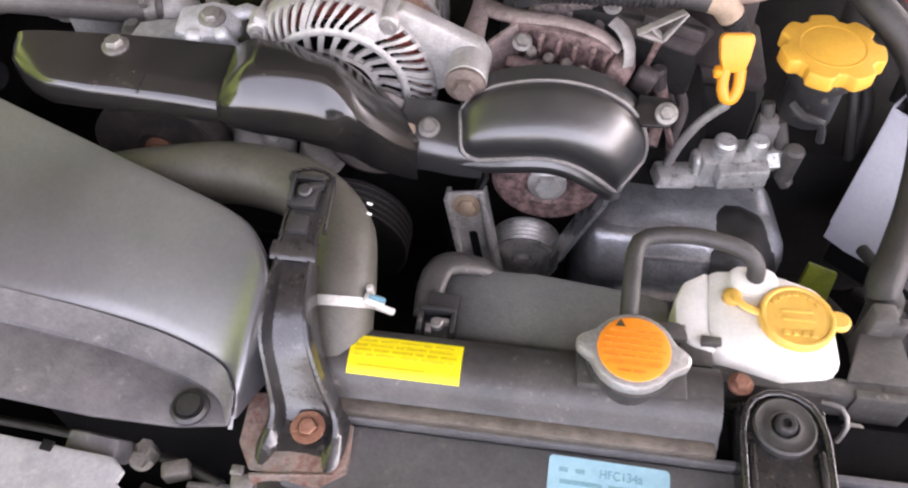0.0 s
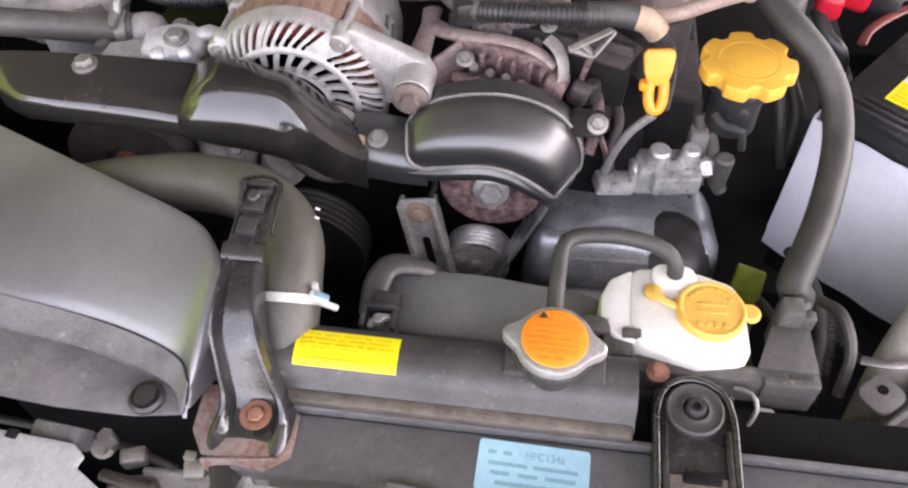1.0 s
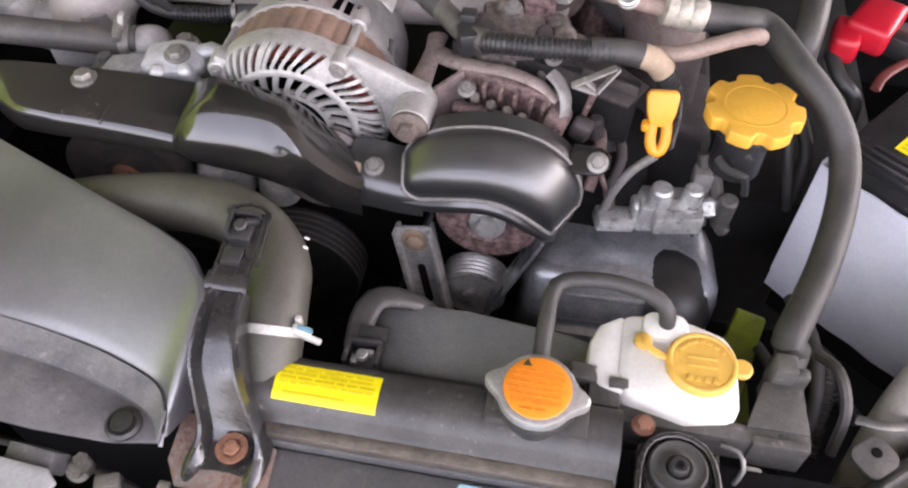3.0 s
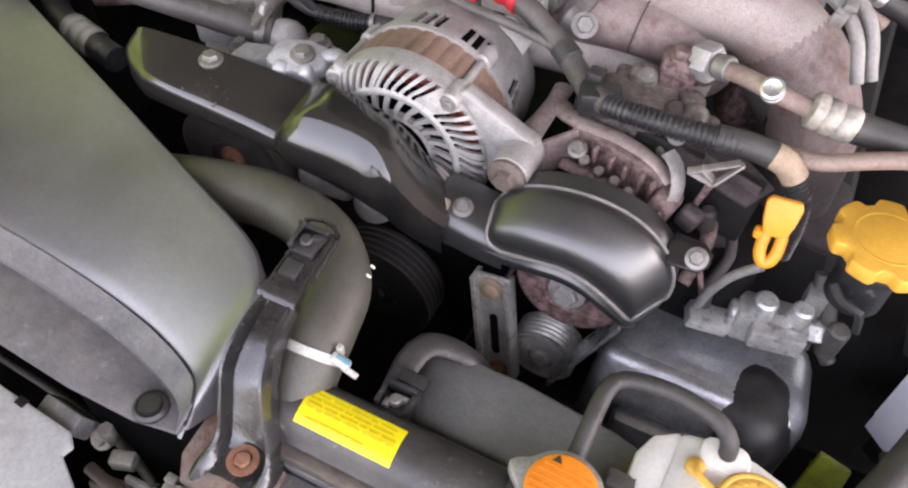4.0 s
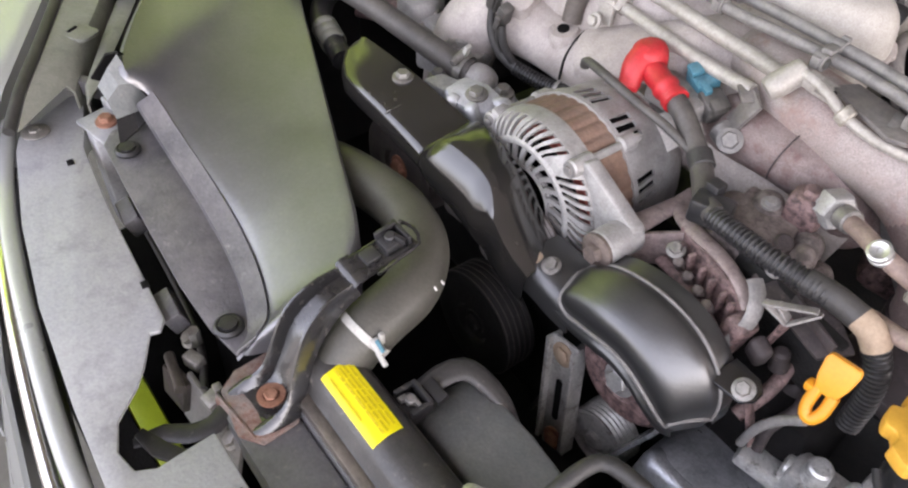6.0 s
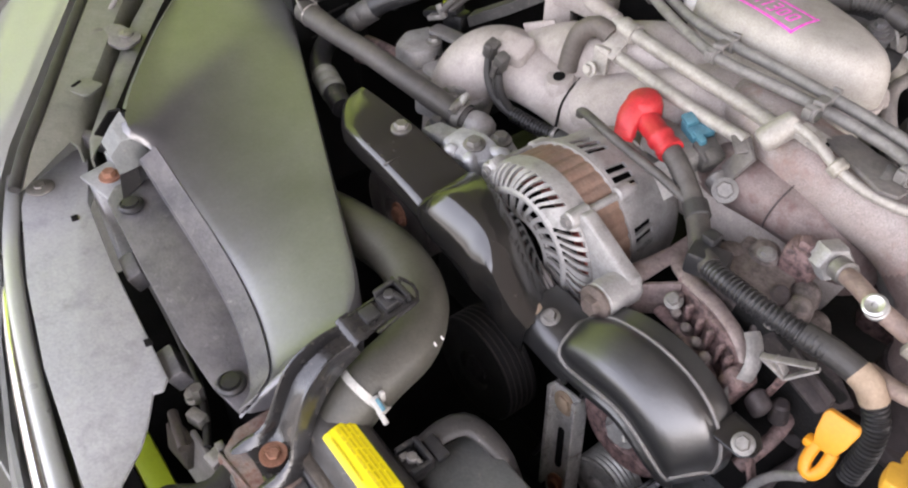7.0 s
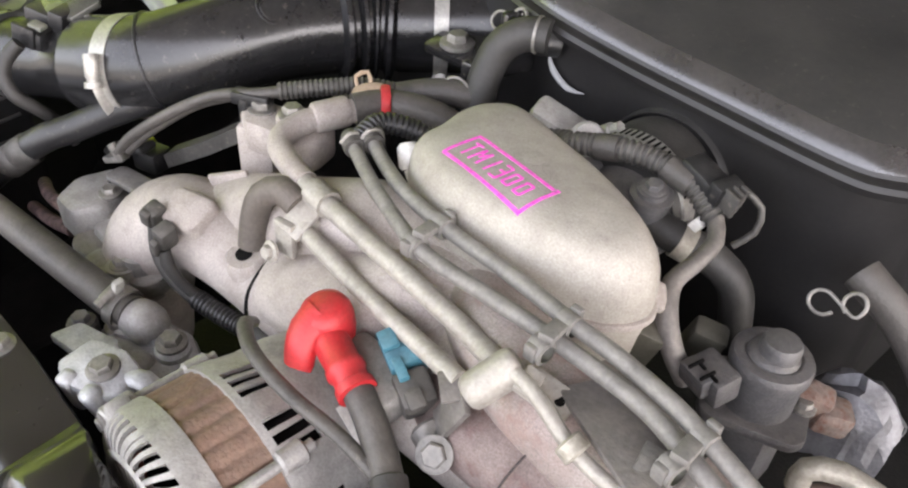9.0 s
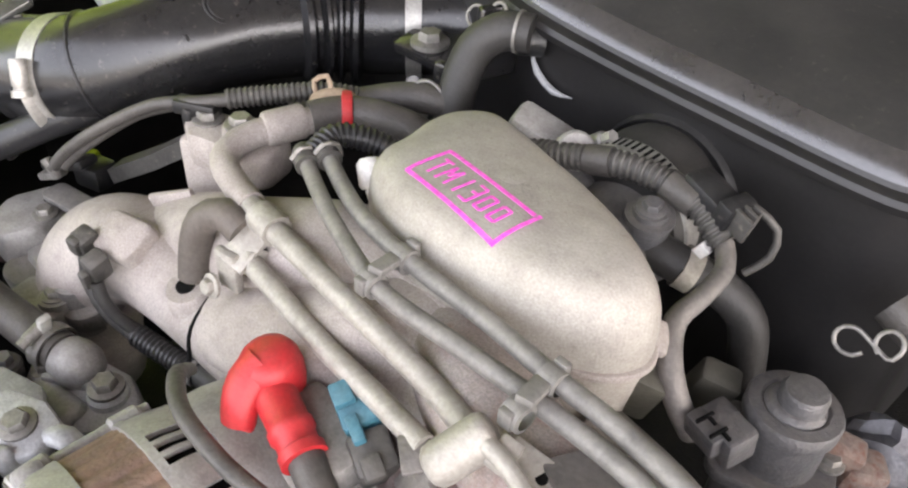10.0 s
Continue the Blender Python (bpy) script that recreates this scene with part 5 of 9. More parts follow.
tens = thing("belt_tensioner", (-0.035, 0.42, -0.07), "slotted steel belt tensioner bracket", "belt tensioner")
m = plane_matrix((-0.036, 0.414, -0.066), (1, 0, 0.17), (-0.16, 0.12, 1))
part("face", plate([(-0.016, -0.030), (-0.013, -0.066), (0.000, -0.080), (0.013, -0.072), (0.014, -0.020), (0.015, 0.060), (-0.015, 0.060)], 0.003, 0.0008, m), plate_steel, tens)
part("slot", plate(rounded(-0.0035, -0.028, 0.0035, 0.018, 0.0034), 0.002, 0, m @ pose(0, 0, 0.0012)), dark_cavity, tens)
for s in (-1, 1):
    part("flank", plate([(-0.002, -0.058), (0.002, -0.058), (0.002, 0.058), (-0.002, 0.058)], 0.016, 0.0006, m @ pose(s * 0.0145, 0, 0.006)), plate_steel, tens)
part("bolt", bolt_bm(m @ V((0.0, 0.046, 0.0005)), m.to_3x3() @ V((0, 0, 1)), r=0.008, h=0.004), tape, tens, "yellow passivated bolt")
part("lower_bolt", bolt_bm(m @ V((0.002, -0.050, 0.0005)), m.to_3x3() @ V((0, 0, 1)), r=0.008, h=0.006), rust_bolt, tens)


def pulley(at, r, width, label, metal=None):
    p = V(at)
    ob = thing("pulley", at, label, "pulley", "pulleys behind the belt cover")
    prof_ = [(r * 0.35, 0.004), (r * 0.4, 0.0), (r * 0.75, 0.003), (r * 0.92, 0.0), (r, 0.001)]
    n = 5
    for i in range(n):
        h = 0.002 + (width - 0.004) * i / n
        prof_ += [(r, h), (r * 0.94, h + (width - 0.004) / n * 0.5)]
    prof_ += [(r, width - 0.002), (r, width)]
    part("wheel", lathe(prof_, p, p + V((0, 1, 0)), 40), metal or dark_steel, ob)
    part("hub_bolt", bolt_bm(p + V((0, 0.004, 0)), (0, -1, 0), r=0.009, h=0.006), metal or rust_bolt, ob)
    return ob


pulley((-0.294, 0.420, 0.008), 0.052, 0.028, "dark steel pump pulley with a rusty hub bolt")
# wheel colour holds the shade behind the hose; ridge rings paler as lit
ribbed = pulley((-0.150, 0.408, -0.078), 0.054, 0.032, "near-black pulley with its lit ridges in a paler steel", shaded_metal)
for k in range(5):
    part("lit_ridge", lathe([(0.0540, 0.0), (0.0550, 0.0006), (0.0540, 0.0012)], (-0.150, 0.4095 + 0.0062 * k, -0.078), (-0.150, 1.0, -0.078), 48, caps=False), dark_steel, ribbed)
pulley((0.004, 0.424, -0.095), 0.030, 0.026, "worn grooved idler pulley", plate_steel)
pulley((-0.115, 0.415, 0.045), 0.034, 0.024, "dark grooved alternator pulley")
belt = thing("drive_belt", (0.03, 0.42, -0.05), "smooth-backed black drive belt, sky sheen put into a grey colour", "drive belt")
part("right_run", sheet([[(0.0640, y, 0.0100), (0.0400, y, -0.0520), (0.0200, y, -0.1040)] for y in (0.4060, 0.4190, 0.4320)], 0.003), belt_sheen, belt)
part("left_run", sheet([[(-0.0300, y, 0.0100), (-0.0520, y, -0.0600), (-0.0740, y, -0.1400)] for y in (0.4230, 0.4340, 0.4450)], 0.003), rubber, belt)
ex = thing("rear_belt", (-0.18, 0.42, 0.02), "black ribbed drive belt of the pump", "drive belt")
for k in range(5):
    part("belt_rib", box((-0.19, 0.424 + 0.005 * k, 0.052), (0.16, 0.0035, 0.003), 0.0008, (0, 3, 0)), rubber, ex)

low_case = thing("front_casting", (-0.2134, 0.4494, 0.0000), "grey cast bracket below the belt cover", "casting")
part("body", merged(box((-0.2154, 0.4520, 0.0000), (0.050, 0.030, 0.034), 0.008, (18, 10, 12), 3), box((-0.2343, 0.4599, 0.0050), (0.026, 0.022, 0.026), 0.006, (0, 25, -10), 3)), alu_old, low_case)
part("boss", rod((-0.1704, 0.4540, -0.0150), (-0.1634, 0.4430, 0.0120), 0.020, 0.018, 22, 0.003), alu_old, low_case)
part("bolt", bolt_bm((-0.1997, 0.4387, 0.0200), (0, -0.7, 0.7), r=0.0065, h=0.006), zinc, low_case)

# alternator, turned about an axis along the car
alt = thing("alternator", (-0.118, 0.50, 0.095), "aluminium alternator with slotted housings and brown stator", "alternator")
AX, AZ, AR = -0.143, 0.067, 0.0715


def ring(prof_, y0, seg=56):
    """Turned parts of the alternator: (radius, way along y)."""
    return lathe(prof_, (AX, y0, AZ), (AX, y0 + 1, AZ), seg, caps=False)


def arc(a, r, y):
    return (AX + r * math.cos(a), y, AZ + r * math.sin(a))


def slotted(profile, skews, seg, open_cell, thick):
    """A turned shell round the alternator's axis with slots left out of it. profile: (radius, y); skews: degrees at each row."""
    bm = bmesh.new()
    rows = [[bm.verts.new(arc(radians(360 * i / seg + sk), r, y)) for i in range(seg)] for (r, y), sk in zip(profile, skews)]
    for k, (a, b) in enumerate(zip(rows, rows[1:])):
        for i in range(seg):
            if not open_cell(k, 360 * (i + 0.5) / seg):
                j = (i + 1) % seg
                bm.faces.new((a[i], a[j], b[j], b[i]))
    bmesh.ops.delete(bm, geom=[v for v in bm.verts if not v.link_faces], context="VERTS")
    bmesh.ops.recalc_face_normals(bm, faces=bm.faces)
    bmesh.ops.solidify(bm, geom=bm.faces[:], thickness=thick)
    return bm


PADS = 53.0


def front_open(k, a):
    q = (a - PADS + 45) % 90 - 45
    if 3 <= k <= 9:
        return abs(q) > 8.5 and ((q + 90) % 7.0) < 4.2 and abs(q) < 44
    if 14 <= k <= 16:
        return (a % 15.0) < 9.0
    return False


prof_f = [(AR + 0.001, 0.4740), (AR + 0.0012, 0.4660), (AR + 0.0010, 0.4615), (AR + 0.0002, 0.4580), (AR - 0.0012, 0.4550), (AR - 0.0032, 0.4525), (AR - 0.0060, 0.4505), (AR - 0.0090, 0.4492), (AR - 0.0120, 0.4484), (AR - 0.0148, 0.4479),
          (AR - 0.0168, 0.4474), (AR - 0.0180, 0.4460), (AR - 0.0205, 0.4458), (AR - 0.0225, 0.4464), (AR - 0.0240, 0.4485), (AR - 0.0300, 0.4482), (AR - 0.0360, 0.4480), (AR - 0.0400, 0.4480), (AR - 0.0430, 0.4470), (AR - 0.0435, 0.4540)]
skew_f = [0, 0, 0, 0, 1.2, 2.6, 4.2, 6.0, 8.0, 10.0, 10.5, 10.5, 10.5, 10.5, 10.5, 14, 18, 18, 18, 18]
part("front_housing", slotted(prof_f, skew_f, 360, front_open, 0.0032), alu, alt, smooth=50)


def rear_open(k, a):
    for c in (97, 64, 20, -26, 140, 182, 225, 268):
        d = (a - c + 180) % 360 - 180
        if abs(d) < 11.0:
            return 2 <= k <= 5 and (d + 11.0) % 7.4 < 4.7
    return False


prof_r = [(AR - 0.004, 0.5036), (AR + 0.0016, 0.5036), (AR + 0.0020, 0.5080), (AR + 0.0012, 0.5150), (AR - 0.0004, 0.5205), (AR - 0.0016, 0.5265), (AR - 0.0028, 0.5330), (AR - 0.0034, 0.5520), (AR - 0.0060, 0.5660), (AR - 0.0140, 0.5770), (AR - 0.045, 0.5805), (0.008, 0.5805)]
part("rear_housing", slotted(prof_r, [0] * len(prof_r), 300, rear_open, 0.0030), alu, alt, smooth=50)
part("winding", ring([(0.062, 0.001), (0.0655, 0.006), (0.0655, 0.012), (0.048, 0.012), (0.048, 0.006), (0.052, 0.002)], 0.461), winding, alt, "red lacquered copper windings")
part("rotor", ring([(0.046, 0.006), (0.046, 0.09), (0.005, 0.09), (0.005, 0.004)], 0.458), dark_cavity, alt)
flute = lambda a: 0.0014 * abs(math.sin(18 * a)) ** 6
part("stator", rings_mesh([[arc(a, r - (flute(a) if out_ else 0), y) for a in (2 * math.pi * i / 288 for i in range(288))] for r, y, out_ in ((AR - 0.006, 0.4735, 0), (AR - 0.0002, 0.4735, 1), (AR - 0.0002, 0.5035, 1), (AR - 0.006, 0.5035, 0))], caps=False), copper_brown, alt, "brown rusty stator laminations")
for i in range(4):
    a = radians(53 + 90 * i)
    part("through_bolt", merged(rod(arc(a, AR + 0.001, 0.453), arc(a, AR + 0.001, 0.525), 0.0034, seg=12)), alu, alt)
    part("bolt_boss", rod(arc(a, AR - 0.0015, 0.4525), arc(a, AR + 0.0005, 0.4735), 0.0075, seg=16, bevel=0.0015), alu, alt)
    part("rear_boss", rod(arc(a, AR - 0.001, 0.5035), arc(a, AR - 0.001, 0.520), 0.0075, seg=16, bevel=0.0015), alu, alt)
    part("bolt_head", bolt_bm(arc(a, AR - 0.0025, 0.4518), (0, -1, 0), r=0.0046, h=0.003), grey_pipe, alt)
part("rear_core", ring([(AR - 0.010, 0), (AR - 0.010, 0.03), (0.01, 0.03)], 0.512), dark_cavity, alt)
part("rear_cap", merged(rod((-0.137, 0.556, 0.105), (-0.137, 0.580, 0.105), 0.030, 0.027, 28, 0.003), box((-0.10, 0.568, 0.145), (0.052, 0.030, 0.020), 0.004)), alu_old, alt)
part("label", sheet([[arc(a, AR + 0.0022, y) for y in (0.546, 0.556, 0.566)] for a in (radians(60), radians(48), radians(36))], 0.0004), white_label, alt, "small white printed label")
part("lug", merged(rod((-0.0455, 0.436, 0.091), (-0.0455, 0.470, 0.091), 0.0150, seg=24, bevel=0.002), plate([(AX + AR * math.cos(radians(q)), AZ + AR * math.sin(radians(q))) for q in (-5, 10, 25, 40, 56)] + [(-0.092, 0.132), (-0.036, 0.104), (-0.031, 0.091), (-0.036, 0.080), (-0.048, 0.072)], 0.014, 0.003, plane_matrix((0, 0.4590, 0), (1, 0, 0), (0, 0, 1)))), alu, alt)
part("lug_bolt", merged(bolt_bm((-0.0455, 0.434, 0.0915), (0, -1, 0), r=0.0085, h=0.008), lathe([(0.0145, 0), (0.0145, 0.003), (0.012, 0.0045)], (-0.0455, 0.436, 0.0915), (-0.0455, 0.0, 0.0915), 24)), brown_bolt, alt, "dark pivot bolt")
part("lug_arm", box((-0.196, 0.462, 0.112), (0.014, 0.016, 0.018), 0.004, (0, 20, 0)), alu, alt)

# bracket and pump behind the right-hand cover
arm = thing("pump_bracket", (0.02, 0.49, 0.06), "red-stained aluminium pump bracket with ribs", "pump bracket")
part("arm_bar", tube([(-0.052, 0.460, 0.088), (-0.049, 0.476, 0.092), (-0.046, 0.500, 0.095), (-0.045, 0.524, 0.095), (-0.046, 0.546, 0.092)], [0.013, 0.0105, 0.0080, 0.0070, 0.0085], 14, flat=0.5), pale_pink_alu, arm, "pale bracket arm")
part("web", sheet(spline_rows([[(-0.052, 0.462, 0.090), (-0.048, 0.464, 0.078), (-0.044, 0.466, 0.064)], [(-0.030, 0.484, 0.097), (-0.028, 0.484, 0.084), (-0.026, 0.484, 0.068)], [(-0.016, 0.494, 0.103), (-0.014, 0.493, 0.090), (-0.012, 0.492, 0.072)]], 3), 0.003), pale_pink_alu, arm)
part("beam", tube([(-0.042, 0.522, 0.094), (-0.026, 0.508, 0.099), (-0.008, 0.498, 0.104), (0.020, 0.490, 0.108), (0.044, 0.482, 0.106), (0.060, 0.474, 0.099)], [0.0085, 0.0085, 0.0078, 0.0064, 0.0058, 0.0050], 12, flat=0.55), pale_pink_alu, arm, "pale ribbed beam")
part("low_beam", tube([(-0.020, 0.480, 0.078), (0.010, 0.474, 0.080), (0.036, 0.466, 0.078), (0.056, 0.460, 0.070)], [0.006, 0.0055, 0.005, 0.005], 10, flat=0.6), pink_alu, arm)
part("casting", merged(box((0.018, 0.488, 0.082), (0.080, 0.010, 0.044), 0.003, (0, 2, -16)), box((0.058, 0.470, 0.074), (0.018, 0.020, 0.044), 0.005, (0, 16, -16))), pink_alu, arm)
for k, (dx, tall) in enumerate(((-0.010, 0.026), (0.003, 0.028), (0.016, 0.028), (0.028, 0.028), (0.040, 0.026), (0.050, 0.024))):
    part("rib", box((dx, 0.4835 - 0.28 * dx, 0.089), (0.0034, 0.006, tall), 0.0010, (10, 10 - 4 * (k % 2), -16)), pink_alu, arm)
for k, p in enumerate(((-0.003, 0.4745, 0.094), (0.010, 0.4705, 0.092), (0.023, 0.467, 0.091), (0.035, 0.463, 0.089))):
    part("lobe", rod(V(p) - V((0, -0.008, 0.012)), p, 0.0046, 0.0040, 14, 0.0012), pump_alu, arm)
part("bolt", bolt_bm((-0.010, 0.480, 0.096), (0, -0.5, 1), r=0.0050), zinc, arm)
part("strap", tube([(0.052, 0.482, 0.118), (0.060, 0.477, 0.114), (0.066, 0.470, 0.104), (0.066, 0.464, 0.090), (0.060, 0.458, 0.072)], [0.006, 0.006, 0.0058, 0.0052, 0.0045], 12, flat=0.3), grey_pipe, arm, "bent steel strap")
for a, b in (((0.070, 0.470, 0.120), (0.098, 0.480, 0.131)), ((0.070, 0.470, 0.120), (0.087, 0.474, 0.112)), ((0.087, 0.474, 0.112), (0.100, 0.482, 0.128)), ((0.078, 0.473, 0.123), (0.086, 0.476, 0.114))):
    c = (V(a) + V(b)) / 2
    d = V(b) - V(a)
    m = plane_matrix(c, d, (0, 1, 0.1))
    part("guide_edge", plate(rounded(-d.length / 2 - 0.001, -0.003, d.length / 2 + 0.001, 0.003, 0.001, 2), 0.0018, 0.0004, m), alu_old, arm)
part("guide_leg", tube([(0.086, 0.477, 0.110), (0.083, 0.478, 0.095), (0.079, 0.480, 0.078)], [0.005, 0.004, 0.004], 10, flat=0.6), pink_alu, arm)
part("guide_foot", box((0.080, 0.470, 0.078), (0.016, 0.012, 0.022), 0.004, (12, 16, -16), 3), dark_brown_casting, arm)
part("guide_boss", rod((0.092, 0.484, 0.06), (0.090, 0.482, 0.080), 0.007, 0.006, 16, 0.002), dark_brown_casting, arm)
# dark backing box, stands in for the shaded gaps between castings
part("wall", box((0.045, 0.508, 0.080), (0.15, 0.012, 0.060), 0.004, (0, 4, -8)), shaded_metal, arm)

pump = thing("power_steering_pump", (0.03, 0.54, 0.08), "dusty cast aluminium pump with bolted pipe union", "pump")
part("body", merged(rod((0.020, 0.505, 0.085), (0.020, 0.565, 0.085), 0.034, seg=28, bevel=0.004), box((0.018, 0.535, 0.112), (0.048, 0.050, 0.022), 0.004, (0, 6, 12)), box((0.055, 0.52, 0.085), (0.04, 0.03, 0.04), 0.005, (0, 0, 20))), pump_alu, pump)
for k, p in enumerate(((0.000, 0.522, 0.122), (0.028, 0.516, 0.120), (0.048, 0.516, 0.108))):
    part("lobe", rod(V(p) - V((0, 0, 0.02)), p, 0.0095, 0.008, 16, 0.002), pump_alu, pump)
for k, (p, r_, tip) in enumerate((((-0.006, 0.530, 0.118), 0.013, 0.009), ((0.012, 0.545, 0.126), 0.012, 0.007), ((0.058, 0.528, 0.118), 0.010, 0.008), ((0.066, 0.540, 0.100), 0.013, 0.006), ((0.020, 0.512, 0.106), 0.009, 0.006), ((0.050, 0.548, 0.112), 0.012, 0.009))):
    q = V(p)
    part("casting_lump", lathe([(0.0, tip), (r_ * 0.55, tip * 0.85), (r_ * 0.9, tip * 0.35), (r_, -0.004), (r_ * 1.02, -0.02)], q, q + V((0.15 * (k % 3 - 1), -0.25, 1)), 18, caps=False), pump_alu, pump)
for p, up in (((-0.002, 0.514, 0.124), (-0.2, -0.5, 1)), ((0.052, 0.508, 0.112), (0.2, -0.6, 1)), ((0.016, 0.540, 0.131), (0, -0.2, 1))):
    part("flange_bolt", bolt_bm(p, up, r=0.0048, h=0.004), grey_pipe, pump)
part("shelf", plate([(-0.032, -0.014), (0.030, -0.018), (0.040, 0.004), (0.010, 0.016), (-0.028, 0.012)], 0.004, 0.001, pose(0.086, 0.500, 0.106, 18, 6, -8)), dark_brown_casting, pump, "dark brown bracket plate")
part("shelf_rib", box((0.096, 0.492, 0.108), (0.044, 0.003, 0.009), 0.001, (0, 4, -18)), dark_brown_casting, pump)
part("rust_plug", rod((0.040, 0.528, 0.11), (0.044, 0.522, 0.125), 0.008, 0.007, 18, 0.002), dark_brown_casting, pump)
part("union", merged(box((0.034, 0.557, 0.128), (0.026, 0.022, 0.030), 0.004, (0, 0, 10)), bolt_bm((0.035, 0.556, 0.143), (0, 0, 1), r=0.0075, h=0.007)), pink_alu, pump)
nut = lathe([(0.0135, 0), (0.0145, 0.002), (0.0145, 0.014), (0.013, 0.016)], (0.045, 0.562, 0.141), (0.075, 0.546, 0.149), 6)
part("hex_nut", merged(nut, box((0.048, 0.562, 0.139), (0.024, 0.018, 0.012), 0.003, (0, 0, -25))), alu, pump)

low_parts = thing("pump_casting", (0.0975, 0.5314, 0.0000), "dirty brown pump casting with clipped pipes below the cover", "pump casting")
part("body", merged(box((0.1015, 0.5257, 0.0050), (0.060, 0.036, 0.040), 0.010, (10, 20, -20), 3), rod((0.1196, 0.5121, 0.0000), (0.0966, 0.5086, 0.0350), 0.016, 0.012, 18, 0.003)), dark_brown_casting, low_parts)
part("strap", tube([(0.0962, 0.4431, 0.0660), (0.1036, 0.4459, 0.0450), (0.1088, 0.4517, 0.0200)], 0.0065, 10, flat=0.35), pink_alu, low_parts, "red-stained strap")
part("pipe", tube([(0.0717, 0.5224, 0.0700), (0.0898, 0.5081, 0.0600), (0.0969, 0.4787, 0.0500), (0.0917, 0.4524, 0.0300)], 0.0055, 12), pink_alu, low_parts)
part("pipe", tube([(0.1102, 0.5088, 0.0450), (0.1159, 0.4888, 0.0350), (0.1102, 0.4715, 0.0200), (0.1121, 0.4643, 0.0000)], 0.0045, 12), dark_brown_casting, low_parts)
part("bolt", bolt_bm((0.0869, 0.5080, 0.0450), (0, -0.4, 1), r=0.0065, h=0.006), brown_bolt, low_parts)

# air conditioning line
line = thing("refrigerant_line", (0.1, 0.53, 0.15), "metal refrigerant pipe with service port and thick rubber hose", "refrigerant line")
part("pipe", tube([(0.052, 0.558, 0.142), (0.078, 0.544, 0.150), (0.102, 0.532, 0.153), (0.128, 0.531, 0.149), (0.145, 0.531, 0.145)], 0.0065, 16), tan_pipe, line)
part("pipe_collar", rod((0.060, 0.554, 0.145), (0.070, 0.549, 0.148), 0.009, seg=18, bevel=0.001), zinc, line)
part("service_port", lathe([(0.0050, -0.0064), (0.0061, 0.0000), (0.0079, 0.0016), (0.0079, 0.0048), (0.0068, 0.0056), (0.0079, 0.0072), (0.0079, 0.0104), (0.0061, 0.0112), (0.0047, 0.0104), (0.0022, 0.0100), (0.0020, 0.0080)], (0.1015, 0.530, 0.153), (0.098, 0.516, 0.172), 26), bright_alu, line, "bright service port cap")
part("ferrule", lathe([(0.0095, 0), (0.0125, 0.002), (0.0125, 0.008), (0.0110, 0.010), (0.0125, 0.012), (0.0125, 0.018), (0.0112, 0.020), (0.0125, 0.022), (0.0125, 0.030), (0.011, 0.032)], (0.126, 0.531, 0.1495), (0.158, 0.533, 0.1435), 26), ferrule_alu, line, "dull crimped aluminium ferrule")
part("rubber_hose", tube([(0.156, 0.533, 0.144), (0.182, 0.540, 0.138), (0.206, 0.546, 0.131), (0.2297, 0.5096, 0.1240), (0.2508, 0.4899, 0.1100), (0.2656, 0.4721, 0.0920), (0.2691, 0.4485, 0.0780), (0.2649, 0.4188, 0.0680), (0.2543, 0.3823, 0.0600), (0.2435, 0.3545, 0.0540), (0.2306, 0.3240, 0.0480), (0.238, 0.326, 0.036), (0.229, 0.304, 0.028)], 0.0108, 20), rubber, line, "thick black rubber hose")
part("low_pipe", tube([(0.118, 0.515, 0.120), (0.145, 0.508, 0.128), (0.172, 0.513, 0.137), (0.192, 0.519, 0.141), (0.200, 0.528, 0.134)], 0.0060, 14), tan_pipe, line, "tan stained low pressure pipe")

# ---- wiring conduit and battery cable ----
loom = thing("wiring_conduit", (0.05, 0.495, 0.13), "black corrugated wiring conduit with taped end", "wiring conduit")
part("sleeve", tube([(-0.002, 0.497, 0.129), (0.020, 0.491, 0.133), (0.050, 0.490, 0.134), (0.085, 0.494, 0.133), (0.102, 0.498, 0.131)], 0.0085, 14, ribs=0.0036, depth=0.0011), black_plastic, loom)
part("smooth_end", tube([(0.078, 0.494, 0.133), (0.100, 0.498, 0.1315), (0.117, 0.500, 0.128)], 0.0093, 14), rubber, loom)
part("tape", tube([(0.116, 0.500, 0.1285), (0.126, 0.500, 0.125), (0.134, 0.500, 0.116)], 0.0095, 14), tape, loom, "beige cloth tape")
part("lower_sleeve", tube([(0.134, 0.500, 0.116), (0.142, 0.499, 0.100), (0.146, 0.497, 0.078), (0.146, 0.494, 0.050)], 0.0088, 14, ribs=0.0036, depth=0.0011), black_plastic, loom)
part("clip", merged(box((-0.006, 0.502, 0.127), (0.030, 0.020, 0.020), 0.003, (0, 0, 20)), box((-0.014, 0.512, 0.136), (0.012, 0.012, 0.014), 0.002)), black_plastic, loom)

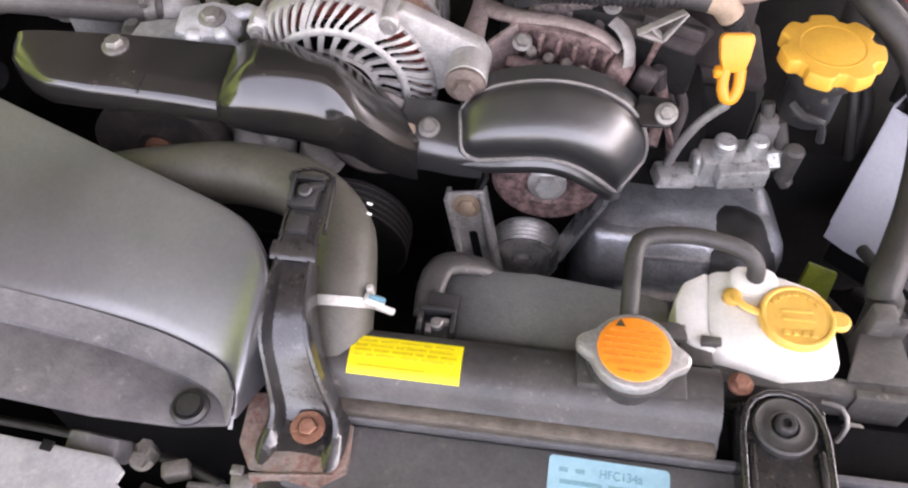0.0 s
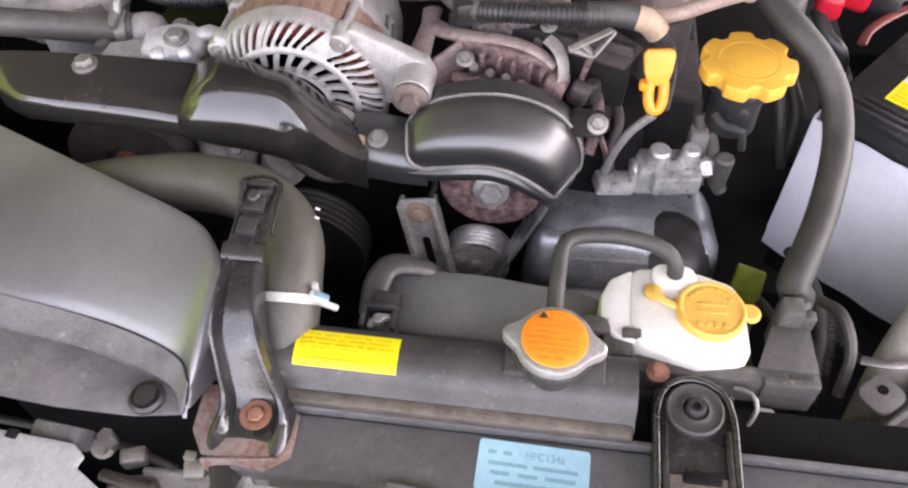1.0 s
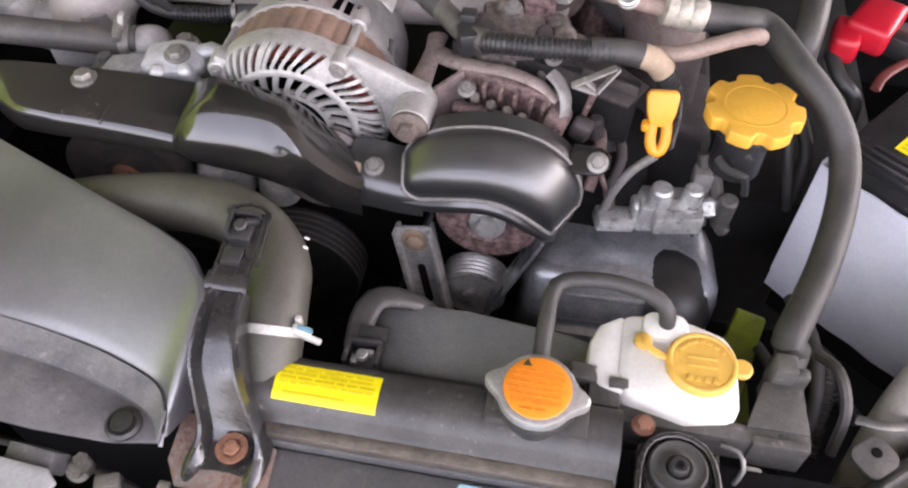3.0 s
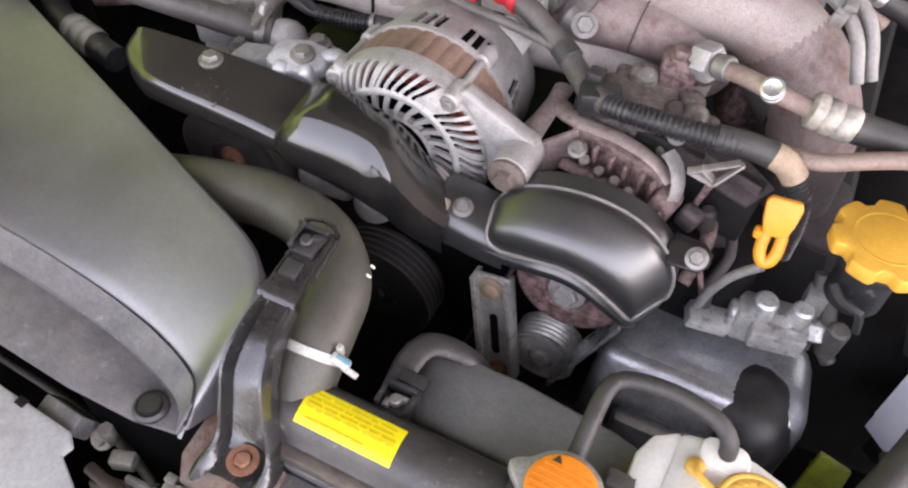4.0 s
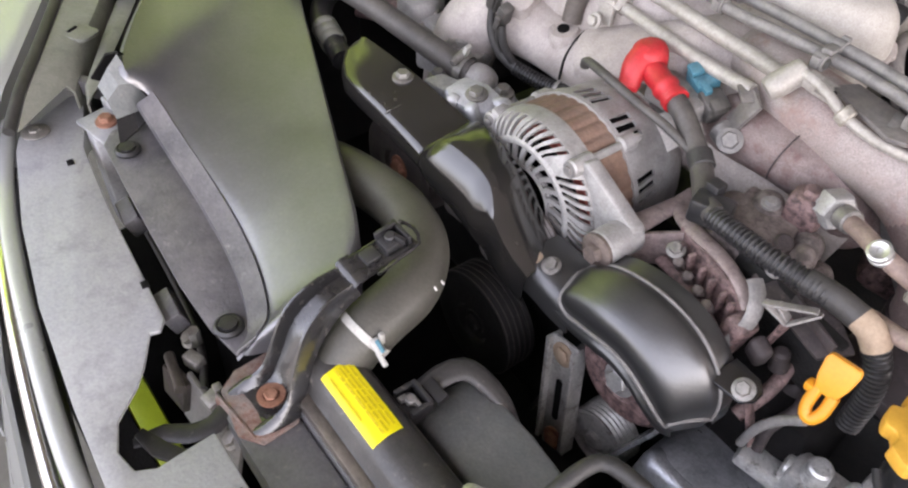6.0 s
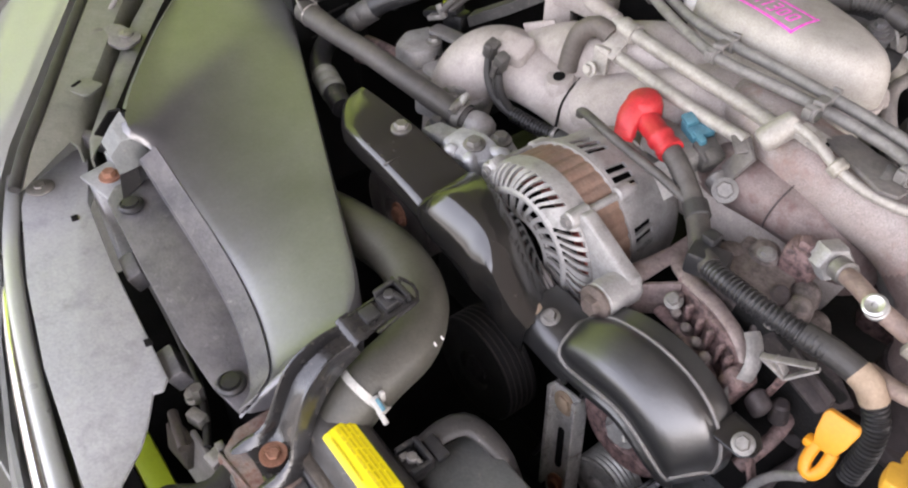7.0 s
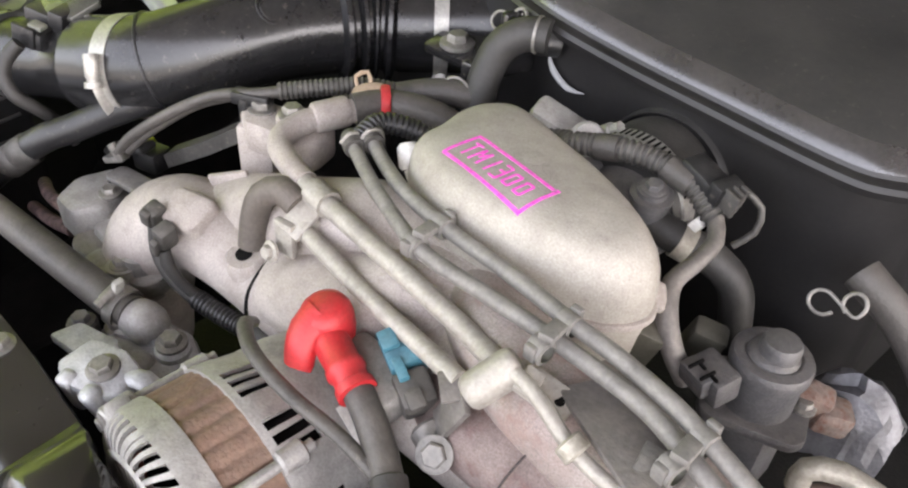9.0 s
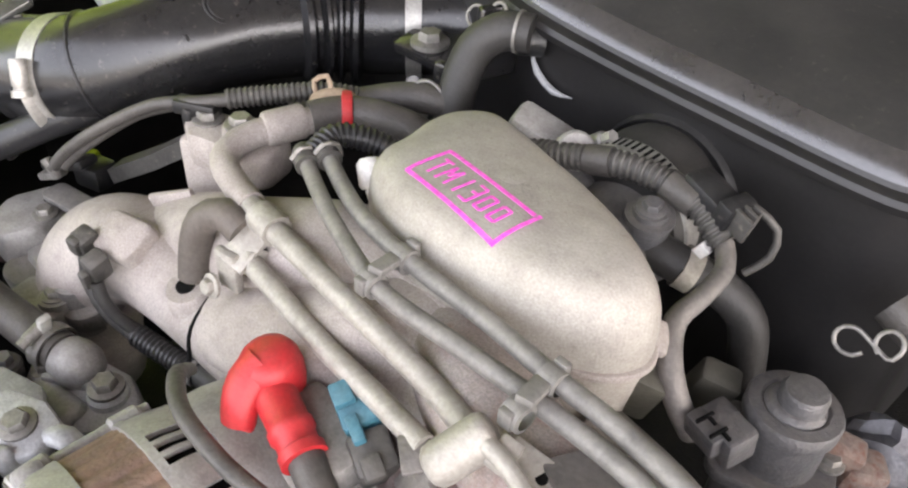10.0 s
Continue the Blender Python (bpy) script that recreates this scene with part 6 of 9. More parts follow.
cable = thing("battery_cable", (-0.1, 0.55, 0.15), "red rubber boot on a thick grey-black alternator cable", "cable")
boot = part("boot", merged(lathe([(0.0, -0.018), (0.012, -0.017), (0.0142, -0.010), (0.0152, -0.002), (0.0150, 0.004), (0.0132, 0.0085), (0.0090, 0.0108), (0.0, 0.0116)], (-0.137, 0.565, 0.166), (-0.139, 0.559, 0.19), 30, caps=False), tube([(-0.138, 0.562, 0.168), (-0.138, 0.552, 0.163), (-0.135, 0.545, 0.156), (-0.133, 0.542, 0.148)], [0.0128, 0.0112, 0.0098, 0.0092], 20, flat=0.8), box((-0.130, 0.543, 0.148), (0.010, 0.006, 0.008), 0.002, (20, 0, 30))), red_rubber, cable, "red rubber terminal boot")
part("sleeve", lathe([(0.0095, 0), (0.0105, 0.004), (0.0100, 0.018), (0.0112, 0.020), (0.0112, 0.024), (0.0098, 0.026), (0.0098, 0.032), (0.0112, 0.033), (0.0112, 0.038)], (-0.127, 0.559, 0.160), (-0.092, 0.550, 0.154), 22), red_rubber, cable, "red rubber sleeve")
part("cable", tube([(-0.098, 0.552, 0.155), (-0.082, 0.548, 0.150), (-0.064, 0.542, 0.141), (-0.046, 0.533, 0.134), (-0.030, 0.520, 0.130), (-0.015, 0.506, 0.128), (0.002, 0.496, 0.130)], 0.0088, 16), grey_hose, cable)
part("second_cable", tube([(-0.186, 0.545, 0.138), (-0.174, 0.534, 0.152), (-0.146, 0.522, 0.160), (-0.112, 0.522, 0.155), (-0.080, 0.530, 0.144), (-0.052, 0.533, 0.135)], 0.0046, 14, flat=0.8), carrier_plastic, cable)
part("joint", merged(rod((-0.05, 0.536, 0.136), (-0.038, 0.528, 0.132), 0.010, seg=16, bevel=0.001)), rubber, cable)
plug = thing("sensor_plug", (-0.08, 0.58, 0.15), "blue wiring plug on a grey sensor body", "wiring plug")
part("plug", merged(box((-0.094, 0.584, 0.156), (0.022, 0.020, 0.020), 0.002, (15, 10, -20)), box((-0.100, 0.578, 0.168), (0.012, 0.010, 0.005), 0.001, (15, 10, -20)), box((-0.084, 0.574, 0.158), (0.014, 0.006, 0.014), 0.001, (15, 10, -20))), blue_plug, plug, "blue plug")
part("body", merged(box((-0.074, 0.575, 0.150), (0.022, 0.020, 0.018), 0.003, (10, 15, -20)), box((-0.066, 0.568, 0.156), (0.012, 0.010, 0.008), 0.002, (10, 15, -20))), carrier_plastic, plug, "dusty black plug body")
part("sensor", merged(rod((-0.060, 0.570, 0.140), (-0.040, 0.566, 0.134), 0.010, seg=16, bevel=0.002), bolt_bm((-0.042, 0.560, 0.142), (0.3, -0.6, 0.6), r=0.007)), grey_pipe, plug)
part("steel_tab", merged(box((-0.046, 0.574, 0.160), (0.018, 0.004, 0.032), 0.001, (-22, 12, -35)), box((-0.050, 0.578, 0.174), (0.018, 0.014, 0.003), 0.001, (10, 12, -35))), bracket_grey, plug)

# ---- oil filler, dipstick ----
oil = thing("oil_filler", (0.198, 0.471, 0.08), "yellow plastic oil filler cap on its black neck", "oil filler cap")
pts = []
for i in range(96):
    a = 2 * math.pi * i / 96
    s = math.cos(7 * a + 0.9) + 0.45
    pts.append(((0.0316 + 0.0028 * max(-1, min(1, 3.6 * s))) * math.cos(a), (0.0316 + 0.0028 * max(-1, min(1, 3.6 * s))) * math.sin(a)))
part("cap", plate(pts, 0.0115, 0.0030, Matrix.Translation((0.198, 0.471, 0.118))), yellow_plastic, oil)
part("cap_top", lathe([(0.0225, -0.001), (0.0222, 0.0003), (0.0216, 0.0005), (0.0208, 0.0002), (0.0202, 0.0001), (0.0194, 0.0004), (0.0, 0.0006)], (0.198, 0.471, 0.118), (0.198, 0.471, 1), 48, caps=False), yellow_plastic, oil)
part("neck", lathe([(0.022, 0), (0.024, -0.004), (0.024, -0.014), (0.019, -0.018), (0.019, -0.05)], (0.198, 0.473, 0.107), (0.198, 0.473, 1), 28), black_plastic, oil, "black neck")
part("clip", tube([(0.180, 0.452, 0.082), (0.188, 0.444, 0.078), (0.200, 0.441, 0.076), (0.204, 0.440, 0.060)], 0.003, 8), black_plastic, oil)
dip = thing("dipstick", (0.134, 0.455, 0.05), "orange-yellow looped dipstick handle", "dipstick")
h = plane_matrix((0.134, 0.449, 0.112), (1, 0.1, 0), (-0.08, 0.42, 0.85))
grip = plate([(-0.0070, -0.004), (0.0070, -0.004), (0.0100, 0.006), (0.0115, 0.018), (0.0095, 0.022), (-0.0095, 0.022), (-0.0115, 0.018), (-0.0100, 0.006)], 0.007, 0.0018, h)
part("handle", grip, amber_plastic, dip)
eye = [h @ V((x, y, -0.0035)) for x, y in ((0.0050, -0.002), (0.0054, -0.009), (0.0050, -0.016), (0.0028, -0.0215), (0.0, -0.0228), (-0.0028, -0.0215), (-0.0050, -0.016), (-0.0054, -0.009), (-0.0050, -0.002))]
part("loop", tube(eye, 0.0040, 12), amber_plastic, dip)
part("thumb", box(h @ V((-0.0095, -0.004, -0.004)), (0.006, 0.008, 0.007), 0.002), amber_plastic, dip)
part("tube", tube([h @ V((0, -0.026, -0.004)), (0.122, 0.440, 0.072), (0.112, 0.440, 0.050), (0.106, 0.444, 0.02)], 0.0034, 10), grey_pipe, dip)

# ---- air conditioning compressor ----
comp = thing("ac_compressor", (0.12, 0.44, -0.1), "aluminium air conditioning compressor with black end", "compressor")
part("body", merged(box((0.128, 0.455, -0.105), (0.165, 0.105, 0.135), 0.026, (-8, 4, 3), 4), box((0.125, 0.420, -0.060), (0.145, 0.030, 0.05), 0.012, (-30, 4, 3), 3)), ac_alu, comp)
part("rib", tube([(0.066, 0.4085, -0.0505), (0.100, 0.409, -0.051), (0.165, 0.412, -0.053)], 0.004, 8), ac_alu, comp)
# added black end, stands in for a black rubber hose at the compressor
part("black_end", lathe([(0.040, -0.01), (0.046, 0.004), (0.046, 0.016), (0.042, 0.030), (0.034, 0.041), (0.020, 0.048), (0.0, 0.050)], (0.160, 0.436, -0.078), (1.0, 0.470, -0.100), 40, caps=False), black_plastic, comp, "black rounded end standing in for a rubber hose")
part("front_plate", box((0.118, 0.398, -0.115), (0.085, 0.02, 0.07), 0.008, (0, 4, 2)), ac_alu, comp)
part("fitting", merged(box((0.160, 0.480, -0.010), (0.055, 0.030, 0.030), 0.005, (0, 5, 10)), rod((0.150, 0.476, -0.01), (0.152, 0.474, 0.022), 0.011, 0.009, 18, 0.002), rod((0.176, 0.482, -0.01), (0.178, 0.480, 0.020), 0.010, 0.008, 18, 0.002)), pale_fitting, comp, "bright aluminium pipe fitting")
part("fitting_block", box((0.168, 0.462, -0.004), (0.040, 0.012, 0.020), 0.003, (0, 0, 10)), pale_fitting, comp)
part("union_nut", lathe([(0.011, 0), (0.012, 0.002), (0.012, 0.012), (0.0105, 0.014)], (0.186, 0.484, -0.004), (0.206, 0.488, -0.003), 6), pale_fitting, comp)
part("pipe_stub", rod((0.130, 0.474, -0.006), (0.160, 0.479, -0.005), 0.011, seg=18, bevel=0.002), pale_fitting, comp)
part("foot", box((0.118, 0.466, -0.014), (0.034, 0.020, 0.014), 0.003, (0, 10, 15)), pale_fitting, comp)
part("switch", rod((0.205, 0.480, -0.02), (0.206, 0.478, 0.014), 0.008, seg=14, bevel=0.002), carrier_plastic, comp)
part("wire", tube([(0.190, 0.492, 0.030), (0.200, 0.486, 0.000), (0.206, 0.484, -0.022), (0.212, 0.482, -0.030)], 0.006, 10), grey_hose, comp, "dusty wire")
part("wire", tube([(0.180, 0.500, 0.040), (0.186, 0.488, 0.010), (0.190, 0.478, -0.02)], 0.005, 10), grey_hose, comp, "dusty wire")
part("connector", box((0.183, 0.492, 0.02), (0.016, 0.016, 0.022), 0.003), grey_pipe, comp)

# hoses in the gap beside the oil filler
gap = thing("heater_hose", (0.25, 0.60, 0.05), "black hoses and pipes in the gap beside the battery", "hose")
part("hose", tube([(0.2658, 0.6707, 0.1000), (0.2584, 0.6242, 0.0950), (0.2526, 0.5954, 0.0800), (0.2623, 0.6135, 0.0300)], 0.012, 16), grey_hose, gap)
part("pipe", tube([(0.2395, 0.5626, 0.0500), (0.2457, 0.5319, 0.0450), (0.2519, 0.5170, 0.0200), (0.2666, 0.5187, -0.0300)], 0.0042, 12), rubber, gap)
part("pipe", tube([(0.2675, 0.5777, 0.0200), (0.2763, 0.5549, 0.0000), (0.2748, 0.5362, -0.0400)], 0.0060, 12), rubber, gap)

# ---- battery ----
BM = plane_matrix((0.272, 0.492, 0.062), (0.777, -0.629, 0), (0.629, 0.777, 0))
battery = thing("battery", (0.292, 0.508, -0.14), "black car battery in a pale insulating sleeve", "car battery")
bm = box((0.118, 0.086, -0.100), (0.232, 0.168, 0.20), 0.004)
bmesh.ops.transform(bm, matrix=BM, verts=bm.verts)
part("case", bm, black_plastic, battery)
for nm, c, size, bev in (("lid", (0.118, 0.086, 0.004), (0.236, 0.172, 0.010), 0.003), ("lid_edge", (0.118, 0.020, 0.0092), (0.20, 0.004, 0.003), 0.001), ("lid_panel", (0.118, 0.118, 0.0095), (0.225, 0.080, 0.004), 0.0015)):
    bm = box(c, size, bev)
    bmesh.ops.transform(bm, matrix=BM, verts=bm.verts)
    part(nm, bm, black_plastic, battery)
for k in range(14):
    bm = box((0.085 + 0.010 * k, 0.006, 0.0095), (0.0055, 0.007, 0.003), 0.0006)
    bmesh.ops.transform(bm, matrix=BM, verts=bm.verts)
    part("lid_rib", bm, black_plastic, battery)
bm = sheet([[(-0.004 + 0.022 * i, -0.004 - 0.002 * (i % 2), z) for i in range(13)] for z in (-0.012, -0.06, -0.12, -0.165)], 0.002)
bmesh.ops.transform(bm, matrix=BM, verts=bm.verts)
part("sleeve", bm, battery_bag, battery, "pale grey insulating sleeve")
bm = sheet([[(-0.006, 0.0 + 0.03 * i, z) for i in range(4)] for z in (-0.012, -0.10, -0.150)], 0.002)
bmesh.ops.transform(bm, matrix=BM, verts=bm.verts)
part("sleeve_side", bm, battery_bag, battery)
bl = part("label", plate([(0.034, 0.020), (0.125, 0.020), (0.125, 0.048), (0.034, 0.048)], 0.0006, 0, BM @ pose(-0.005, 0.009, 0.0098)), yellow_label, battery, "yellow and white warning label")
part("label_head", plate([(0.034, 0.048), (0.125, 0.048), (0.125, 0.062), (0.034, 0.062)], 0.0006, 0, BM @ pose(-0.005, 0.009, 0.0098)), white_label, bl)
for k, mt in enumerate((red_rubber, blue_plug, red_rubber, yellow_label)):
    part("sign", lathe([(0.0052, 0), (0.0052, 0.0004)], BM @ V((0.037 + 0.014 * k, 0.064, 0.0098)), BM @ V((0.037 + 0.014 * k, 0.064, 1)), 20), mt, bl)
for k in range(5):
    part("print_bar", plate([(0.037, 0.023 + 0.005 * k), (0.07 + 0.01 * (k % 3), 0.023 + 0.005 * k), (0.07 + 0.01 * (k % 3), 0.025 + 0.005 * k), (0.037, 0.025 + 0.005 * k)], 0.0003, 0, BM @ pose(-0.005, 0.009, 0.0102)), ochre_ink, bl)
for a, b in (((0.008, 0.104), (0.020, 0.104)), ((0.014, 0.098), (0.014, 0.110))):
    bm = box(((a[0] + b[0]) / 2, (a[1] + b[1]) / 2, 0.0118), (max(0.0025, b[0] - a[0]), max(0.0025, b[1] - a[1]), 0.0012), 0.0004)
    bmesh.ops.transform(bm, matrix=BM, verts=bm.verts)
    part("raised_sign", bm, black_plastic, battery)
part("vent_plug", lathe([(0.013, 0), (0.013, 0.002), (0.011, 0.003), (0.010, 0.002), (0.0, 0.002)], BM @ V((0.040, 0.108, 0.0108)), BM @ V((0.040, 0.108, 1)), 28), black_plastic, battery)
part("edge_strip", tube([(0.306, 0.560, 0.074), (0.316, 0.577, 0.078), (0.346, 0.602, 0.080), (0.372, 0.612, 0.079), (0.410, 0.618, 0.078)], 0.004, 8, flat=0.6), red_cable, battery, "dull red cable across the lid")
for k in range(2):
    bm = box((0.040, 0.004 + 0.008 * k, 0.0098), (0.066, 0.003, 0.003), 0.0008)
    bmesh.ops.transform(bm, matrix=BM, verts=bm.verts)
    part("lid_bar", bm, black_plastic, battery)
term = thing("terminal_cover", (0.30, 0.61, 0.075), "red plastic battery terminal cover", "terminal cover")
part("cover", merged(box((0.309, 0.627, 0.088), (0.036, 0.052, 0.026), 0.006, (0, 0, -28), 3), box((0.286, 0.612, 0.082), (0.022, 0.040, 0.024), 0.006, (0, 0, -10), 3)), red_plastic, term)
part("black_clip", box((0.330, 0.606, 0.084), (0.024, 0.016, 0.020), 0.003, (0, 0, -28)), black_plastic, term)
part("cable", tube([(0.276, 0.600, 0.076), (0.284, 0.580, 0.066), (0.300, 0.570, 0.05), (0.30, 0.56, 0.0)], 0.006, 12), black_plastic, term)
part("clamp", merged(box((0.348, 0.632, 0.080), (0.05, 0.02, 0.014), 0.003, (0, 0, 20)), bolt_bm((0.352, 0.632, 0.088), r=0.008, h=0.008)), zinc, term, "steel terminal clamp")

washer = thing("washer_filler", (0.33, 0.35, -0.08), "grey plastic washer filler neck with a yellow cap", "washer filler")
part("neck", tube([(0.302, 0.262, -0.10), (0.314, 0.292, -0.062), (0.328, 0.322, -0.030), (0.344, 0.346, -0.006), (0.357, 0.364, 0.007)], [0.016, 0.017, 0.0175, 0.0178, 0.018], 26), neck_plastic, washer)
part("head", tube([(0.354, 0.360, 0.004), (0.358, 0.366, 0.009), (0.366, 0.380, 0.015), (0.374, 0.394, 0.020)], [0.0190, 0.0235, 0.0245, 0.0235], 26), neck_plastic, washer)
part("cap", lathe([(0.029, -0.006), (0.032, -0.003), (0.032, 0.007), (0.028, 0.010), (0.0, 0.011)], (0.377, 0.398, 0.022), (0.392, 0.431, 0.042), 32, caps=False), bright_yellow, washer, "yellow cap")
part("strap", tube([(0.290, 0.305, -0.004), (0.304, 0.300, 0.002), (0.322, 0.306, -0.004), (0.335, 0.318, -0.015)], 0.004, 8, flat=0.5), zinc, washer)
part("wire", tube([(0.268, 0.350, 0.0), (0.276, 0.330, 0.012), (0.282, 0.308, 0.0), (0.280, 0.290, -0.03)], 0.004, 8), grey_hose, washer)

for k, pts in enumerate(([(0.262, 0.420, -0.03), (0.272, 0.380, -0.02), (0.276, 0.340, -0.03), (0.270, 0.30, -0.06)], [(0.285, 0.43, -0.10), (0.292, 0.39, -0.06), (0.290, 0.35, -0.05), (0.282, 0.31, -0.08)], [(0.24, 0.45, -0.12), (0.252, 0.40, -0.08), (0.262, 0.35, -0.07), (0.262, 0.30, -0.10)], [(0.31, 0.45, -0.13), (0.306, 0.40, -0.08), (0.30, 0.36, -0.06), (0.31, 0.33, -0.05)])):
    wire = thing("loom_wire", pts[0], "black taped wiring running down beside the battery", "wiring", "wires beside the battery")
    part("sleeve", tube(pts, 0.006, 12, ribs=0.004, depth=0.001) if k % 2 else tube(pts, 0.005, 12), rubber, wire)
lamp = thing("headlamp", (0.38, 0.24, -0.04), "black headlamp housing with ribs and a bolted ear", "headlamp")
part("housing", plate([(0.250, 0.225), (0.288, 0.258), (0.345, 0.305), (0.47, 0.40), (0.62, 0.46), (0.66, 0.30), (0.46, 0.155), (0.26, 0.158)], 0.10, 0.006, Matrix.Translation((0, 0, -0.004))), glass_grey, lamp)
part("ear", plate(rounded(-0.014, -0.012, 0.014, 0.012, 0.008), 0.004, 0.001, pose(0.296, 0.276, 0.002, 0, 0, 40)), glass_grey, lamp)
part("ear_hole", lathe([(0.0035, 0), (0.0035, 0.001)], (0.297, 0.279, 0.0018), (0.297, 0.279, 1), 16), dark_cavity, lamp)
for d in (0.0, 0.014, 0.040):
    part("rib", tube([(0.262 + d, 0.226 - d, -0.003), (0.300 + d, 0.258 - d, -0.003), (0.36 + d, 0.305 - d, -0.003), (0.46 + d, 0.38 - d, -0.003)], 0.003, 8), glass_grey, lamp)


# ---- coolant outlet and hoses beside the alternator ----
outlet = thing("coolant_outlet", (-0.2630, 0.5260, 0.0350), "dusty cast coolant outlet with bolted neck", "coolant outlet")
part("body", merged(plate([(-0.046, -0.020), (-0.020, -0.030), (0.018, -0.026), (0.036, -0.012), (0.034, 0.010), (0.012, 0.022), (-0.018, 0.020), (-0.044, 0.006)], 0.040, 0.006, pose(-0.276, 0.5180, 0.0660, 6, 2, 14)), rod((-0.2635, 0.5245, 0.0300), (-0.2635, 0.5235, 0.0720), 0.0135, 0.0125, 22, 0.003), rod((-0.3060, 0.5040, 0.0300), (-0.3060, 0.5040, 0.0690), 0.0115, 0.0100, 20, 0.003), box((-0.283, 0.4985, 0.058), (0.046, 0.022, 0.024), 0.007, (20, 0, 12), 3)), cool_alu, outlet)
part("rib", box((-0.286, 0.510, 0.0690), (0.034, 0.005, 0.008), 0.002, (0, 6, 40)), cool_alu, outlet)
part("neck", lathe([(0.0118, 0.0), (0.0126, 0.002), (0.0118, 0.004), (0.0120, 0.012), (0.0145, 0.017), (0.0158, 0.024), (0.0152, 0.032), (0.0118, 0.039), (0.0060, 0.0425), (0.0, 0.0433)], (-0.3180, 0.5115, 0.0770), (-0.2790, 0.5235, 0.0720), 28, caps=False), alu, outlet, "rounded pale neck")
part("bolt", bolt_bm((-0.2635, 0.5235, 0.0735), (0, 0, 1), r=0.0076, h=0.008), zinc, outlet)
part("bolt", bolt_bm((-0.3060, 0.5040, 0.0695), (0, 0, 1), r=0.006, h=0.006), zinc, outlet)
adj = thing("adjuster_bracket", (-0.2440, 0.4740, 0.0770), "pale cast belt adjuster block with bolt and two claws", "adjuster bracket")
part("block", merged(plate([(-0.026, -0.010), (-0.012, -0.019), (0.012, -0.018), (0.024, -0.008), (0.022, 0.012), (0.004, 0.018), (-0.020, 0.014)], 0.014, 0.004, pose(-0.2420, 0.4700, 0.1060, 10, 6, 20)), box((-0.226, 0.461, 0.088), (0.011, 0.012, 0.040), 0.004, (12, -14, 20), 3), box((-0.252, 0.455, 0.088), (0.012, 0.012, 0.038), 0.004, (14, 8, 20), 3)), cool_alu, adj)
part("yoke", tube([(-0.228, 0.480, 0.100), (-0.218, 0.486, 0.102), (-0.211, 0.488, 0.094), (-0.209, 0.488, 0.074)], [0.0065, 0.007, 0.0068, 0.006], 14, flat=0.75), cool_alu, adj)
part("bolt", bolt_bm((-0.2400, 0.4710, 0.1055), (0.05, -0.15, 1), r=0.0072, h=0.0065), zinc, adj)
part("plate", plate([(-0.030, -0.010), (0.016, -0.011), (0.022, 0.006), (0.010, 0.014), (-0.022, 0.010)], 0.010, 0.003, pose(-0.284, 0.479, 0.086, 4, 4, 14)), cool_alu, adj, "blue-grey cast plate")
part("bolt", merged(bolt_bm((-0.3180, 0.4860, 0.0770), (0, 0, 1), r=0.0065, h=0.007), rod((-0.3180, 0.4860, 0.0550), (-0.3180, 0.4860, 0.0780), 0.0105, seg=18, bevel=0.002)), dark_casting_grey, adj, "dark blue-grey bolt")

heater = thing("coolant_hose", (-0.4, 0.475, 0.11), "dusty grey rubber coolant hose with spring clamp", "coolant hose")
part("hose", tube([(-0.556, 0.4735, 0.1020), (-0.525, 0.4750, 0.1020), (-0.490, 0.4775, 0.1010), (-0.430, 0.4870, 0.0980), (-0.372, 0.4995, 0.0880), (-0.322, 0.5110, 0.0790), (-0.302, 0.5160, 0.0780)], [0.0125, 0.0128, 0.0118, 0.0118, 0.0122, 0.0130, 0.0130], 20), grey_hose, heater)
clamp_band((-0.312, 0.5135, 0.0782), (0.95, 0.25, -0.1), 0.0143, 0.009, zinc, heater, (0, -0.3, 1), "dull steel clamp")
part("clamp_ear", box((-0.310, 0.513, 0.099), (0.005, 0.008, 0.016), 0.0015, (0, 20, 10)), white_tie, heater)
part("end_ring", lathe([(0.0125, 0), (0.0138, 0.0008), (0.0125, 0.0016)], (-0.540, 0.4742, 0.1021), (-0.5, 0.4768, 0.1012), 24, caps=False), zinc, heater)
part("end_clip", tube([(-0.536, 0.462, 0.113), (-0.545, 0.462, 0.121), (-0.556, 0.470, 0.121), (-0.560, 0.482, 0.115), (-0.552, 0.489, 0.106)], 0.0016, 8), zinc, heater, "bent wire clip")
line2 = thing("pressure_hose", (-0.49, 0.46, 0.06), "black rubber pressure hose with pale crimped sleeves", "hose")
way = [(-0.4300, 0.6202, 0.1602), (-0.4600, 0.5897, 0.1417), (-0.4800, 0.5662, 0.1279), (-0.5000, 0.5422, 0.1147), (-0.5300, 0.5110, 0.0829), (-0.5400, 0.4912, 0.0636), (-0.5200, 0.4710, 0.0615), (-0.4900, 0.4543, 0.0648), (-0.4600, 0.4471, 0.0611), (-0.4200, 0.4394, 0.0581)]
part("hose", tube(way, 0.0120, 18), black_plastic, line2)
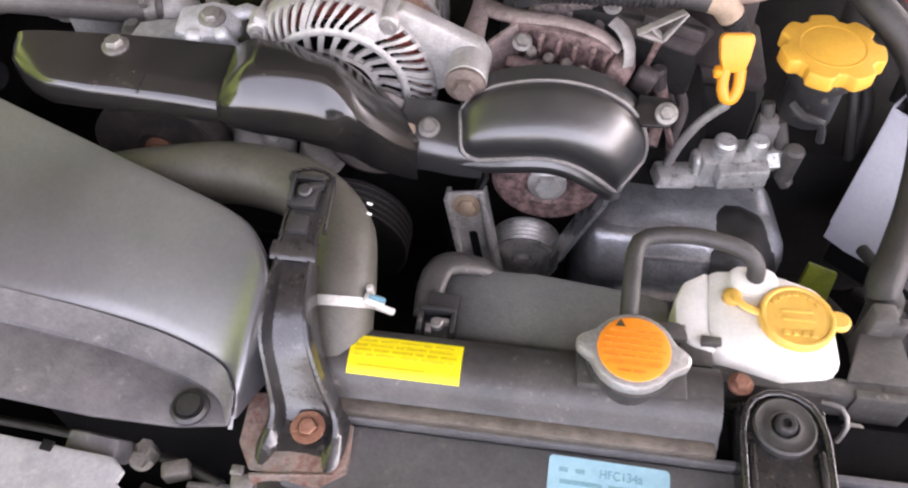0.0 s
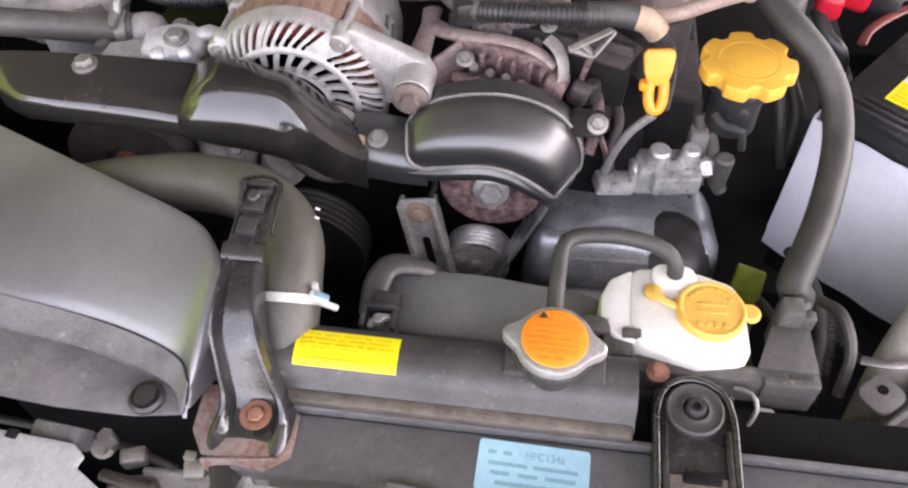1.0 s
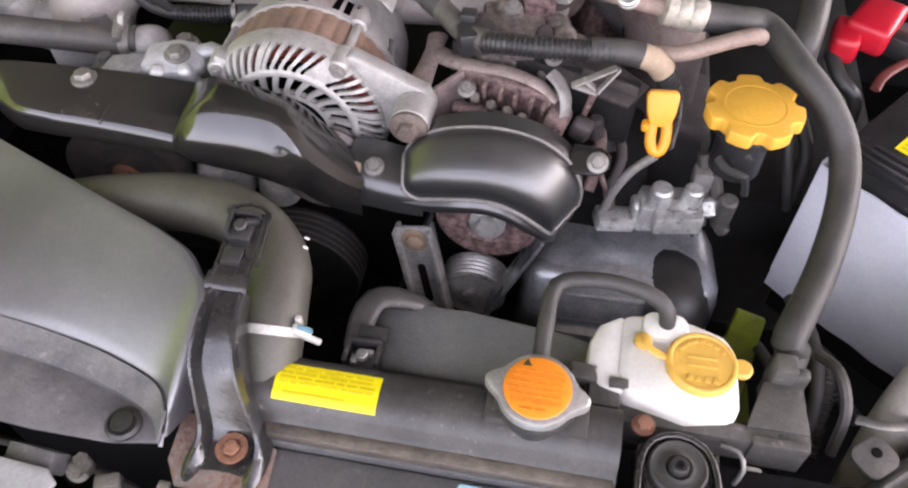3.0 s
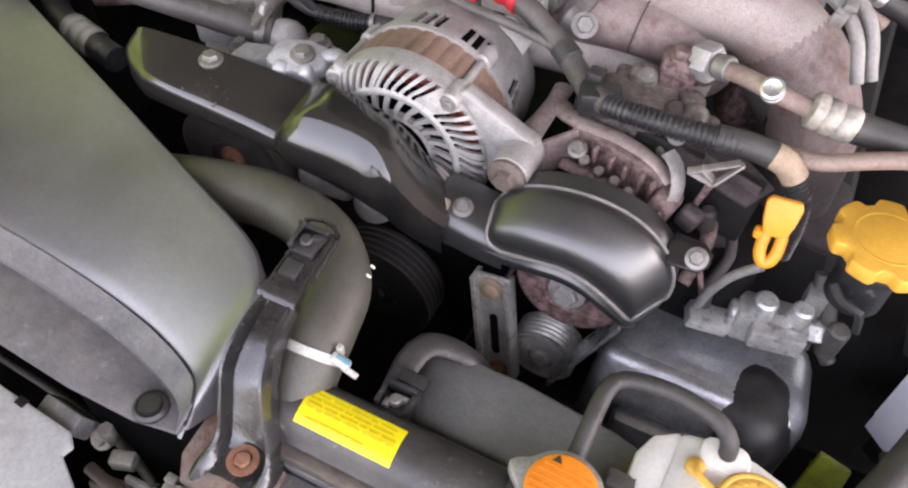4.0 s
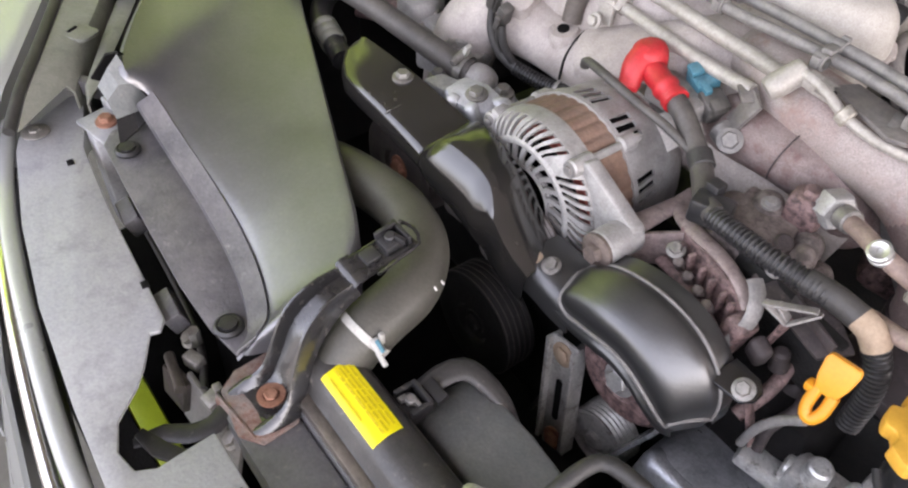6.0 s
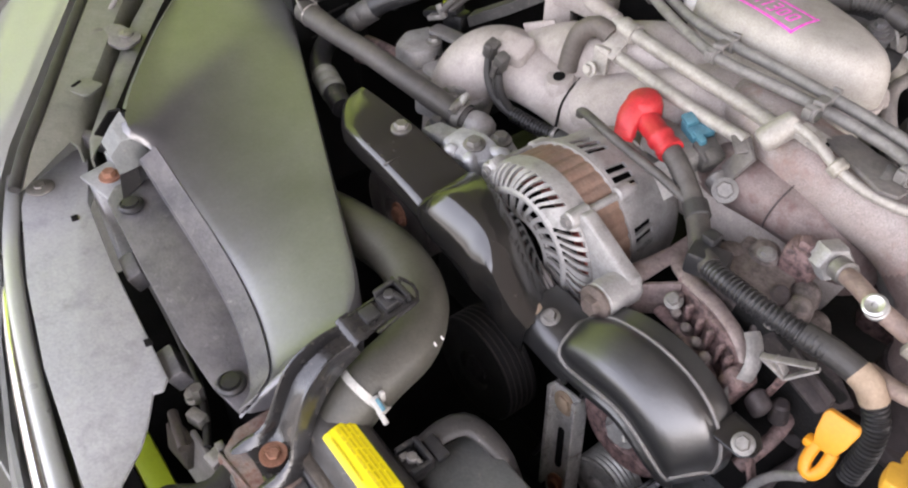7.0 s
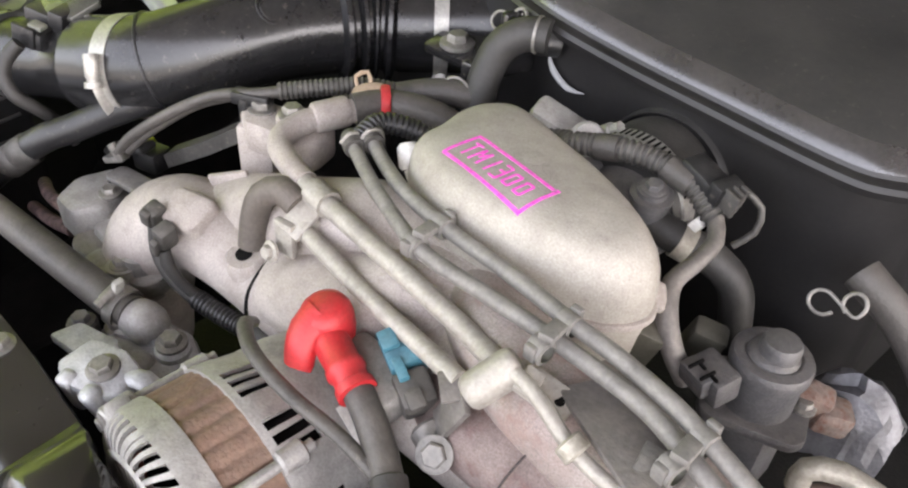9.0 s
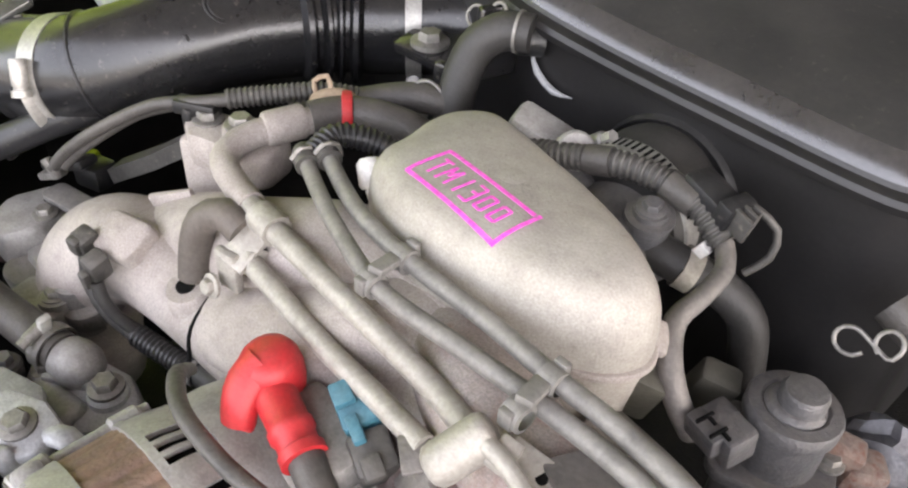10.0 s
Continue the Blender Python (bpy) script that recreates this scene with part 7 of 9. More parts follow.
part("crimp", lathe([(0.0125, 0), (0.0140, 0.002), (0.0140, 0.012), (0.0128, 0.014), (0.0140, 0.016), (0.0140, 0.030), (0.0130, 0.032)], V(way[4]).lerp(V(way[3]), 0.20), V(way[3]), 22, caps=False), carrier_plastic, line2, "pale crimped sleeve")
part("crimp", lathe([(0.0128, 0), (0.0142, 0.002), (0.0142, 0.009), (0.0130, 0.011), (0.0142, 0.013), (0.0142, 0.022), (0.0130, 0.024), (0.0142, 0.026), (0.0142, 0.034), (0.0128, 0.036)], V(way[7]).lerp(V(way[8]), 0.25), V(way[9]), 22, caps=False), rail_paint, line2, "pale crimped sleeve")

valve = thing("valve_casting", (-0.42, 0.555, 0.04), "dusty cast valve body with bolts beside a runner", "valve body")
part("body", merged(plate([(-0.453, 0.526), (-0.470, 0.552), (-0.463, 0.586), (-0.434, 0.580), (-0.417, 0.552), (-0.424, 0.527)], 0.034, 0.007, Matrix.Translation((0, 0, 0.092))), box((-0.395, 0.556, 0.058), (0.05, 0.036, 0.04), 0.006), box((-0.372, 0.530, 0.056), (0.05, 0.03, 0.03), 0.006, (0, 0, 20)), rod((-0.36, 0.535, 0.03), (-0.36, 0.535, 0.075), 0.012, seg=16)), alu, valve)
part("tab", plate(rounded(-0.022, -0.010, 0.022, 0.010, 0.006), 0.005, 0.001, pose(-0.428, 0.581, 0.098, 0, 0, 12)), grey_pipe, valve)
part("hole", rod((-0.4430, 0.5715, 0.0900), (-0.4430, 0.5715, 0.0932), 0.0038, seg=14), dark_cavity, valve)
for p in ((-0.428, 0.562, 0.092), (-0.392, 0.548, 0.078), (-0.36, 0.535, 0.075)):
    part("bolt", bolt_bm(p, r=0.0062, h=0.006), zinc, valve)
part("pipe", tube([(-0.452, 0.534, 0.074), (-0.490, 0.534, 0.068), (-0.54, 0.545, 0.05)], 0.0055, 12), pink_alu, valve)
part("pipe", tube([(-0.440, 0.530, 0.062), (-0.480, 0.526, 0.052), (-0.54, 0.53, 0.03)], 0.0055, 12), pink_alu, valve)

# ---- intake manifold ----
man = thing("intake_manifold", (-0.1, 0.65, 0.1), "dusty cast aluminium intake manifold with branching runners", "intake manifold")
base_out = [(-0.186, 0.690), (-0.191, 0.713), (-0.188, 0.7345), (-0.172, 0.749), (-0.143, 0.745), (-0.112, 0.737), (-0.081, 0.729), (-0.0525, 0.7185), (-0.0305, 0.7075), (-0.014, 0.695), (-0.007, 0.682), (-0.010, 0.668), (-0.020, 0.6565), (-0.040, 0.6465), (-0.0645, 0.6410), (-0.0965, 0.6380), (-0.126, 0.6380), (-0.151, 0.6440), (-0.173, 0.6550), (-0.184, 0.6700)]
n = len(base_out)
loop = []
for k in range(n):
    a, b, c, d = (V((*base_out[(k + j) % n], 0)) for j in (-1, 0, 1, 2))
    for i in range(4):
        t = i / 4
        loop.append(0.5 * (2 * b + (c - a) * t + (2 * a - 5 * b + 4 * c - d) * t * t + (3 * b - a - 3 * c + d) * t ** 3))
mid = V((-0.100, 0.672, 0))
rings = []
for z, s in ((0.130, 0.90), (0.182, 0.985), (0.194, 1.0), (0.205, 0.995), (0.2135, 0.980), (0.2205, 0.950), (0.2258, 0.905), (0.2295, 0.845), (0.2320, 0.76), (0.2340, 0.62), (0.2355, 0.40), (0.2360, 0.10)):
    rings.append([mid + (p - mid) * s + V((0, 0, z)) for p in loop])
plen = rings_mesh(rings)
from mathutils.bvhtree import BVHTree
tree_plen = BVHTree.FromBMesh(plen)
plenum = part("plenum", plen, plenum_alu, man, "pale dusty plenum marked in pink", smooth=60)


def on_plenum(bm, lift):
    for v in bm.verts:
        hit = tree_plen.ray_cast(V((v.co.x, v.co.y, 0.5)), V((0, 0, -1)))[0]
        v.co.z += (hit.z if hit else 0.2) + lift
    return bm


TM = pose(-0.1103, 0.6660, 0, 0, 0, -8)


def chalk(name, x0, y0, x1, y1, w):
    d = V((x1 - x0, y1 - y0, 0))
    side = V((-d.y, d.x, 0)).normalized() * w / 2
    bm = bmesh.new()
    k = max(2, int(d.length / 0.004))
    top = [[bm.verts.new(V((x0, y0, 0)) + d * i / k + side * s) for s in (-1, 1)] for i in range(k + 1)]
    for a, b in zip(top, top[1:]):
        bm.faces.new((a[0], b[0], b[1], a[1]))
    bmesh.ops.transform(bm, matrix=TM, verts=bm.verts)
    bmesh.ops.solidify(bm, geom=bm.faces[:], thickness=0.0003)
    return part(name, on_plenum(bm, 0.0006), pink_chalk, plenum, "pink chalk mark")


W2, H2 = 0.0340, 0.0132
for a in ((-W2, -H2, W2 + 0.001, -H2), (-W2 - 0.001, H2, W2 - 0.002, H2), (-W2, -H2, -W2, H2), (W2, -H2 + 0.001, W2, H2 + 0.002)):
    chalk("chalk_line", *a, 0.0023)
# strokes of the hand-written TM1300, in cells 0.0088 wide
cells = {"T": ((0, 1, 0.9, 1), (0.45, 1, 0.45, 0)), "M": ((0, 0, 0.1, 1), (0.1, 1, 0.45, 0.4), (0.45, 0.4, 0.8, 1), (0.8, 1, 0.9, 0)), "1": ((0.45, 0, 0.45, 1),),
         "3": ((0.1, 1, 0.8, 1), (0.8, 1, 0.8, 0), (0.8, 0, 0.1, 0), (0.25, 0.55, 0.8, 0.55)), "0": ((0.1, 0.1, 0.1, 0.9), (0.1, 0.9, 0.75, 0.9), (0.75, 0.9, 0.75, 0.1), (0.75, 0.1, 0.1, 0.1))}
for k, ch in enumerate("TM1300"):
    for x0, y0, x1, y1 in cells[ch]:
        ox, s = (-0.0290, -0.0192, -0.0086, -0.0010, 0.0088, 0.0186)[k], 0.0078
        chalk("chalk_stroke", ox + x0 * s, -0.0070 + y0 * 0.0140, ox + x1 * s, -0.0070 + y1 * 0.0140, 0.0016)
part("boss", on_plenum(lathe([(0.0078, -0.002), (0.0072, 0.0001), (0.004, 0.0005), (0.0, 0.0005)], (-0.106, 0.692, 0), (-0.106, 0.692, 1), 22, caps=False), 0.0), plenum_alu, plenum)
part("flange_ear", merged(box((-0.0184, 0.6965, 0.1900), (0.022, 0.018, 0.006), 0.002, (15, 18, 30)), bolt_bm(V((-0.0184, 0.6965, 0.1900)) + V((0, 0, 0.003)), (0.2, -0.2, 1), r=0.0045, h=0.004)), manifold_alu, plenum)
part("skirt", plate([tuple(mid.xy + (p - mid).xy * 1.025) for p in loop], 0.005, 0.0015, Matrix.Translation((0, 0, 0.190))), manifold_alu, plenum)

part("cross_tube", tube([(-0.388, 0.556, -0.03), (-0.382, 0.560, 0.030), (-0.370, 0.570, 0.078), (-0.340, 0.584, 0.104), (-0.285, 0.594, 0.106), (-0.20, 0.600, 0.098), (-0.10, 0.605, 0.094), (-0.01, 0.610, 0.094), (0.05, 0.618, 0.080)], [0.034, 0.036, 0.037, 0.036, 0.033, 0.031, 0.030, 0.029, 0.028], 28), manifold_alu, man)
part("seam", tube([(-0.232, 0.5640, 0.092), (-0.233, 0.5700, 0.116), (-0.234, 0.590, 0.1325), (-0.235, 0.615, 0.131)], 0.0014, 8), dark_cavity, man)
part("right_runner", tube([(-0.100, 0.655, 0.158), (-0.060, 0.625, 0.1700), (-0.020, 0.612, 0.1680), (0.030, 0.611, 0.1642), (0.075, 0.612, 0.1548), (0.113, 0.609, 0.1320), (0.133, 0.603, 0.1000), (0.138, 0.600, 0.0835), (0.139, 0.599, 0.075)], [0.028, 0.028, 0.029, 0.030, 0.031, 0.031, 0.032, 0.033, 0.033], 30), runner_alu, man, "pale runner speckled with red corrosion", smooth=60)
part("runner_end", tube([(0.085, 0.6115, 0.1500), (0.099, 0.6105, 0.1418), (0.115, 0.6085, 0.130), (0.1335, 0.603, 0.100), (0.1385, 0.600, 0.0835), (0.1395, 0.599, 0.074)], [0.0300, 0.0316, 0.0318, 0.0328, 0.0338, 0.0338], 30), brown_runner, man, "brown lower end of the runner, darker than the rest", smooth=60)
part("lower_runner", tube([(-0.090, 0.615, 0.118), (-0.050, 0.594, 0.134), (-0.015, 0.592, 0.138), (0.014, 0.597, 0.132), (0.034, 0.608, 0.116), (0.046, 0.622, 0.090)], [0.026, 0.026, 0.026, 0.0255, 0.025, 0.025], 26), brown_runner, man, "grey lower runner", smooth=60)
part("seam", tube([(-0.006 + 0.004 * math.sin(a), 0.592 - 0.0264 * math.cos(a), 0.1380 + 0.0264 * math.sin(a)) for a in (radians(-35 + 12 * k) for k in range(10))], 0.0006, 6, 0.003), dark_brown_casting, man)
part("left_runner", tube([(-0.130, 0.665, 0.165), (-0.185, 0.640, 0.160), (-0.235, 0.622, 0.146), (-0.290, 0.615, 0.125), (-0.33, 0.600, 0.10)], [0.034, 0.034, 0.032, 0.030, 0.030], 26), manifold_alu, man)
part("middle_runner", tube([(-0.10, 0.660, 0.160), (-0.130, 0.620, 0.150), (-0.175, 0.600, 0.130), (-0.22, 0.596, 0.110)], [0.034, 0.033, 0.032, 0.030], 26), manifold_alu, man)
part("web", sheet(spline_rows([[(x, 0.655, 0.165), (x, 0.620, 0.166), (x, 0.592, 0.150), (x, 0.578, 0.120)] for x in (-0.175, -0.135, -0.09, -0.05)], 4), 0.006), manifold_alu, man)
part("boss_tower", merged(rod((-0.250, 0.590, 0.095), (-0.250, 0.580, 0.132), 0.020, 0.015, 22, 0.002), box((-0.262, 0.594, 0.105), (0.030, 0.016, 0.060), 0.005, (0, -20, 20))), manifold_alu, man)
part("boss_hole", rod((-0.250, 0.5795, 0.1300), (-0.250, 0.5788, 0.1332), 0.0058, seg=16), dark_cavity, man)
part("gasket_tab", box((-0.310, 0.610, 0.140), (0.034, 0.004, 0.026), 0.001, (0, -20, 30)), manifold_alu, man)
part("tower", merged(box((-0.321, 0.644, 0.120), (0.030, 0.026, 0.116), 0.004, (0, 0, 25)), plate([(-0.338, 0.637), (-0.318, 0.628), (-0.300, 0.634), (-0.272, 0.636), (-0.262, 0.650), (-0.272, 0.676), (-0.296, 0.672), (-0.330, 0.660)], 0.026, 0.005, Matrix.Translation((0, 0, 0.186)) @ pose(0, 0, 0, 0, 0, 0)), rod((-0.288, 0.650, 0.170), (-0.288, 0.650, 0.1965), 0.012, seg=20, bevel=0.002)), manifold_alu, man)
for p in ((-0.323, 0.647, 0.186), (-0.288, 0.650, 0.1965)):
    part("bolt", bolt_bm(p, r=0.0072, h=0.007), zinc, man)
part("bump", lathe([(0.036, 0), (0.036, 0.03), (0.033, 0.045), (0.024, 0.056), (0.010, 0.062), (0.0, 0.063)], (-0.236, 0.652, 0.094), (-0.236, 0.650, 1), 28, caps=False), manifold_alu, man, "rounded runner top")
part("lower_branch", tube([(-0.02, 0.66, 0.13), (0.03, 0.655, 0.125), (0.08, 0.645, 0.11), (0.13, 0.63, 0.07)], 0.030, 24), grey_pipe, man)

# ---- fuel rails and thin pipes over the manifold ----
rail = thing("fuel_rail", (-0.1, 0.60, 0.18), "dusty metal fuel rail pair with a cross tee", "fuel rail")
part("bend", tube([(-0.264, 0.690, 0.197), (-0.274, 0.662, 0.196), (-0.277, 0.642, 0.194), (-0.268, 0.625, 0.192), (-0.245, 0.617, 0.191), (-0.222, 0.6135, 0.1905)], [0.0085, 0.0085, 0.0086, 0.0085, 0.0082, 0.0078], 18), manifold_alu, rail, "brown-dusted pipe bend")
part("upper_pipe", tube([(-0.236, 0.6155, 0.1908), (-0.204, 0.611, 0.190), (-0.132, 0.605, 0.189), (-0.064, 0.599, 0.189), (-0.030, 0.592, 0.191)], [0.0068, 0.0066, 0.0062, 0.0062, 0.0062], 18), dusty_pipe, rail)
part("lower_pipe", tube([(-0.214, 0.598, 0.172), (-0.130, 0.589, 0.171), (-0.088, 0.587, 0.171), (-0.050, 0.583, 0.174)], 0.0058, 16), dusty_pipe, rail)
part("clamp", merged(box((-0.206, 0.603, 0.183), (0.018, 0.040, 0.004), 0.0012, (32, 8, 8)), box((-0.210, 0.588, 0.166), (0.016, 0.006, 0.026), 0.002, (0, 0, 8)), rod((-0.198, 0.5985, 0.1720), (-0.216, 0.5995, 0.1725), 0.0085, seg=16), rod((-0.194, 0.6105, 0.1895), (-0.212, 0.612, 0.190), 0.0092, seg=16), bolt_bm((-0.213, 0.578, 0.158), (0, -1, 0.3), r=0.005)), dusty_pipe, rail, "dusty pipe clamp")
part("tee", lathe([(0.0070, -0.002), (0.0090, 0.000), (0.0096, 0.004), (0.0096, 0.024), (0.0086, 0.027), (0.0070, 0.028)], (-0.032, 0.5705, 0.1900), (-0.022, 0.590, 0.205), 26), dusty_pipe, rail)
part("tee_tab", merged(box((-0.002, 0.5925, 0.1975), (0.024, 0.017, 0.003), 0.001, (18, 12, 12)), box((-0.012, 0.588, 0.2015), (0.010, 0.014, 0.006), 0.001, (18, 12, 12))), dusty_pipe, rail)
part("tab_hole", rod((0.0030, 0.5935, 0.1955), (0.0028, 0.5930, 0.1984), 0.0026, seg=12), dark_cavity, rail)
part("outlet_pipe", tube([(-0.018, 0.584, 0.206), (-0.006, 0.583, 0.205), (0.008, 0.580, 0.202), (0.024, 0.578, 0.196), (0.046, 0.579, 0.191), (0.066, 0.585, 0.188), (0.080, 0.595, 0.186), (0.086, 0.608, 0.186), (0.084, 0.620, 0.188)], 0.0039, 16), dusty_pipe, rail)
part("pipe_ring", rod((0.019, 0.5785, 0.1980), (0.027, 0.5783, 0.1952), 0.0074, seg=18, bevel=0.001), ferrule_alu, rail)
part("bracket_plate", plate([(-0.0027, 0.5974), (0.0070, 0.6173), (0.0565, 0.6073), (0.0668, 0.5995), (0.0668, 0.5797), (0.0558, 0.5753)], 0.004, 0.0012, Matrix.Translation((0, 0, 0.200))), bracket_grey, rail, "flat grey bracket plate")
part("end_tab", merged(box((0.058, 0.598, 0.198), (0.026, 0.016, 0.003), 0.001, (10, 12, 15))), grey_pipe, rail)
part("hose", tube([(-0.200, 0.742, 0.170), (-0.214, 0.734, 0.190), (-0.236, 0.721, 0.198), (-0.256, 0.706, 0.199), (-0.266, 0.686, 0.198)], 0.0112, 18), grey_hose, rail, "dusty rubber fuel hose")
ringp = lathe([(0.0108, 0), (0.0140, 0.0005), (0.0145, 0.003), (0.0140, 0.0065), (0.0108, 0.007)], (-0.2535, 0.7095, 0.1988), (-0.2600, 0.7010, 0.199), 26, caps=False)
part("red_ring", ringp, red_rubber, rail, "red marking ring")
part("joint_sleeve", lathe([(0.0090, 0), (0.0104, 0.001), (0.0110, 0.004), (0.0110, 0.024), (0.0100, 0.026)], (-0.2755, 0.6580, 0.1962), (-0.2680, 0.6820, 0.1972), 24), manifold_alu, rail, "pale joint sleeve")
part("spring_clip", merged(tube([(-0.281, 0.696, 0.193), (-0.279, 0.698, 0.203), (-0.270, 0.706, 0.208), (-0.260, 0.713, 0.207), (-0.256, 0.716, 0.198)], 0.0045, 10, flat=0.4), tube([(-0.279, 0.701, 0.204), (-0.284, 0.703, 0.211), (-0.278, 0.709, 0.215), (-0.273, 0.708, 0.208)], 0.0017, 8)), tape, rail, "brown spring clip")
stub = thing("vacuum_stub", (-0.24, 0.592, 0.17), "short bent grey rubber vacuum hose", "hose")
part("hose", tube([(-0.246, 0.584, 0.140), (-0.246, 0.588, 0.160), (-0.242, 0.593, 0.178), (-0.230, 0.600, 0.186), (-0.214, 0.602, 0.182)], 0.0095, 16), stub_rubber, stub)

for k, (pts, lab_) in enumerate((([(-0.209, 0.656, 0.212), (-0.180, 0.644, 0.211), (-0.150, 0.634, 0.212), (-0.108, 0.628, 0.213), (-0.058, 0.626, 0.214), (-0.018, 0.622, 0.215), (0.018, 0.621, 0.214), (0.060, 0.615, 0.212), (0.113, 0.604, 0.201), (0.142, 0.592, 0.185), (0.158, 0.580, 0.15)], "thin dusty vacuum pipe clipped along the manifold"),
                                ([(-0.216, 0.646, 0.210), (-0.184, 0.632, 0.209), (-0.152, 0.620, 0.209), (-0.108, 0.608, 0.209), (-0.059, 0.609, 0.210), (-0.019, 0.611, 0.210), (0.029, 0.611, 0.209), (0.060, 0.605, 0.207), (0.110, 0.594, 0.196), (0.136, 0.583, 0.180), (0.150, 0.572, 0.15)], "thin dusty vacuum pipe clipped along the manifold"))):
    pipe = thing("vacuum_pipe", pts[0], lab_, "pipe", "thin pipes over the manifold")
    part("pipe", tube(pts, 0.0046, 12), vacuum_grey, pipe)
    part("hose_end", tube([V(pts[0]) + V((-0.006, 0.004, -0.001)), V(pts[0]), V(pts[1]) * 0.22 + V(pts[0]) * 0.78], 0.0070, 14), carrier_plastic, pipe, "rubber end sleeve")
    part("end_clamp", tube([V(pts[0]) + V((-0.001, -0.008, 0.002)), V(pts[0]) + V((0.001, -0.003, 0.008)), V(pts[0]) + V((0.003, 0.005, 0.006)), V(pts[0]) + V((0.003, 0.007, -0.002))], 0.0015, 8), zinc, pipe)
clip_at = thing("pipe_clip", (-0.114, 0.622, 0.205), "dusty grey plastic double pipe clip", "pipe clip", "pipe clips on the manifold")
part("bridge", box((-0.114, 0.6190, 0.2155), (0.0085, 0.022, 0.004), 0.001, (-8, 0, 10)), vacuum_grey, clip_at)
for y, z in ((0.6285, 0.2125), (0.6085, 0.2090)):
    part("saddle", lathe([(0.0046, 0), (0.0066, 0.0005), (0.0066, 0.0095), (0.0046, 0.010)], (-0.119, y, z), (-0.1, y - 0.001, z), 18, caps=False), vacuum_grey, clip_at)
part("tooth", box((-0.114, 0.6340, 0.2155), (0.007, 0.004, 0.009), 0.001), vacuum_grey, clip_at)
part("tooth", box((-0.115, 0.6030, 0.2095), (0.007, 0.004, 0.009), 0.001), vacuum_grey, clip_at)
copy_thing(clip_at, pose(-0.018, 0.6145, 0.2065))
copy_thing(clip_at, pose(0.062, 0.607, 0.203, 0, 0, -6))
copy_thing(clip_at, pose(0.125, 0.592, 0.186, 0, 15, -12))
back_hose = thing("vacuum_hose", (-0.20, 0.66, 0.2), "corrugated black vacuum hose behind the pipes", "hose")
part("hose", tube([(-0.214, 0.650, 0.212), (-0.216, 0.668, 0.216), (-0.204, 0.684, 0.212), (-0.190, 0.692, 0.205), (-0.176, 0.695, 0.195)], 0.0075, 14, ribs=0.0036, depth=0.001), black_plastic, back_hose)
part("plug", merged(lathe([(0.0060, 0), (0.0075, 0.002), (0.0075, 0.014), (0.0050, 0.017), (0.0, 0.0175)], V((-0.1868, 0.6650, 0.2080)) + V((0.006, 0.000, -0.008)), V((-0.1868, 0.6650, 0.2080)) + V((-0.006, 0.006, 0.012)), 18, caps=False), rod(V((-0.1868, 0.6650, 0.2080)) + V((0.006, 0.000, -0.008)), V((-0.1868, 0.6650, 0.2080)) + V((0.022, -0.004, -0.026)), 0.0045, seg=12)), white_label, back_hose, "white plastic plug")

# ---- air duct to the filter box ----
def worm_clamp(c, axis, r, width, screw, parent):
    """A bright band with a worm screw in a housing that follows the band."""
    c, axis, screw = V(c), V(axis).normalized(), V(screw)
    screw = (screw - axis * screw.dot(axis)).normalized()
    run = axis.cross(screw).normalized()
    band = part("hose_clamp", lathe([(r, 0), (r + 0.0010, 0), (r + 0.0010, width), (r, width)], c - axis * width / 2, c + axis, 40, caps=False), clamp_steel, parent, "bright steel hose clamp")
    p = c + screw * (r + 0.005)
    part("screw_housing", lathe([(0.0052, -0.011), (0.0058, -0.009), (0.0058, 0.006), (0.0048, 0.008), (0.0048, 0.010), (0.0068, 0.0105), (0.0068, 0.015), (0.004, 0.0155)], p, p + run, 14), clamp_steel, band)
    tail = [c + (screw * math.cos(a) + run * math.sin(a)) * (r + 0.0022 + 0.004 * max(0.0, a - 0.5)) for a in (0.25, 0.40, 0.55, 0.70, 0.85)]
    part("band_tail", tube(tail, 0.0055, 10, flat=0.15), clamp_steel, band)


duct = thing("air_duct", (-0.42, 0.70, 0.15), "black plastic air duct with bellows and steel clamps", "air duct")
dp = [(-0.508, 0.6050, 0.1605), (-0.476, 0.6170, 0.1680), (-0.450, 0.6330, 0.1765), (-0.432, 0.6555, 0.1855), (-0.416, 0.6900, 0.1945), (-0.4040, 0.7300, 0.1980), (-0.392, 0.7620, 0.1975)]
part("elbow", tube(dp, [0.041, 0.041, 0.0405, 0.040, 0.040, 0.041, 0.041], 36), duct_black, duct, smooth=60)
part("bellows", tube([(-0.393, 0.760, 0.1975), (-0.378, 0.790, 0.197), (-0.360, 0.812, 0.196)], 0.048, 32, ribs=0.014, depth=0.008), duct_black, duct)
part("outer_end", tube([(-0.362, 0.811, 0.196), (-0.325, 0.852, 0.197), (-0.28, 0.890, 0.20)], 0.041, 32), duct_black, duct)
part("inner_end", tube([(-0.625, 0.5560, 0.1400), (-0.600, 0.5680, 0.1450), (-0.545, 0.5930, 0.1525), (-0.500, 0.6080, 0.1625)], [0.035, 0.034, 0.0325, 0.036], 36), duct_black, duct)
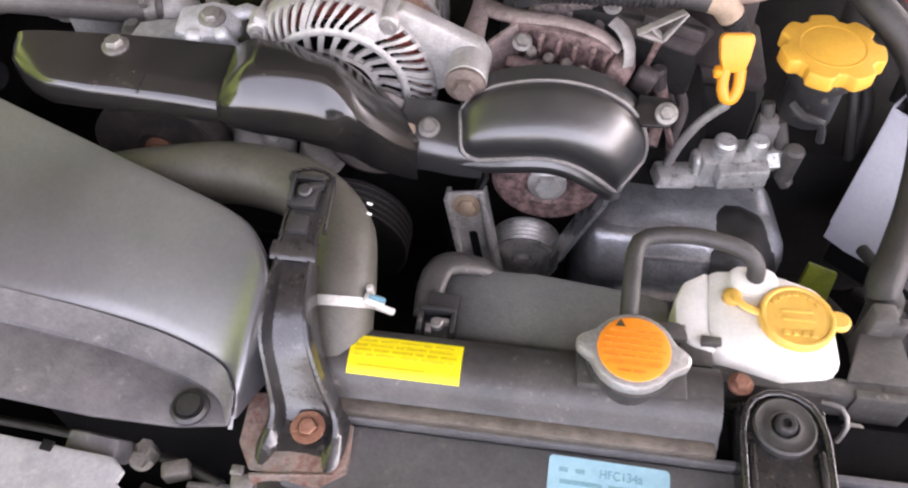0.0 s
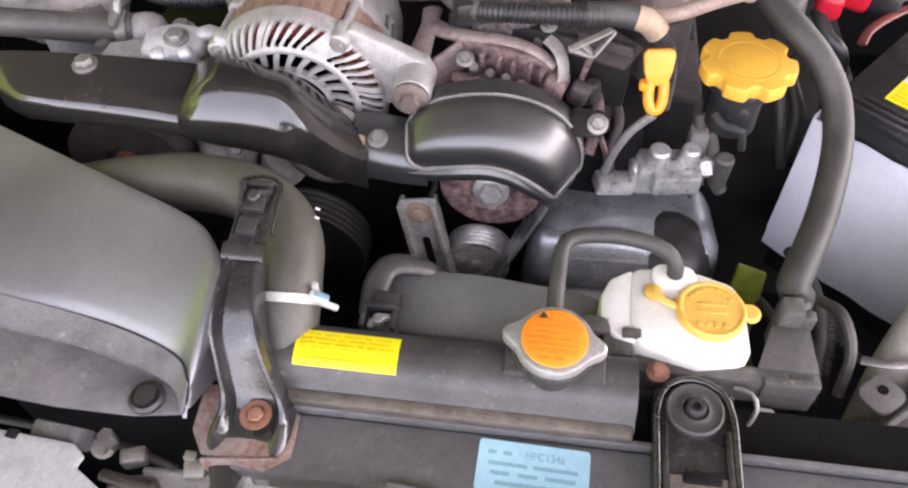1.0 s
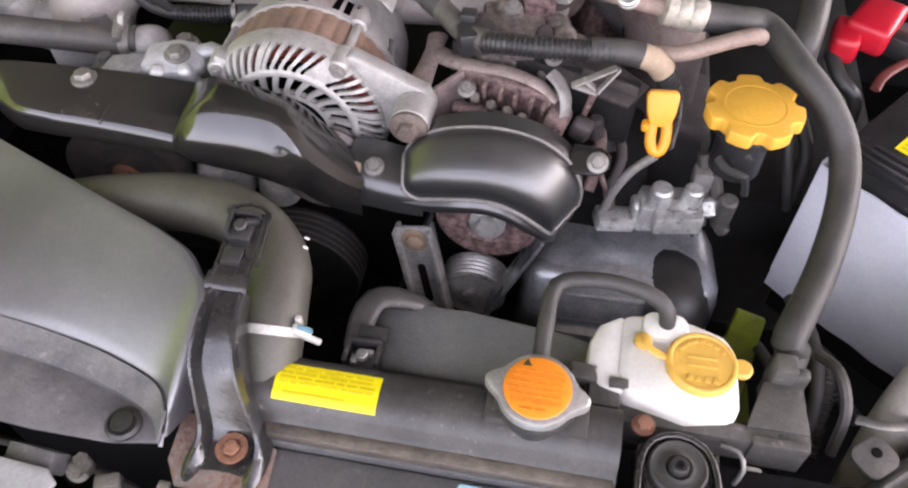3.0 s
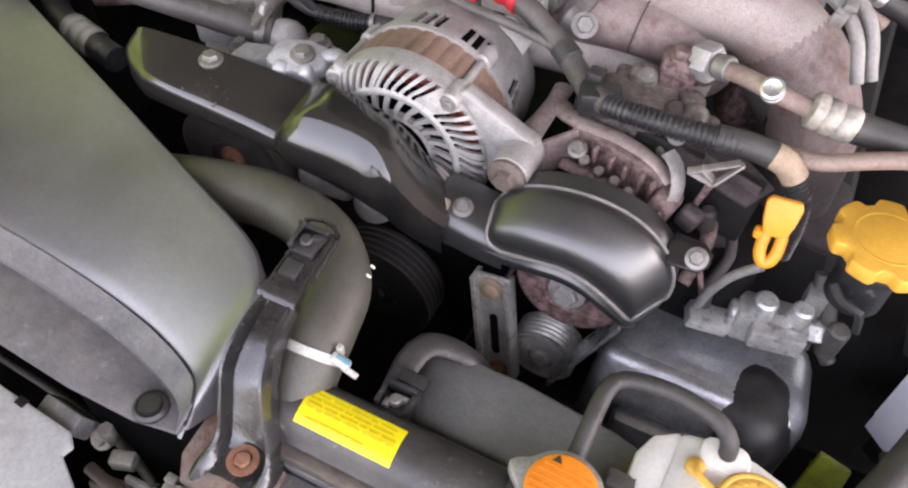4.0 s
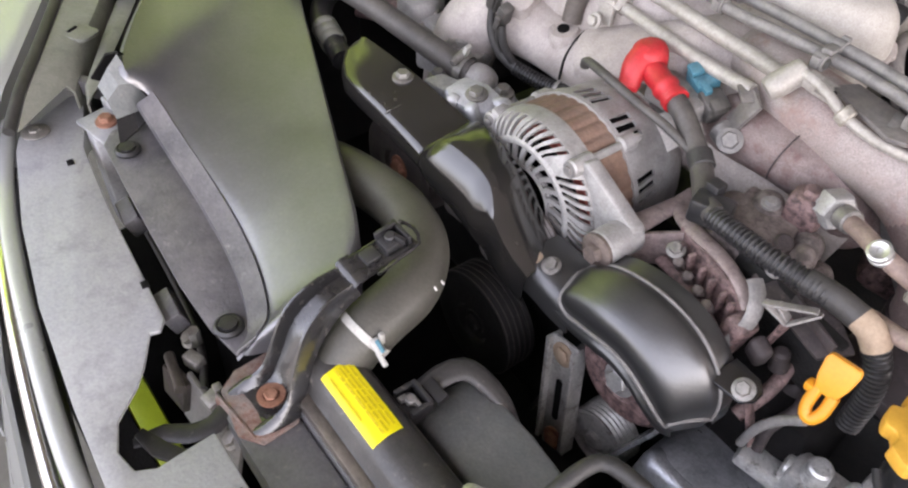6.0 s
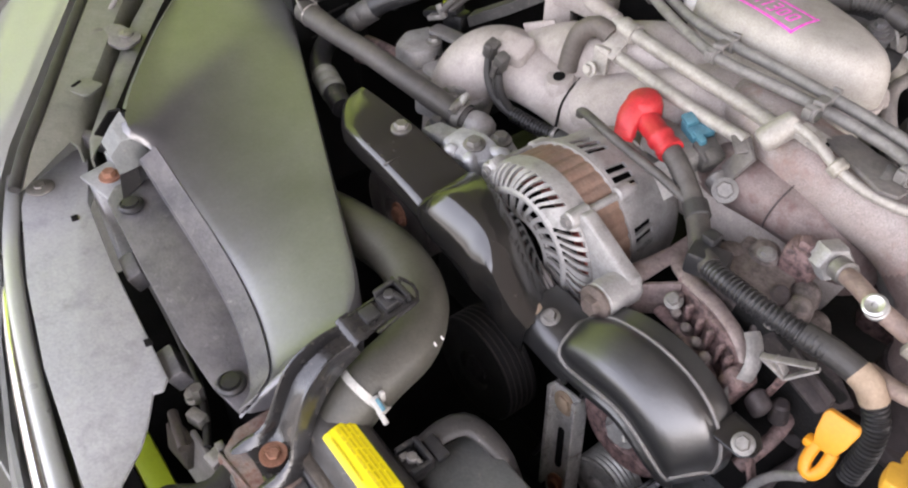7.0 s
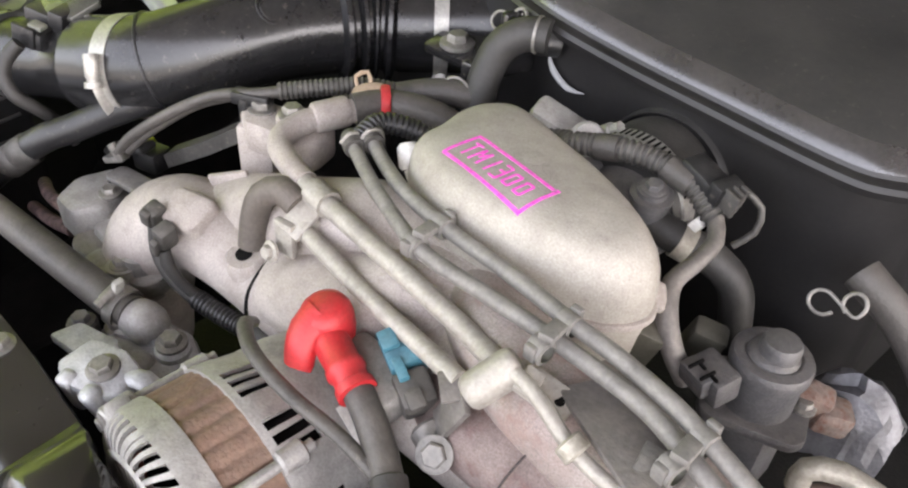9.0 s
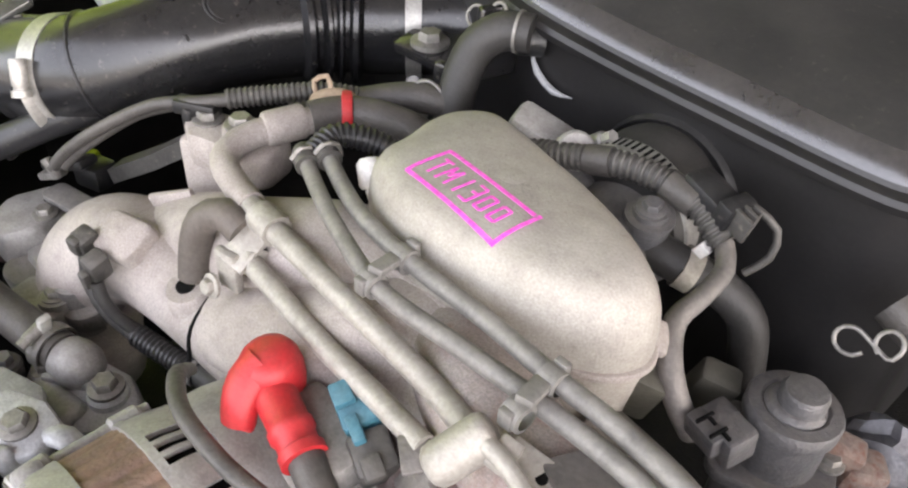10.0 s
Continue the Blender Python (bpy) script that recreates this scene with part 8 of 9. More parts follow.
part("inner_collar", lathe([(0.034, 0), (0.0375, 0.002), (0.0375, 0.010), (0.034, 0.012)], (-0.606, 0.5655, 0.1442), (-0.545, 0.5930, 0.1525), 36, caps=False), duct_plastic, duct)
worm_clamp((-0.470, 0.6205, 0.1695), (0.88, 0.44, 0.21), 0.0412, 0.015, (0.18, -0.93, 0.32), duct)
worm_clamp((-0.338, 0.839, 0.1965), (0.68, 0.72, 0.02), 0.0415, 0.012, (0.3, -0.3, -0.9), duct)
part("moulded_ring", lathe([(0.0405, 0), (0.0422, 0.001), (0.0422, 0.0022), (0.0405, 0.0032)], (-0.4510, 0.6325, 0.1762), (-0.432, 0.6555, 0.1855), 40, caps=False), black_plastic, duct)
for r_ in (0.0125, 0.0095):
    part("round_mark", tube([(-0.412 + 0.64 * h_ + 0.77 * r_ * math.sin(a), 0.702 + r_ * math.cos(a), 0.1965 + 0.77 * h_ - 0.64 * r_ * math.sin(a)) for a in (0.2 * math.pi * i for i in range(11)) for h_ in (0.0403 - 12.0 * (r_ * math.sin(a)) ** 2,)], 0.0007, 6, 0.002), black_plastic, duct)
for k in range(9):
    part("raised_bar", box((-0.419 - 0.0011 * k + 0.0345, 0.672 + 0.0055 * k, 0.191 + 0.0006 * k + 0.0212), (0.0040, 0.0022, 0.0008), 0.0003, (0, 58, 15)), black_plastic, duct)

filt = thing("air_filter_box", (-0.66, 0.62, 0.08), "black ribbed plastic air filter box with yellowish steel latches", "air filter box")
lid_line = [(-0.572, 0.467), (-0.594, 0.562), (-0.668, 0.612), (-0.720, 0.664), (-0.860, 0.690), (-0.870, 0.505)]
lower = part("lower_box", plate([(-0.578, 0.470), (-0.600, 0.566), (-0.672, 0.608), (-0.724, 0.656), (-0.852, 0.680), (-0.862, 0.510)], 0.20, 0.004, Matrix.Translation((0, 0, 0.134))), box_black, filt)
# lid colour holds the trees' reflection; the box below stays black
lid = part("lid", plate(lid_line, 0.012, 0.003, Matrix.Translation((0, 0, 0.144))), lid_tree_sheen, filt)
part("lid_top", plate([(-0.850, 0.552), (-0.583, 0.5255), (-0.592, 0.5560), (-0.652, 0.5660), (-0.672, 0.6040), (-0.730, 0.654), (-0.848, 0.674)], 0.018, 0.004, Matrix.Translation((0, 0, 0.1560))), lid_tree_sheen, lid)
part("raised_panel", plate([(-0.830, 0.575), (-0.700, 0.565), (-0.694, 0.600), (-0.728, 0.644), (-0.830, 0.660)], 0.010, 0.003, Matrix.Translation((0, 0, 0.1625))), lid_tree_sheen, lid)
part("raised_bar", plate([(-0.690, 0.540), (-0.610, 0.5325), (-0.614, 0.5440), (-0.690, 0.5520)], 0.007, 0.002, Matrix.Translation((0, 0, 0.1600))), lid_tree_sheen, lid)
part("slot", box((-0.622, 0.5625, 0.1545), (0.060, 0.0055, 0.006), 0.001, (0, 0, -4)), dark_cavity, lid)
for k in range(4):
    part("rib", box((-0.5895 - 0.0006 * k, 0.522, 0.112 - 0.021 * k), (0.0045, 0.078 - 0.006 * k, 0.0030), 0.0010, (0, 0, 12.5)), rib_plastic, lower)
for k in range(10):
    part("tooth", plate([(-0.0055, -0.0075), (0.0065, 0.0055), (-0.0055, 0.0055)], 0.010, 0, pose(-0.770 + 0.0195 * k, 0.5375 - 0.0019 * k, 0.1500, 0, 0, -5)), dark_cavity, lid)
for x, y in ((-0.640, 0.522), (-0.795, 0.537)):
    latch = part("latch", tube([(x + 0.004, y - 0.004, 0.140), (x + 0.002, y - 0.001, 0.152), (x - 0.002, y + 0.014, 0.164), (x - 0.012, y + 0.038, 0.169), (x - 0.020, y + 0.056, 0.166), (x - 0.023, y + 0.062, 0.158)], 0.0056, 12, flat=0.22), brass_steel, filt, "yellow passivated steel latch")
    part("latch_wire", tube([(x - 0.014, y - 0.003, 0.148), (x - 0.010, y + 0.006, 0.158), (x + 0.010, y + 0.004, 0.158), (x + 0.016, y - 0.006, 0.146)], 0.0016, 8), brass_steel, latch)
    part("latch_eye", rod((x - 0.032, y + 0.058, 0.160), (x - 0.010, y + 0.064, 0.160), 0.0055, seg=14), black_plastic, latch)
sensor = thing("airflow_sensor", (-0.5396, 0.6013, 0.2030), "black airflow sensor with an olive-lit flat cover and wiring plug", "sensor")
part("cover", plate([(-0.030, -0.012), (0.018, -0.020), (0.034, 0.000), (0.026, 0.018), (-0.026, 0.016)], 0.006, 0.0015, Matrix.Translation((-0.5396, 0.6013, 0.2030)) @ pose(0, 0, 0.004, 22, -8, 28)), cover_plastic, sensor)
part("body", merged(box(V((-0.5396, 0.6013, 0.2030)) + V((-0.006, -0.006, -0.014)), (0.044, 0.030, 0.022), 0.003, (0, 12, 28)), box(V((-0.5396, 0.6013, 0.2030)) + V((0.010, -0.004, -0.004)), (0.014, 0.030, 0.014), 0.002, (0, 12, 28))), black_plastic, sensor)
part("plug", merged(box((-0.5420, 0.5722, 0.1840), (0.026, 0.020, 0.016), 0.003, (0, 14, 30)), box(V((-0.5420, 0.5722, 0.1840)) + V((0.004, -0.009, 0.003)), (0.020, 0.005, 0.018), 0.001, (0, 14, 30))), black_plastic, sensor)
part("plug_catch", box(V((-0.5420, 0.5722, 0.1840)) + V((0.008, 0.002, 0.010)), (0.012, 0.010, 0.004), 0.001, (0, 14, 30)), rail_paint, sensor)
part("screw", bolt_bm(V((-0.5396, 0.6013, 0.2030)) + V((0.024, 0.006, -0.004)), (0.2, 0, 1), r=0.004, h=0.004), zinc, sensor)
part("lead", tube([(-0.5333, 0.5563, 0.1840), (-0.5371, 0.5440, 0.1720), (-0.5355, 0.5383, 0.1600), (-0.5268, 0.5394, 0.1460), (-0.5225, 0.5512, 0.1320), (-0.5208, 0.5639, 0.1160), (-0.5225, 0.5757, 0.0900)], [0.0060, 0.0062, 0.0062, 0.0058, 0.0055, 0.0055, 0.0055], 12), rubber, sensor)

vac = thing("vacuum_line", (-0.38, 0.62, 0.17), "dusty thin vacuum line arching past the duct", "hose")
part("line", tube([(-0.434, 0.578, 0.122), (-0.420, 0.587, 0.140), (-0.392, 0.605, 0.165), (-0.360, 0.628, 0.187), (-0.330, 0.646, 0.196), (-0.316, 0.660, 0.199)], 0.0043, 12), grey_hose, vac)
part("sleeve", tube([(-0.318, 0.658, 0.199), (-0.302, 0.685, 0.200), (-0.285, 0.712, 0.200), (-0.268, 0.735, 0.194)], 0.0068, 14, ribs=0.0036, depth=0.001), carrier_plastic, vac)
part("holder", merged(box((-0.332, 0.645, 0.192), (0.030, 0.012, 0.010), 0.002, (0, 0, 30)), box((-0.334, 0.640, 0.180), (0.010, 0.008, 0.026), 0.002)), black_plastic, vac)
part("second_line", tube([(-0.428, 0.584, 0.124), (-0.408, 0.598, 0.146), (-0.376, 0.622, 0.174), (-0.345, 0.642, 0.190)], 0.0036, 12), grey_hose, vac)
part("end_clip", merged(box((-0.434, 0.577, 0.122), (0.008, 0.005, 0.016), 0.001, (0, -30, 20)), box((-0.446, 0.580, 0.110), (0.022, 0.012, 0.006), 0.002, (0, -20, 20))), zinc, vac)
for at, size, mat, lab in (((-0.0854, 0.5955, 0.1400), (0.024, 0.016, 0.016), carrier_plastic, "grey injector plug beside the runner"), ((-0.0496, 0.5935, 0.1350), (0.018, 0.018, 0.022), white_tie, "pale injector plug beside the runner")):
    inj = thing("injector_plug", at, lab, "plug", "injector plugs")
    part("body", box(at, size, 0.003, (20, 10, 25)), mat, inj)
    part("catch", box(V(at) + V((0.002, -0.004, size[2] * 0.55)), (0.010, 0.006, 0.004), 0.001, (20, 10, 25)), mat, inj)
mini = thing("sensor_lead", (-0.25, 0.555, 0.08), "black corrugated sensor lead below the dome", "wiring")
part("sleeve", tube([(-0.286, 0.556, 0.080), (-0.268, 0.561, 0.077), (-0.248, 0.566, 0.076), (-0.228, 0.570, 0.078)], 0.0078, 14, ribs=0.0036, depth=0.001), black_plastic, mini)
part("tail", tube([(-0.230, 0.570, 0.078), (-0.212, 0.571, 0.080), (-0.195, 0.566, 0.078), (-0.180, 0.560, 0.070)], 0.0085, 12), rubber, mini)
part("tie", lathe([(0.0080, 0), (0.0094, 0), (0.0094, 0.004), (0.0080, 0.004)], (-0.236, 0.5685, 0.0772), (-0.228, 0.570, 0.078), 18, caps=False), zinc, mini)
alone("yellow_tag", merged(box((-0.470, 0.618, 0.098), (0.022, 0.006, 0.018), 0.002, (15, 0, 12)), box((-0.470, 0.621, 0.082), (0.006, 0.004, 0.024), 0.001)), lime_paint, "small lime plastic tag below the duct", "tag")
strip_iron = thing("steel_strip", (-0.39, 0.635, 0.13), "dusty flat steel strip below the duct", "strip")
part("strip", merged(sheet([[(-0.4400, 0.6190, 0.1010), (-0.3900, 0.6330, 0.1330), (-0.3440, 0.6440, 0.1660)], [(-0.4470, 0.6330, 0.1010), (-0.3970, 0.6470, 0.1330), (-0.3510, 0.6580, 0.1660)]], 0.003), sheet([[(-0.4400, 0.6190, 0.1010), (-0.3900, 0.6330, 0.1330), (-0.3440, 0.6440, 0.1660)], [(-0.4360, 0.6200, 0.0900), (-0.3860, 0.6340, 0.1220), (-0.3400, 0.6450, 0.1550)]], 0.003)), carrier_plastic, strip_iron)
part("strip_hole", rod((-0.357, 0.650, 0.160), (-0.3575, 0.6495, 0.1652), 0.0030, seg=12), dark_cavity, strip_iron)
part("end_block", merged(box((-0.452, 0.612, 0.094), (0.026, 0.022, 0.020), 0.003, (0, 0, 18)), box((-0.456, 0.596, 0.108), (0.050, 0.018, 0.008), 0.003, (0, -20, 18))), black_plastic, strip_iron)
back = thing("rear_hose", (-0.25, 0.76, 0.17), "brown-grey heater hoses behind the manifold", "hose")
part("hose", tube([(-0.305, 0.700, 0.178), (-0.275, 0.728, 0.190), (-0.248, 0.752, 0.198), (-0.226, 0.770, 0.196)], 0.010, 16), grey_hose, back)
part("hose", tube([(-0.30, 0.80, 0.14), (-0.24, 0.77, 0.150), (-0.17, 0.78, 0.15), (-0.10, 0.80, 0.13)], 0.013, 16), rubber, back)
part("wire_ring", tube([(-0.238 + 0.011 * math.cos(a), 0.760 + 0.004 * math.cos(a), 0.198 + 0.013 * math.sin(a)) for a in (0.25 * math.pi * i for i in range(7))], 0.0013, 8, 0.003), zinc, back)

apron = thing("wing_bracket", (-0.68, 0.735, 0.12), "pale painted strut bracket on the inner wing", "bracket")
part("arm", sheet(spline_rows([[(-0.850, 0.752, 0.118), (-0.740, 0.736, 0.136), (-0.640, 0.718, 0.134), (-0.600, 0.712, 0.110)], [(-0.852, 0.757, 0.140), (-0.742, 0.741, 0.146), (-0.630, 0.723, 0.140), (-0.592, 0.717, 0.112)], [(-0.848, 0.777, 0.142), (-0.732, 0.764, 0.146), (-0.610, 0.738, 0.140), (-0.584, 0.728, 0.110)]], 4), 0.003), silver_paint, apron)
part("rim", tube([(-0.860, 0.672, 0.150), (-0.800, 0.680, 0.150), (-0.745, 0.700, 0.142), (-0.720, 0.730, 0.130)], 0.018, 14, flat=0.35), silver_paint, apron, "pale turned rim")
part("hoop", tube([(-0.690, 0.790, 0.120), (-0.640, 0.768, 0.126), (-0.600, 0.765, 0.126), (-0.575, 0.785, 0.126), (-0.585, 0.815, 0.126), (-0.640, 0.845, 0.122)], 0.0045, 10), panel_grey, apron)
part("clip", merged(box((-0.636, 0.795, 0.142), (0.012, 0.034, 0.012), 0.002, (0, 0, 35)), bolt_bm((-0.630, 0.806, 0.148), r=0.006)), zinc, apron)

stayb = thing("duct_stay", (-0.27, 0.79, 0.18), "black steel duct stay with a large bolt", "bracket")
part("arm", merged(plate([(-0.026, -0.012), (0.020, -0.016), (0.040, 0.014), (0.034, 0.030), (0.000, 0.018), (-0.024, 0.010)], 0.009, 0.002, pose(-0.276, 0.798, 0.212, 12, 0, 10)), box((-0.247, 0.786, 0.170), (0.018, 0.010, 0.085), 0.003, (0, 0, 15)), box((-0.228, 0.812, 0.228), (0.010, 0.03, 0.05), 0.003, (0, 0, -15))), painted_black, stayb)
part("bolt", merged(bolt_bm((-0.276, 0.797, 0.212), r=0.0088, h=0.010), lathe([(0.014, 0), (0.014, 0.003), (0.012, 0.004)], (-0.276, 0.797, 0.212), (-0.276, 0.797, 1), 24)), zinc, stayb, "large zinc bolt")

# ---- air chamber ----
chamber = thing("air_chamber", (-0.1, 0.95, 0.1), "large black plastic air chamber with a rounded lip", "air chamber")
front = [(-0.300, 0.835), (-0.215, 0.812), (-0.14, 0.808), (-0.06, 0.806), (0.015, 0.806), (0.046, 0.812), (0.072, 0.835), (0.085, 0.88), (0.10, 1.16)]
zf = [0.262, 0.256, 0.250, 0.247, 0.244, 0.244, 0.246, 0.250, 0.27]
rows = []
for (x, y), z in zip(front, zf):
    inward = (V((-0.1, 1.05)) - V((x, y))).normalized()
    rows.append([(x + inward.x * d, y + inward.y * d, z + h) for d, h in ((0.020, -0.20), (0.016, -0.07), (0.012, -0.028), (0.010, -0.012), (0.001, -0.009), (-0.001, -0.004), (0.001, -0.001), (0.005, 0.0004), (0.008, 0.0005), (0.0095, 0.003), (0.012, 0.007), (0.019, 0.0140), (0.0205, 0.0152), (0.05, 0.0265), (0.12, 0.040), (0.22, 0.050))])
rows = spline_rows(rows, 5)
# shaded wall, highlighted lip and lit top are told apart by colour
part("wall", sheet([r[:10] for r in rows], 0.003), chamber_wall_shaded, chamber, smooth=35)
part("lip", sheet([r[9:13] for r in rows], 0.003), chamber_lip_lit, chamber, "bevelled lip with its highlight put into a paler colour", smooth=35)
part("top", sheet([r[12:] for r in rows], 0.003), chamber_top_lit, chamber, smooth=60)
part("outlet_rim", lathe([(0.046, 0), (0.048, -0.003), (0.050, 0.0), (0.050, 0.01)], (-0.088, 0.817, 0.178), (-0.088, 0.9, 0.178), 40, caps=False), black_plastic, chamber)
part("outlet", lathe([(0.047, 0.004), (0.0, 0.004)], (-0.088, 0.812, 0.178), (-0.088, 0.9, 0.178), 36, caps=False), dark_cavity, chamber)
part("pale_arc", tube([(-0.205, 0.8185, 0.232), (-0.196, 0.818, 0.216), (-0.180, 0.8175, 0.208), (-0.165, 0.817, 0.210)], [0.0004, 0.0024, 0.0024, 0.0004], 8), panel_grey, chamber, "pale crescent mark")
part("hose_stub", tube([(-0.195, 0.818, 0.238), (-0.205, 0.805, 0.240)], 0.0105, 16), black_plastic, chamber)
throat = thing("throttle_hose", (-0.095, 0.80, 0.18), "black rubber throttle hose with a slotted steel clamp", "hose")
part("hose", lathe([(0.040, 0), (0.042, 0.004), (0.042, 0.045), (0.040, 0.055)], (-0.088, 0.766, 0.180), (-0.090, 0.82, 0.182), 40), rubber, throat)
part("clamp", lathe([(0.0425, 0), (0.0440, 0.001), (0.0440, 0.014), (0.0425, 0.015)], (-0.0885, 0.772, 0.1803), (-0.090, 0.82, 0.182), 48, caps=False), clamp_steel, throat, "steel clamp")
part("clamp_screw", merged(rod((-0.128, 0.7795, 0.205), (-0.112, 0.7795, 0.219), 0.0055, seg=12, bevel=0.001), rod((-0.112, 0.7795, 0.219), (-0.107, 0.7795, 0.2235), 0.0042, seg=6)), clamp_steel, throat)
for k in range(18):
    a = radians(28 + 5.5 * k)
    part("clamp_slot", box((-0.0885 + 0.0441 * math.cos(a), 0.7795, 0.1803 + 0.0441 * math.sin(a)), (0.0008, 0.009, 0.0018), 0, (0, -math.degrees(a), 0)), dark_cavity, throat)
part("body", merged(rod((-0.080, 0.735, 0.172), (-0.082, 0.770, 0.176), 0.034, seg=32, bevel=0.003), box((-0.130, 0.762, 0.196), (0.050, 0.034, 0.026), 0.006, (0, 15, 20)), rod((-0.138, 0.768, 0.20), (-0.112, 0.776, 0.208), 0.010, seg=16)), dark_casting_grey, throat, "cast throttle body")
th = thing("throttle_valve", (-0.13, 0.765, 0.2), "pale cast idle valve beside the plenum", "valve")
part("body", merged(box((-0.146, 0.768, 0.210), (0.044, 0.024, 0.018), 0.005, (10, 20, 20)), rod((-0.128, 0.770, 0.205), (-0.118, 0.762, 0.216), 0.012, seg=18, bevel=0.002)), alu, th)

har = thing("wiring_harness", (-0.05, 0.765, 0.2), "dusty corrugated wiring harness with plugs", "wiring harness")
part("sleeve", tube([(-0.156, 0.756, 0.202), (-0.122, 0.756, 0.213), (-0.094, 0.762, 0.220), (-0.070, 0.767, 0.221), (-0.044, 0.768, 0.217), (-0.022, 0.764, 0.206)], 0.0078, 16, ribs=0.0040, depth=0.0013), carrier_plastic, har)
for p, q in (((-0.108, 0.7585, 0.2165), (-0.094, 0.762, 0.220)), ((-0.062, 0.7675, 0.2205), (-0.044, 0.768, 0.217))):
    part("tape_band", tube([p, q], 0.0086, 16), grey_hose, har, "dusty tape band")
part("branch", tube([(-0.022, 0.764, 0.206), (-0.013, 0.752, 0.201), (-0.012, 0.732, 0.196), (-0.014, 0.714, 0.190), (-0.006, 0.700, 0.180), (0.006, 0.694, 0.165), (0.016, 0.700, 0.145)], [0.0052, 0.0052, 0.0052, 0.0058, 0.0064, 0.0064, 0.0064], 14), bracket_grey, har, "dusty taped branch")
PL = (-0.0415, 0.7743, 0.2220)
part("plug", merged(box(PL, (0.026, 0.019, 0.014), 0.003, (0, 12, -14)), box(V(PL) + V((0.016, -0.003, -0.002)), (0.010, 0.020, 0.017), 0.002, (0, 12, -14))), black_plastic, har)
for k in range(3):
    part("plug_rib", box(V(PL) + V((0.024 - 0.001 * k, -0.010 + 0.0065 * k, -0.002)), (0.012, 0.0028, 0.014), 0.0006, (0, 12, -14)), carrier_plastic, har)
part("loop", tube([V(PL) + V(p) for p in ((0.024, 0.004, 0.002), (0.036, 0.010, -0.008), (0.038, 0.008, -0.024), (0.030, 0.002, -0.036))], 0.0022, 10), carrier_plastic, har)
part("sensor", merged(lathe([(0.0120, -0.02), (0.0120, 0.004), (0.0135, 0.0045), (0.0135, 0.008), (0.0095, 0.0085), (0.0095, 0.012)], (-0.0594, 0.7512, 0.2030), V((-0.0594, 0.7512, 0.2030)) + V((0.1, -0.15, 1)), 24), bolt_bm(V((-0.0594, 0.7512, 0.2030)) + V((0.001, -0.002, 0.012)), (0.1, -0.15, 1), r=0.0055)), dark_casting_grey, har, "round grey sensor")
pcv = thing("breather_pipe", (-0.02, 0.765, 0.17), "black breather pipe with a pale clamp", "hose")
part("hose", tube([(-0.060, 0.752, 0.190), (-0.038, 0.756, 0.186), (-0.018, 0.766, 0.178), (0.000, 0.774, 0.160), (0.010, 0.776, 0.12)], 0.0108, 18), rubber, pcv)
part("clamp", lathe([(0.0110, 0), (0.0122, 0), (0.0122, 0.009), (0.0110, 0.009)], (-0.038, 0.756, 0.186), (-0.018, 0.766, 0.178), 26, caps=False), ferrule_alu, pcv, "pale clamp")
part("clamp_ear", box((-0.030, 0.760, 0.199), (0.007, 0.006, 0.009), 0.001, (0, 30, 0)), white_label, pcv)

sol = thing("egr_valve", (0.047, 0.728, 0.12), "dusty grey solenoid valve with a wiring socket", "valve")
part("can", lathe([(0.0205, 0), (0.0205, 0.026), (0.0222, 0.027), (0.0226, 0.029), (0.0226, 0.035), (0.0216, 0.0368), (0.0160, 0.0375), (0.0145, 0.0365), (0.0135, 0.0385), (0.0110, 0.040)], (0.0475, 0.7285, 0.134), (0.0475, 0.7285, 1), 40), dark_casting_grey, sol)
part("knob", lathe([(0.0112, 0), (0.0112, 0.007), (0.0098, 0.0095), (0.004, 0.0105), (0.0, 0.0106)], (0.0490, 0.7290, 0.173), (0.0475, 0.7285, 1), 26, caps=False), dark_casting_grey, sol)
part("flange", merged(plate(rounded(-0.030, -0.026, 0.030, 0.026, 0.010), 0.008, 0.002, pose(0.0480, 0.7285, 0.136, 0, 0, 20)), box((0.048, 0.728, 0.10), (0.04, 0.04, 0.06), 0.006)), dark_casting_grey, sol)
part("socket", merged(box((0.030, 0.7005, 0.158), (0.026, 0.018, 0.020), 0.003, (10, 0, -18)), box((0.0245, 0.6920, 0.160), (0.020, 0.010, 0.014), 0.002, (10, 0, -18))), dark_casting_grey, sol, "grey wiring socket")
for k in range(2):
    part("socket_slot", merged(box((0.0215 + 0.009 * k, 0.6925 - 0.003 * k, 0.1678), (0.0018, 0.010, 0.002), 0.0004, (10, 0, -18)), box((0.0245 + 0.009 * k, 0.6935 - 0.003 * k, 0.1678), (0.006, 0.0018, 0.002), 0.0004, (10, 0, -18))), dark_cavity, sol)
for p in ((0.030, 0.712, 0.137), (0.070, 0.742, 0.137)):
    part("bolt", bolt_bm(p, r=0.005, h=0.005), zinc, sol)
foil = thing("heat_shield", (0.10, 0.77, 0.12), "crumpled silver heat shield wrap", "heat shield")
cx, cy = 0.0853, 0.7853
rows = []
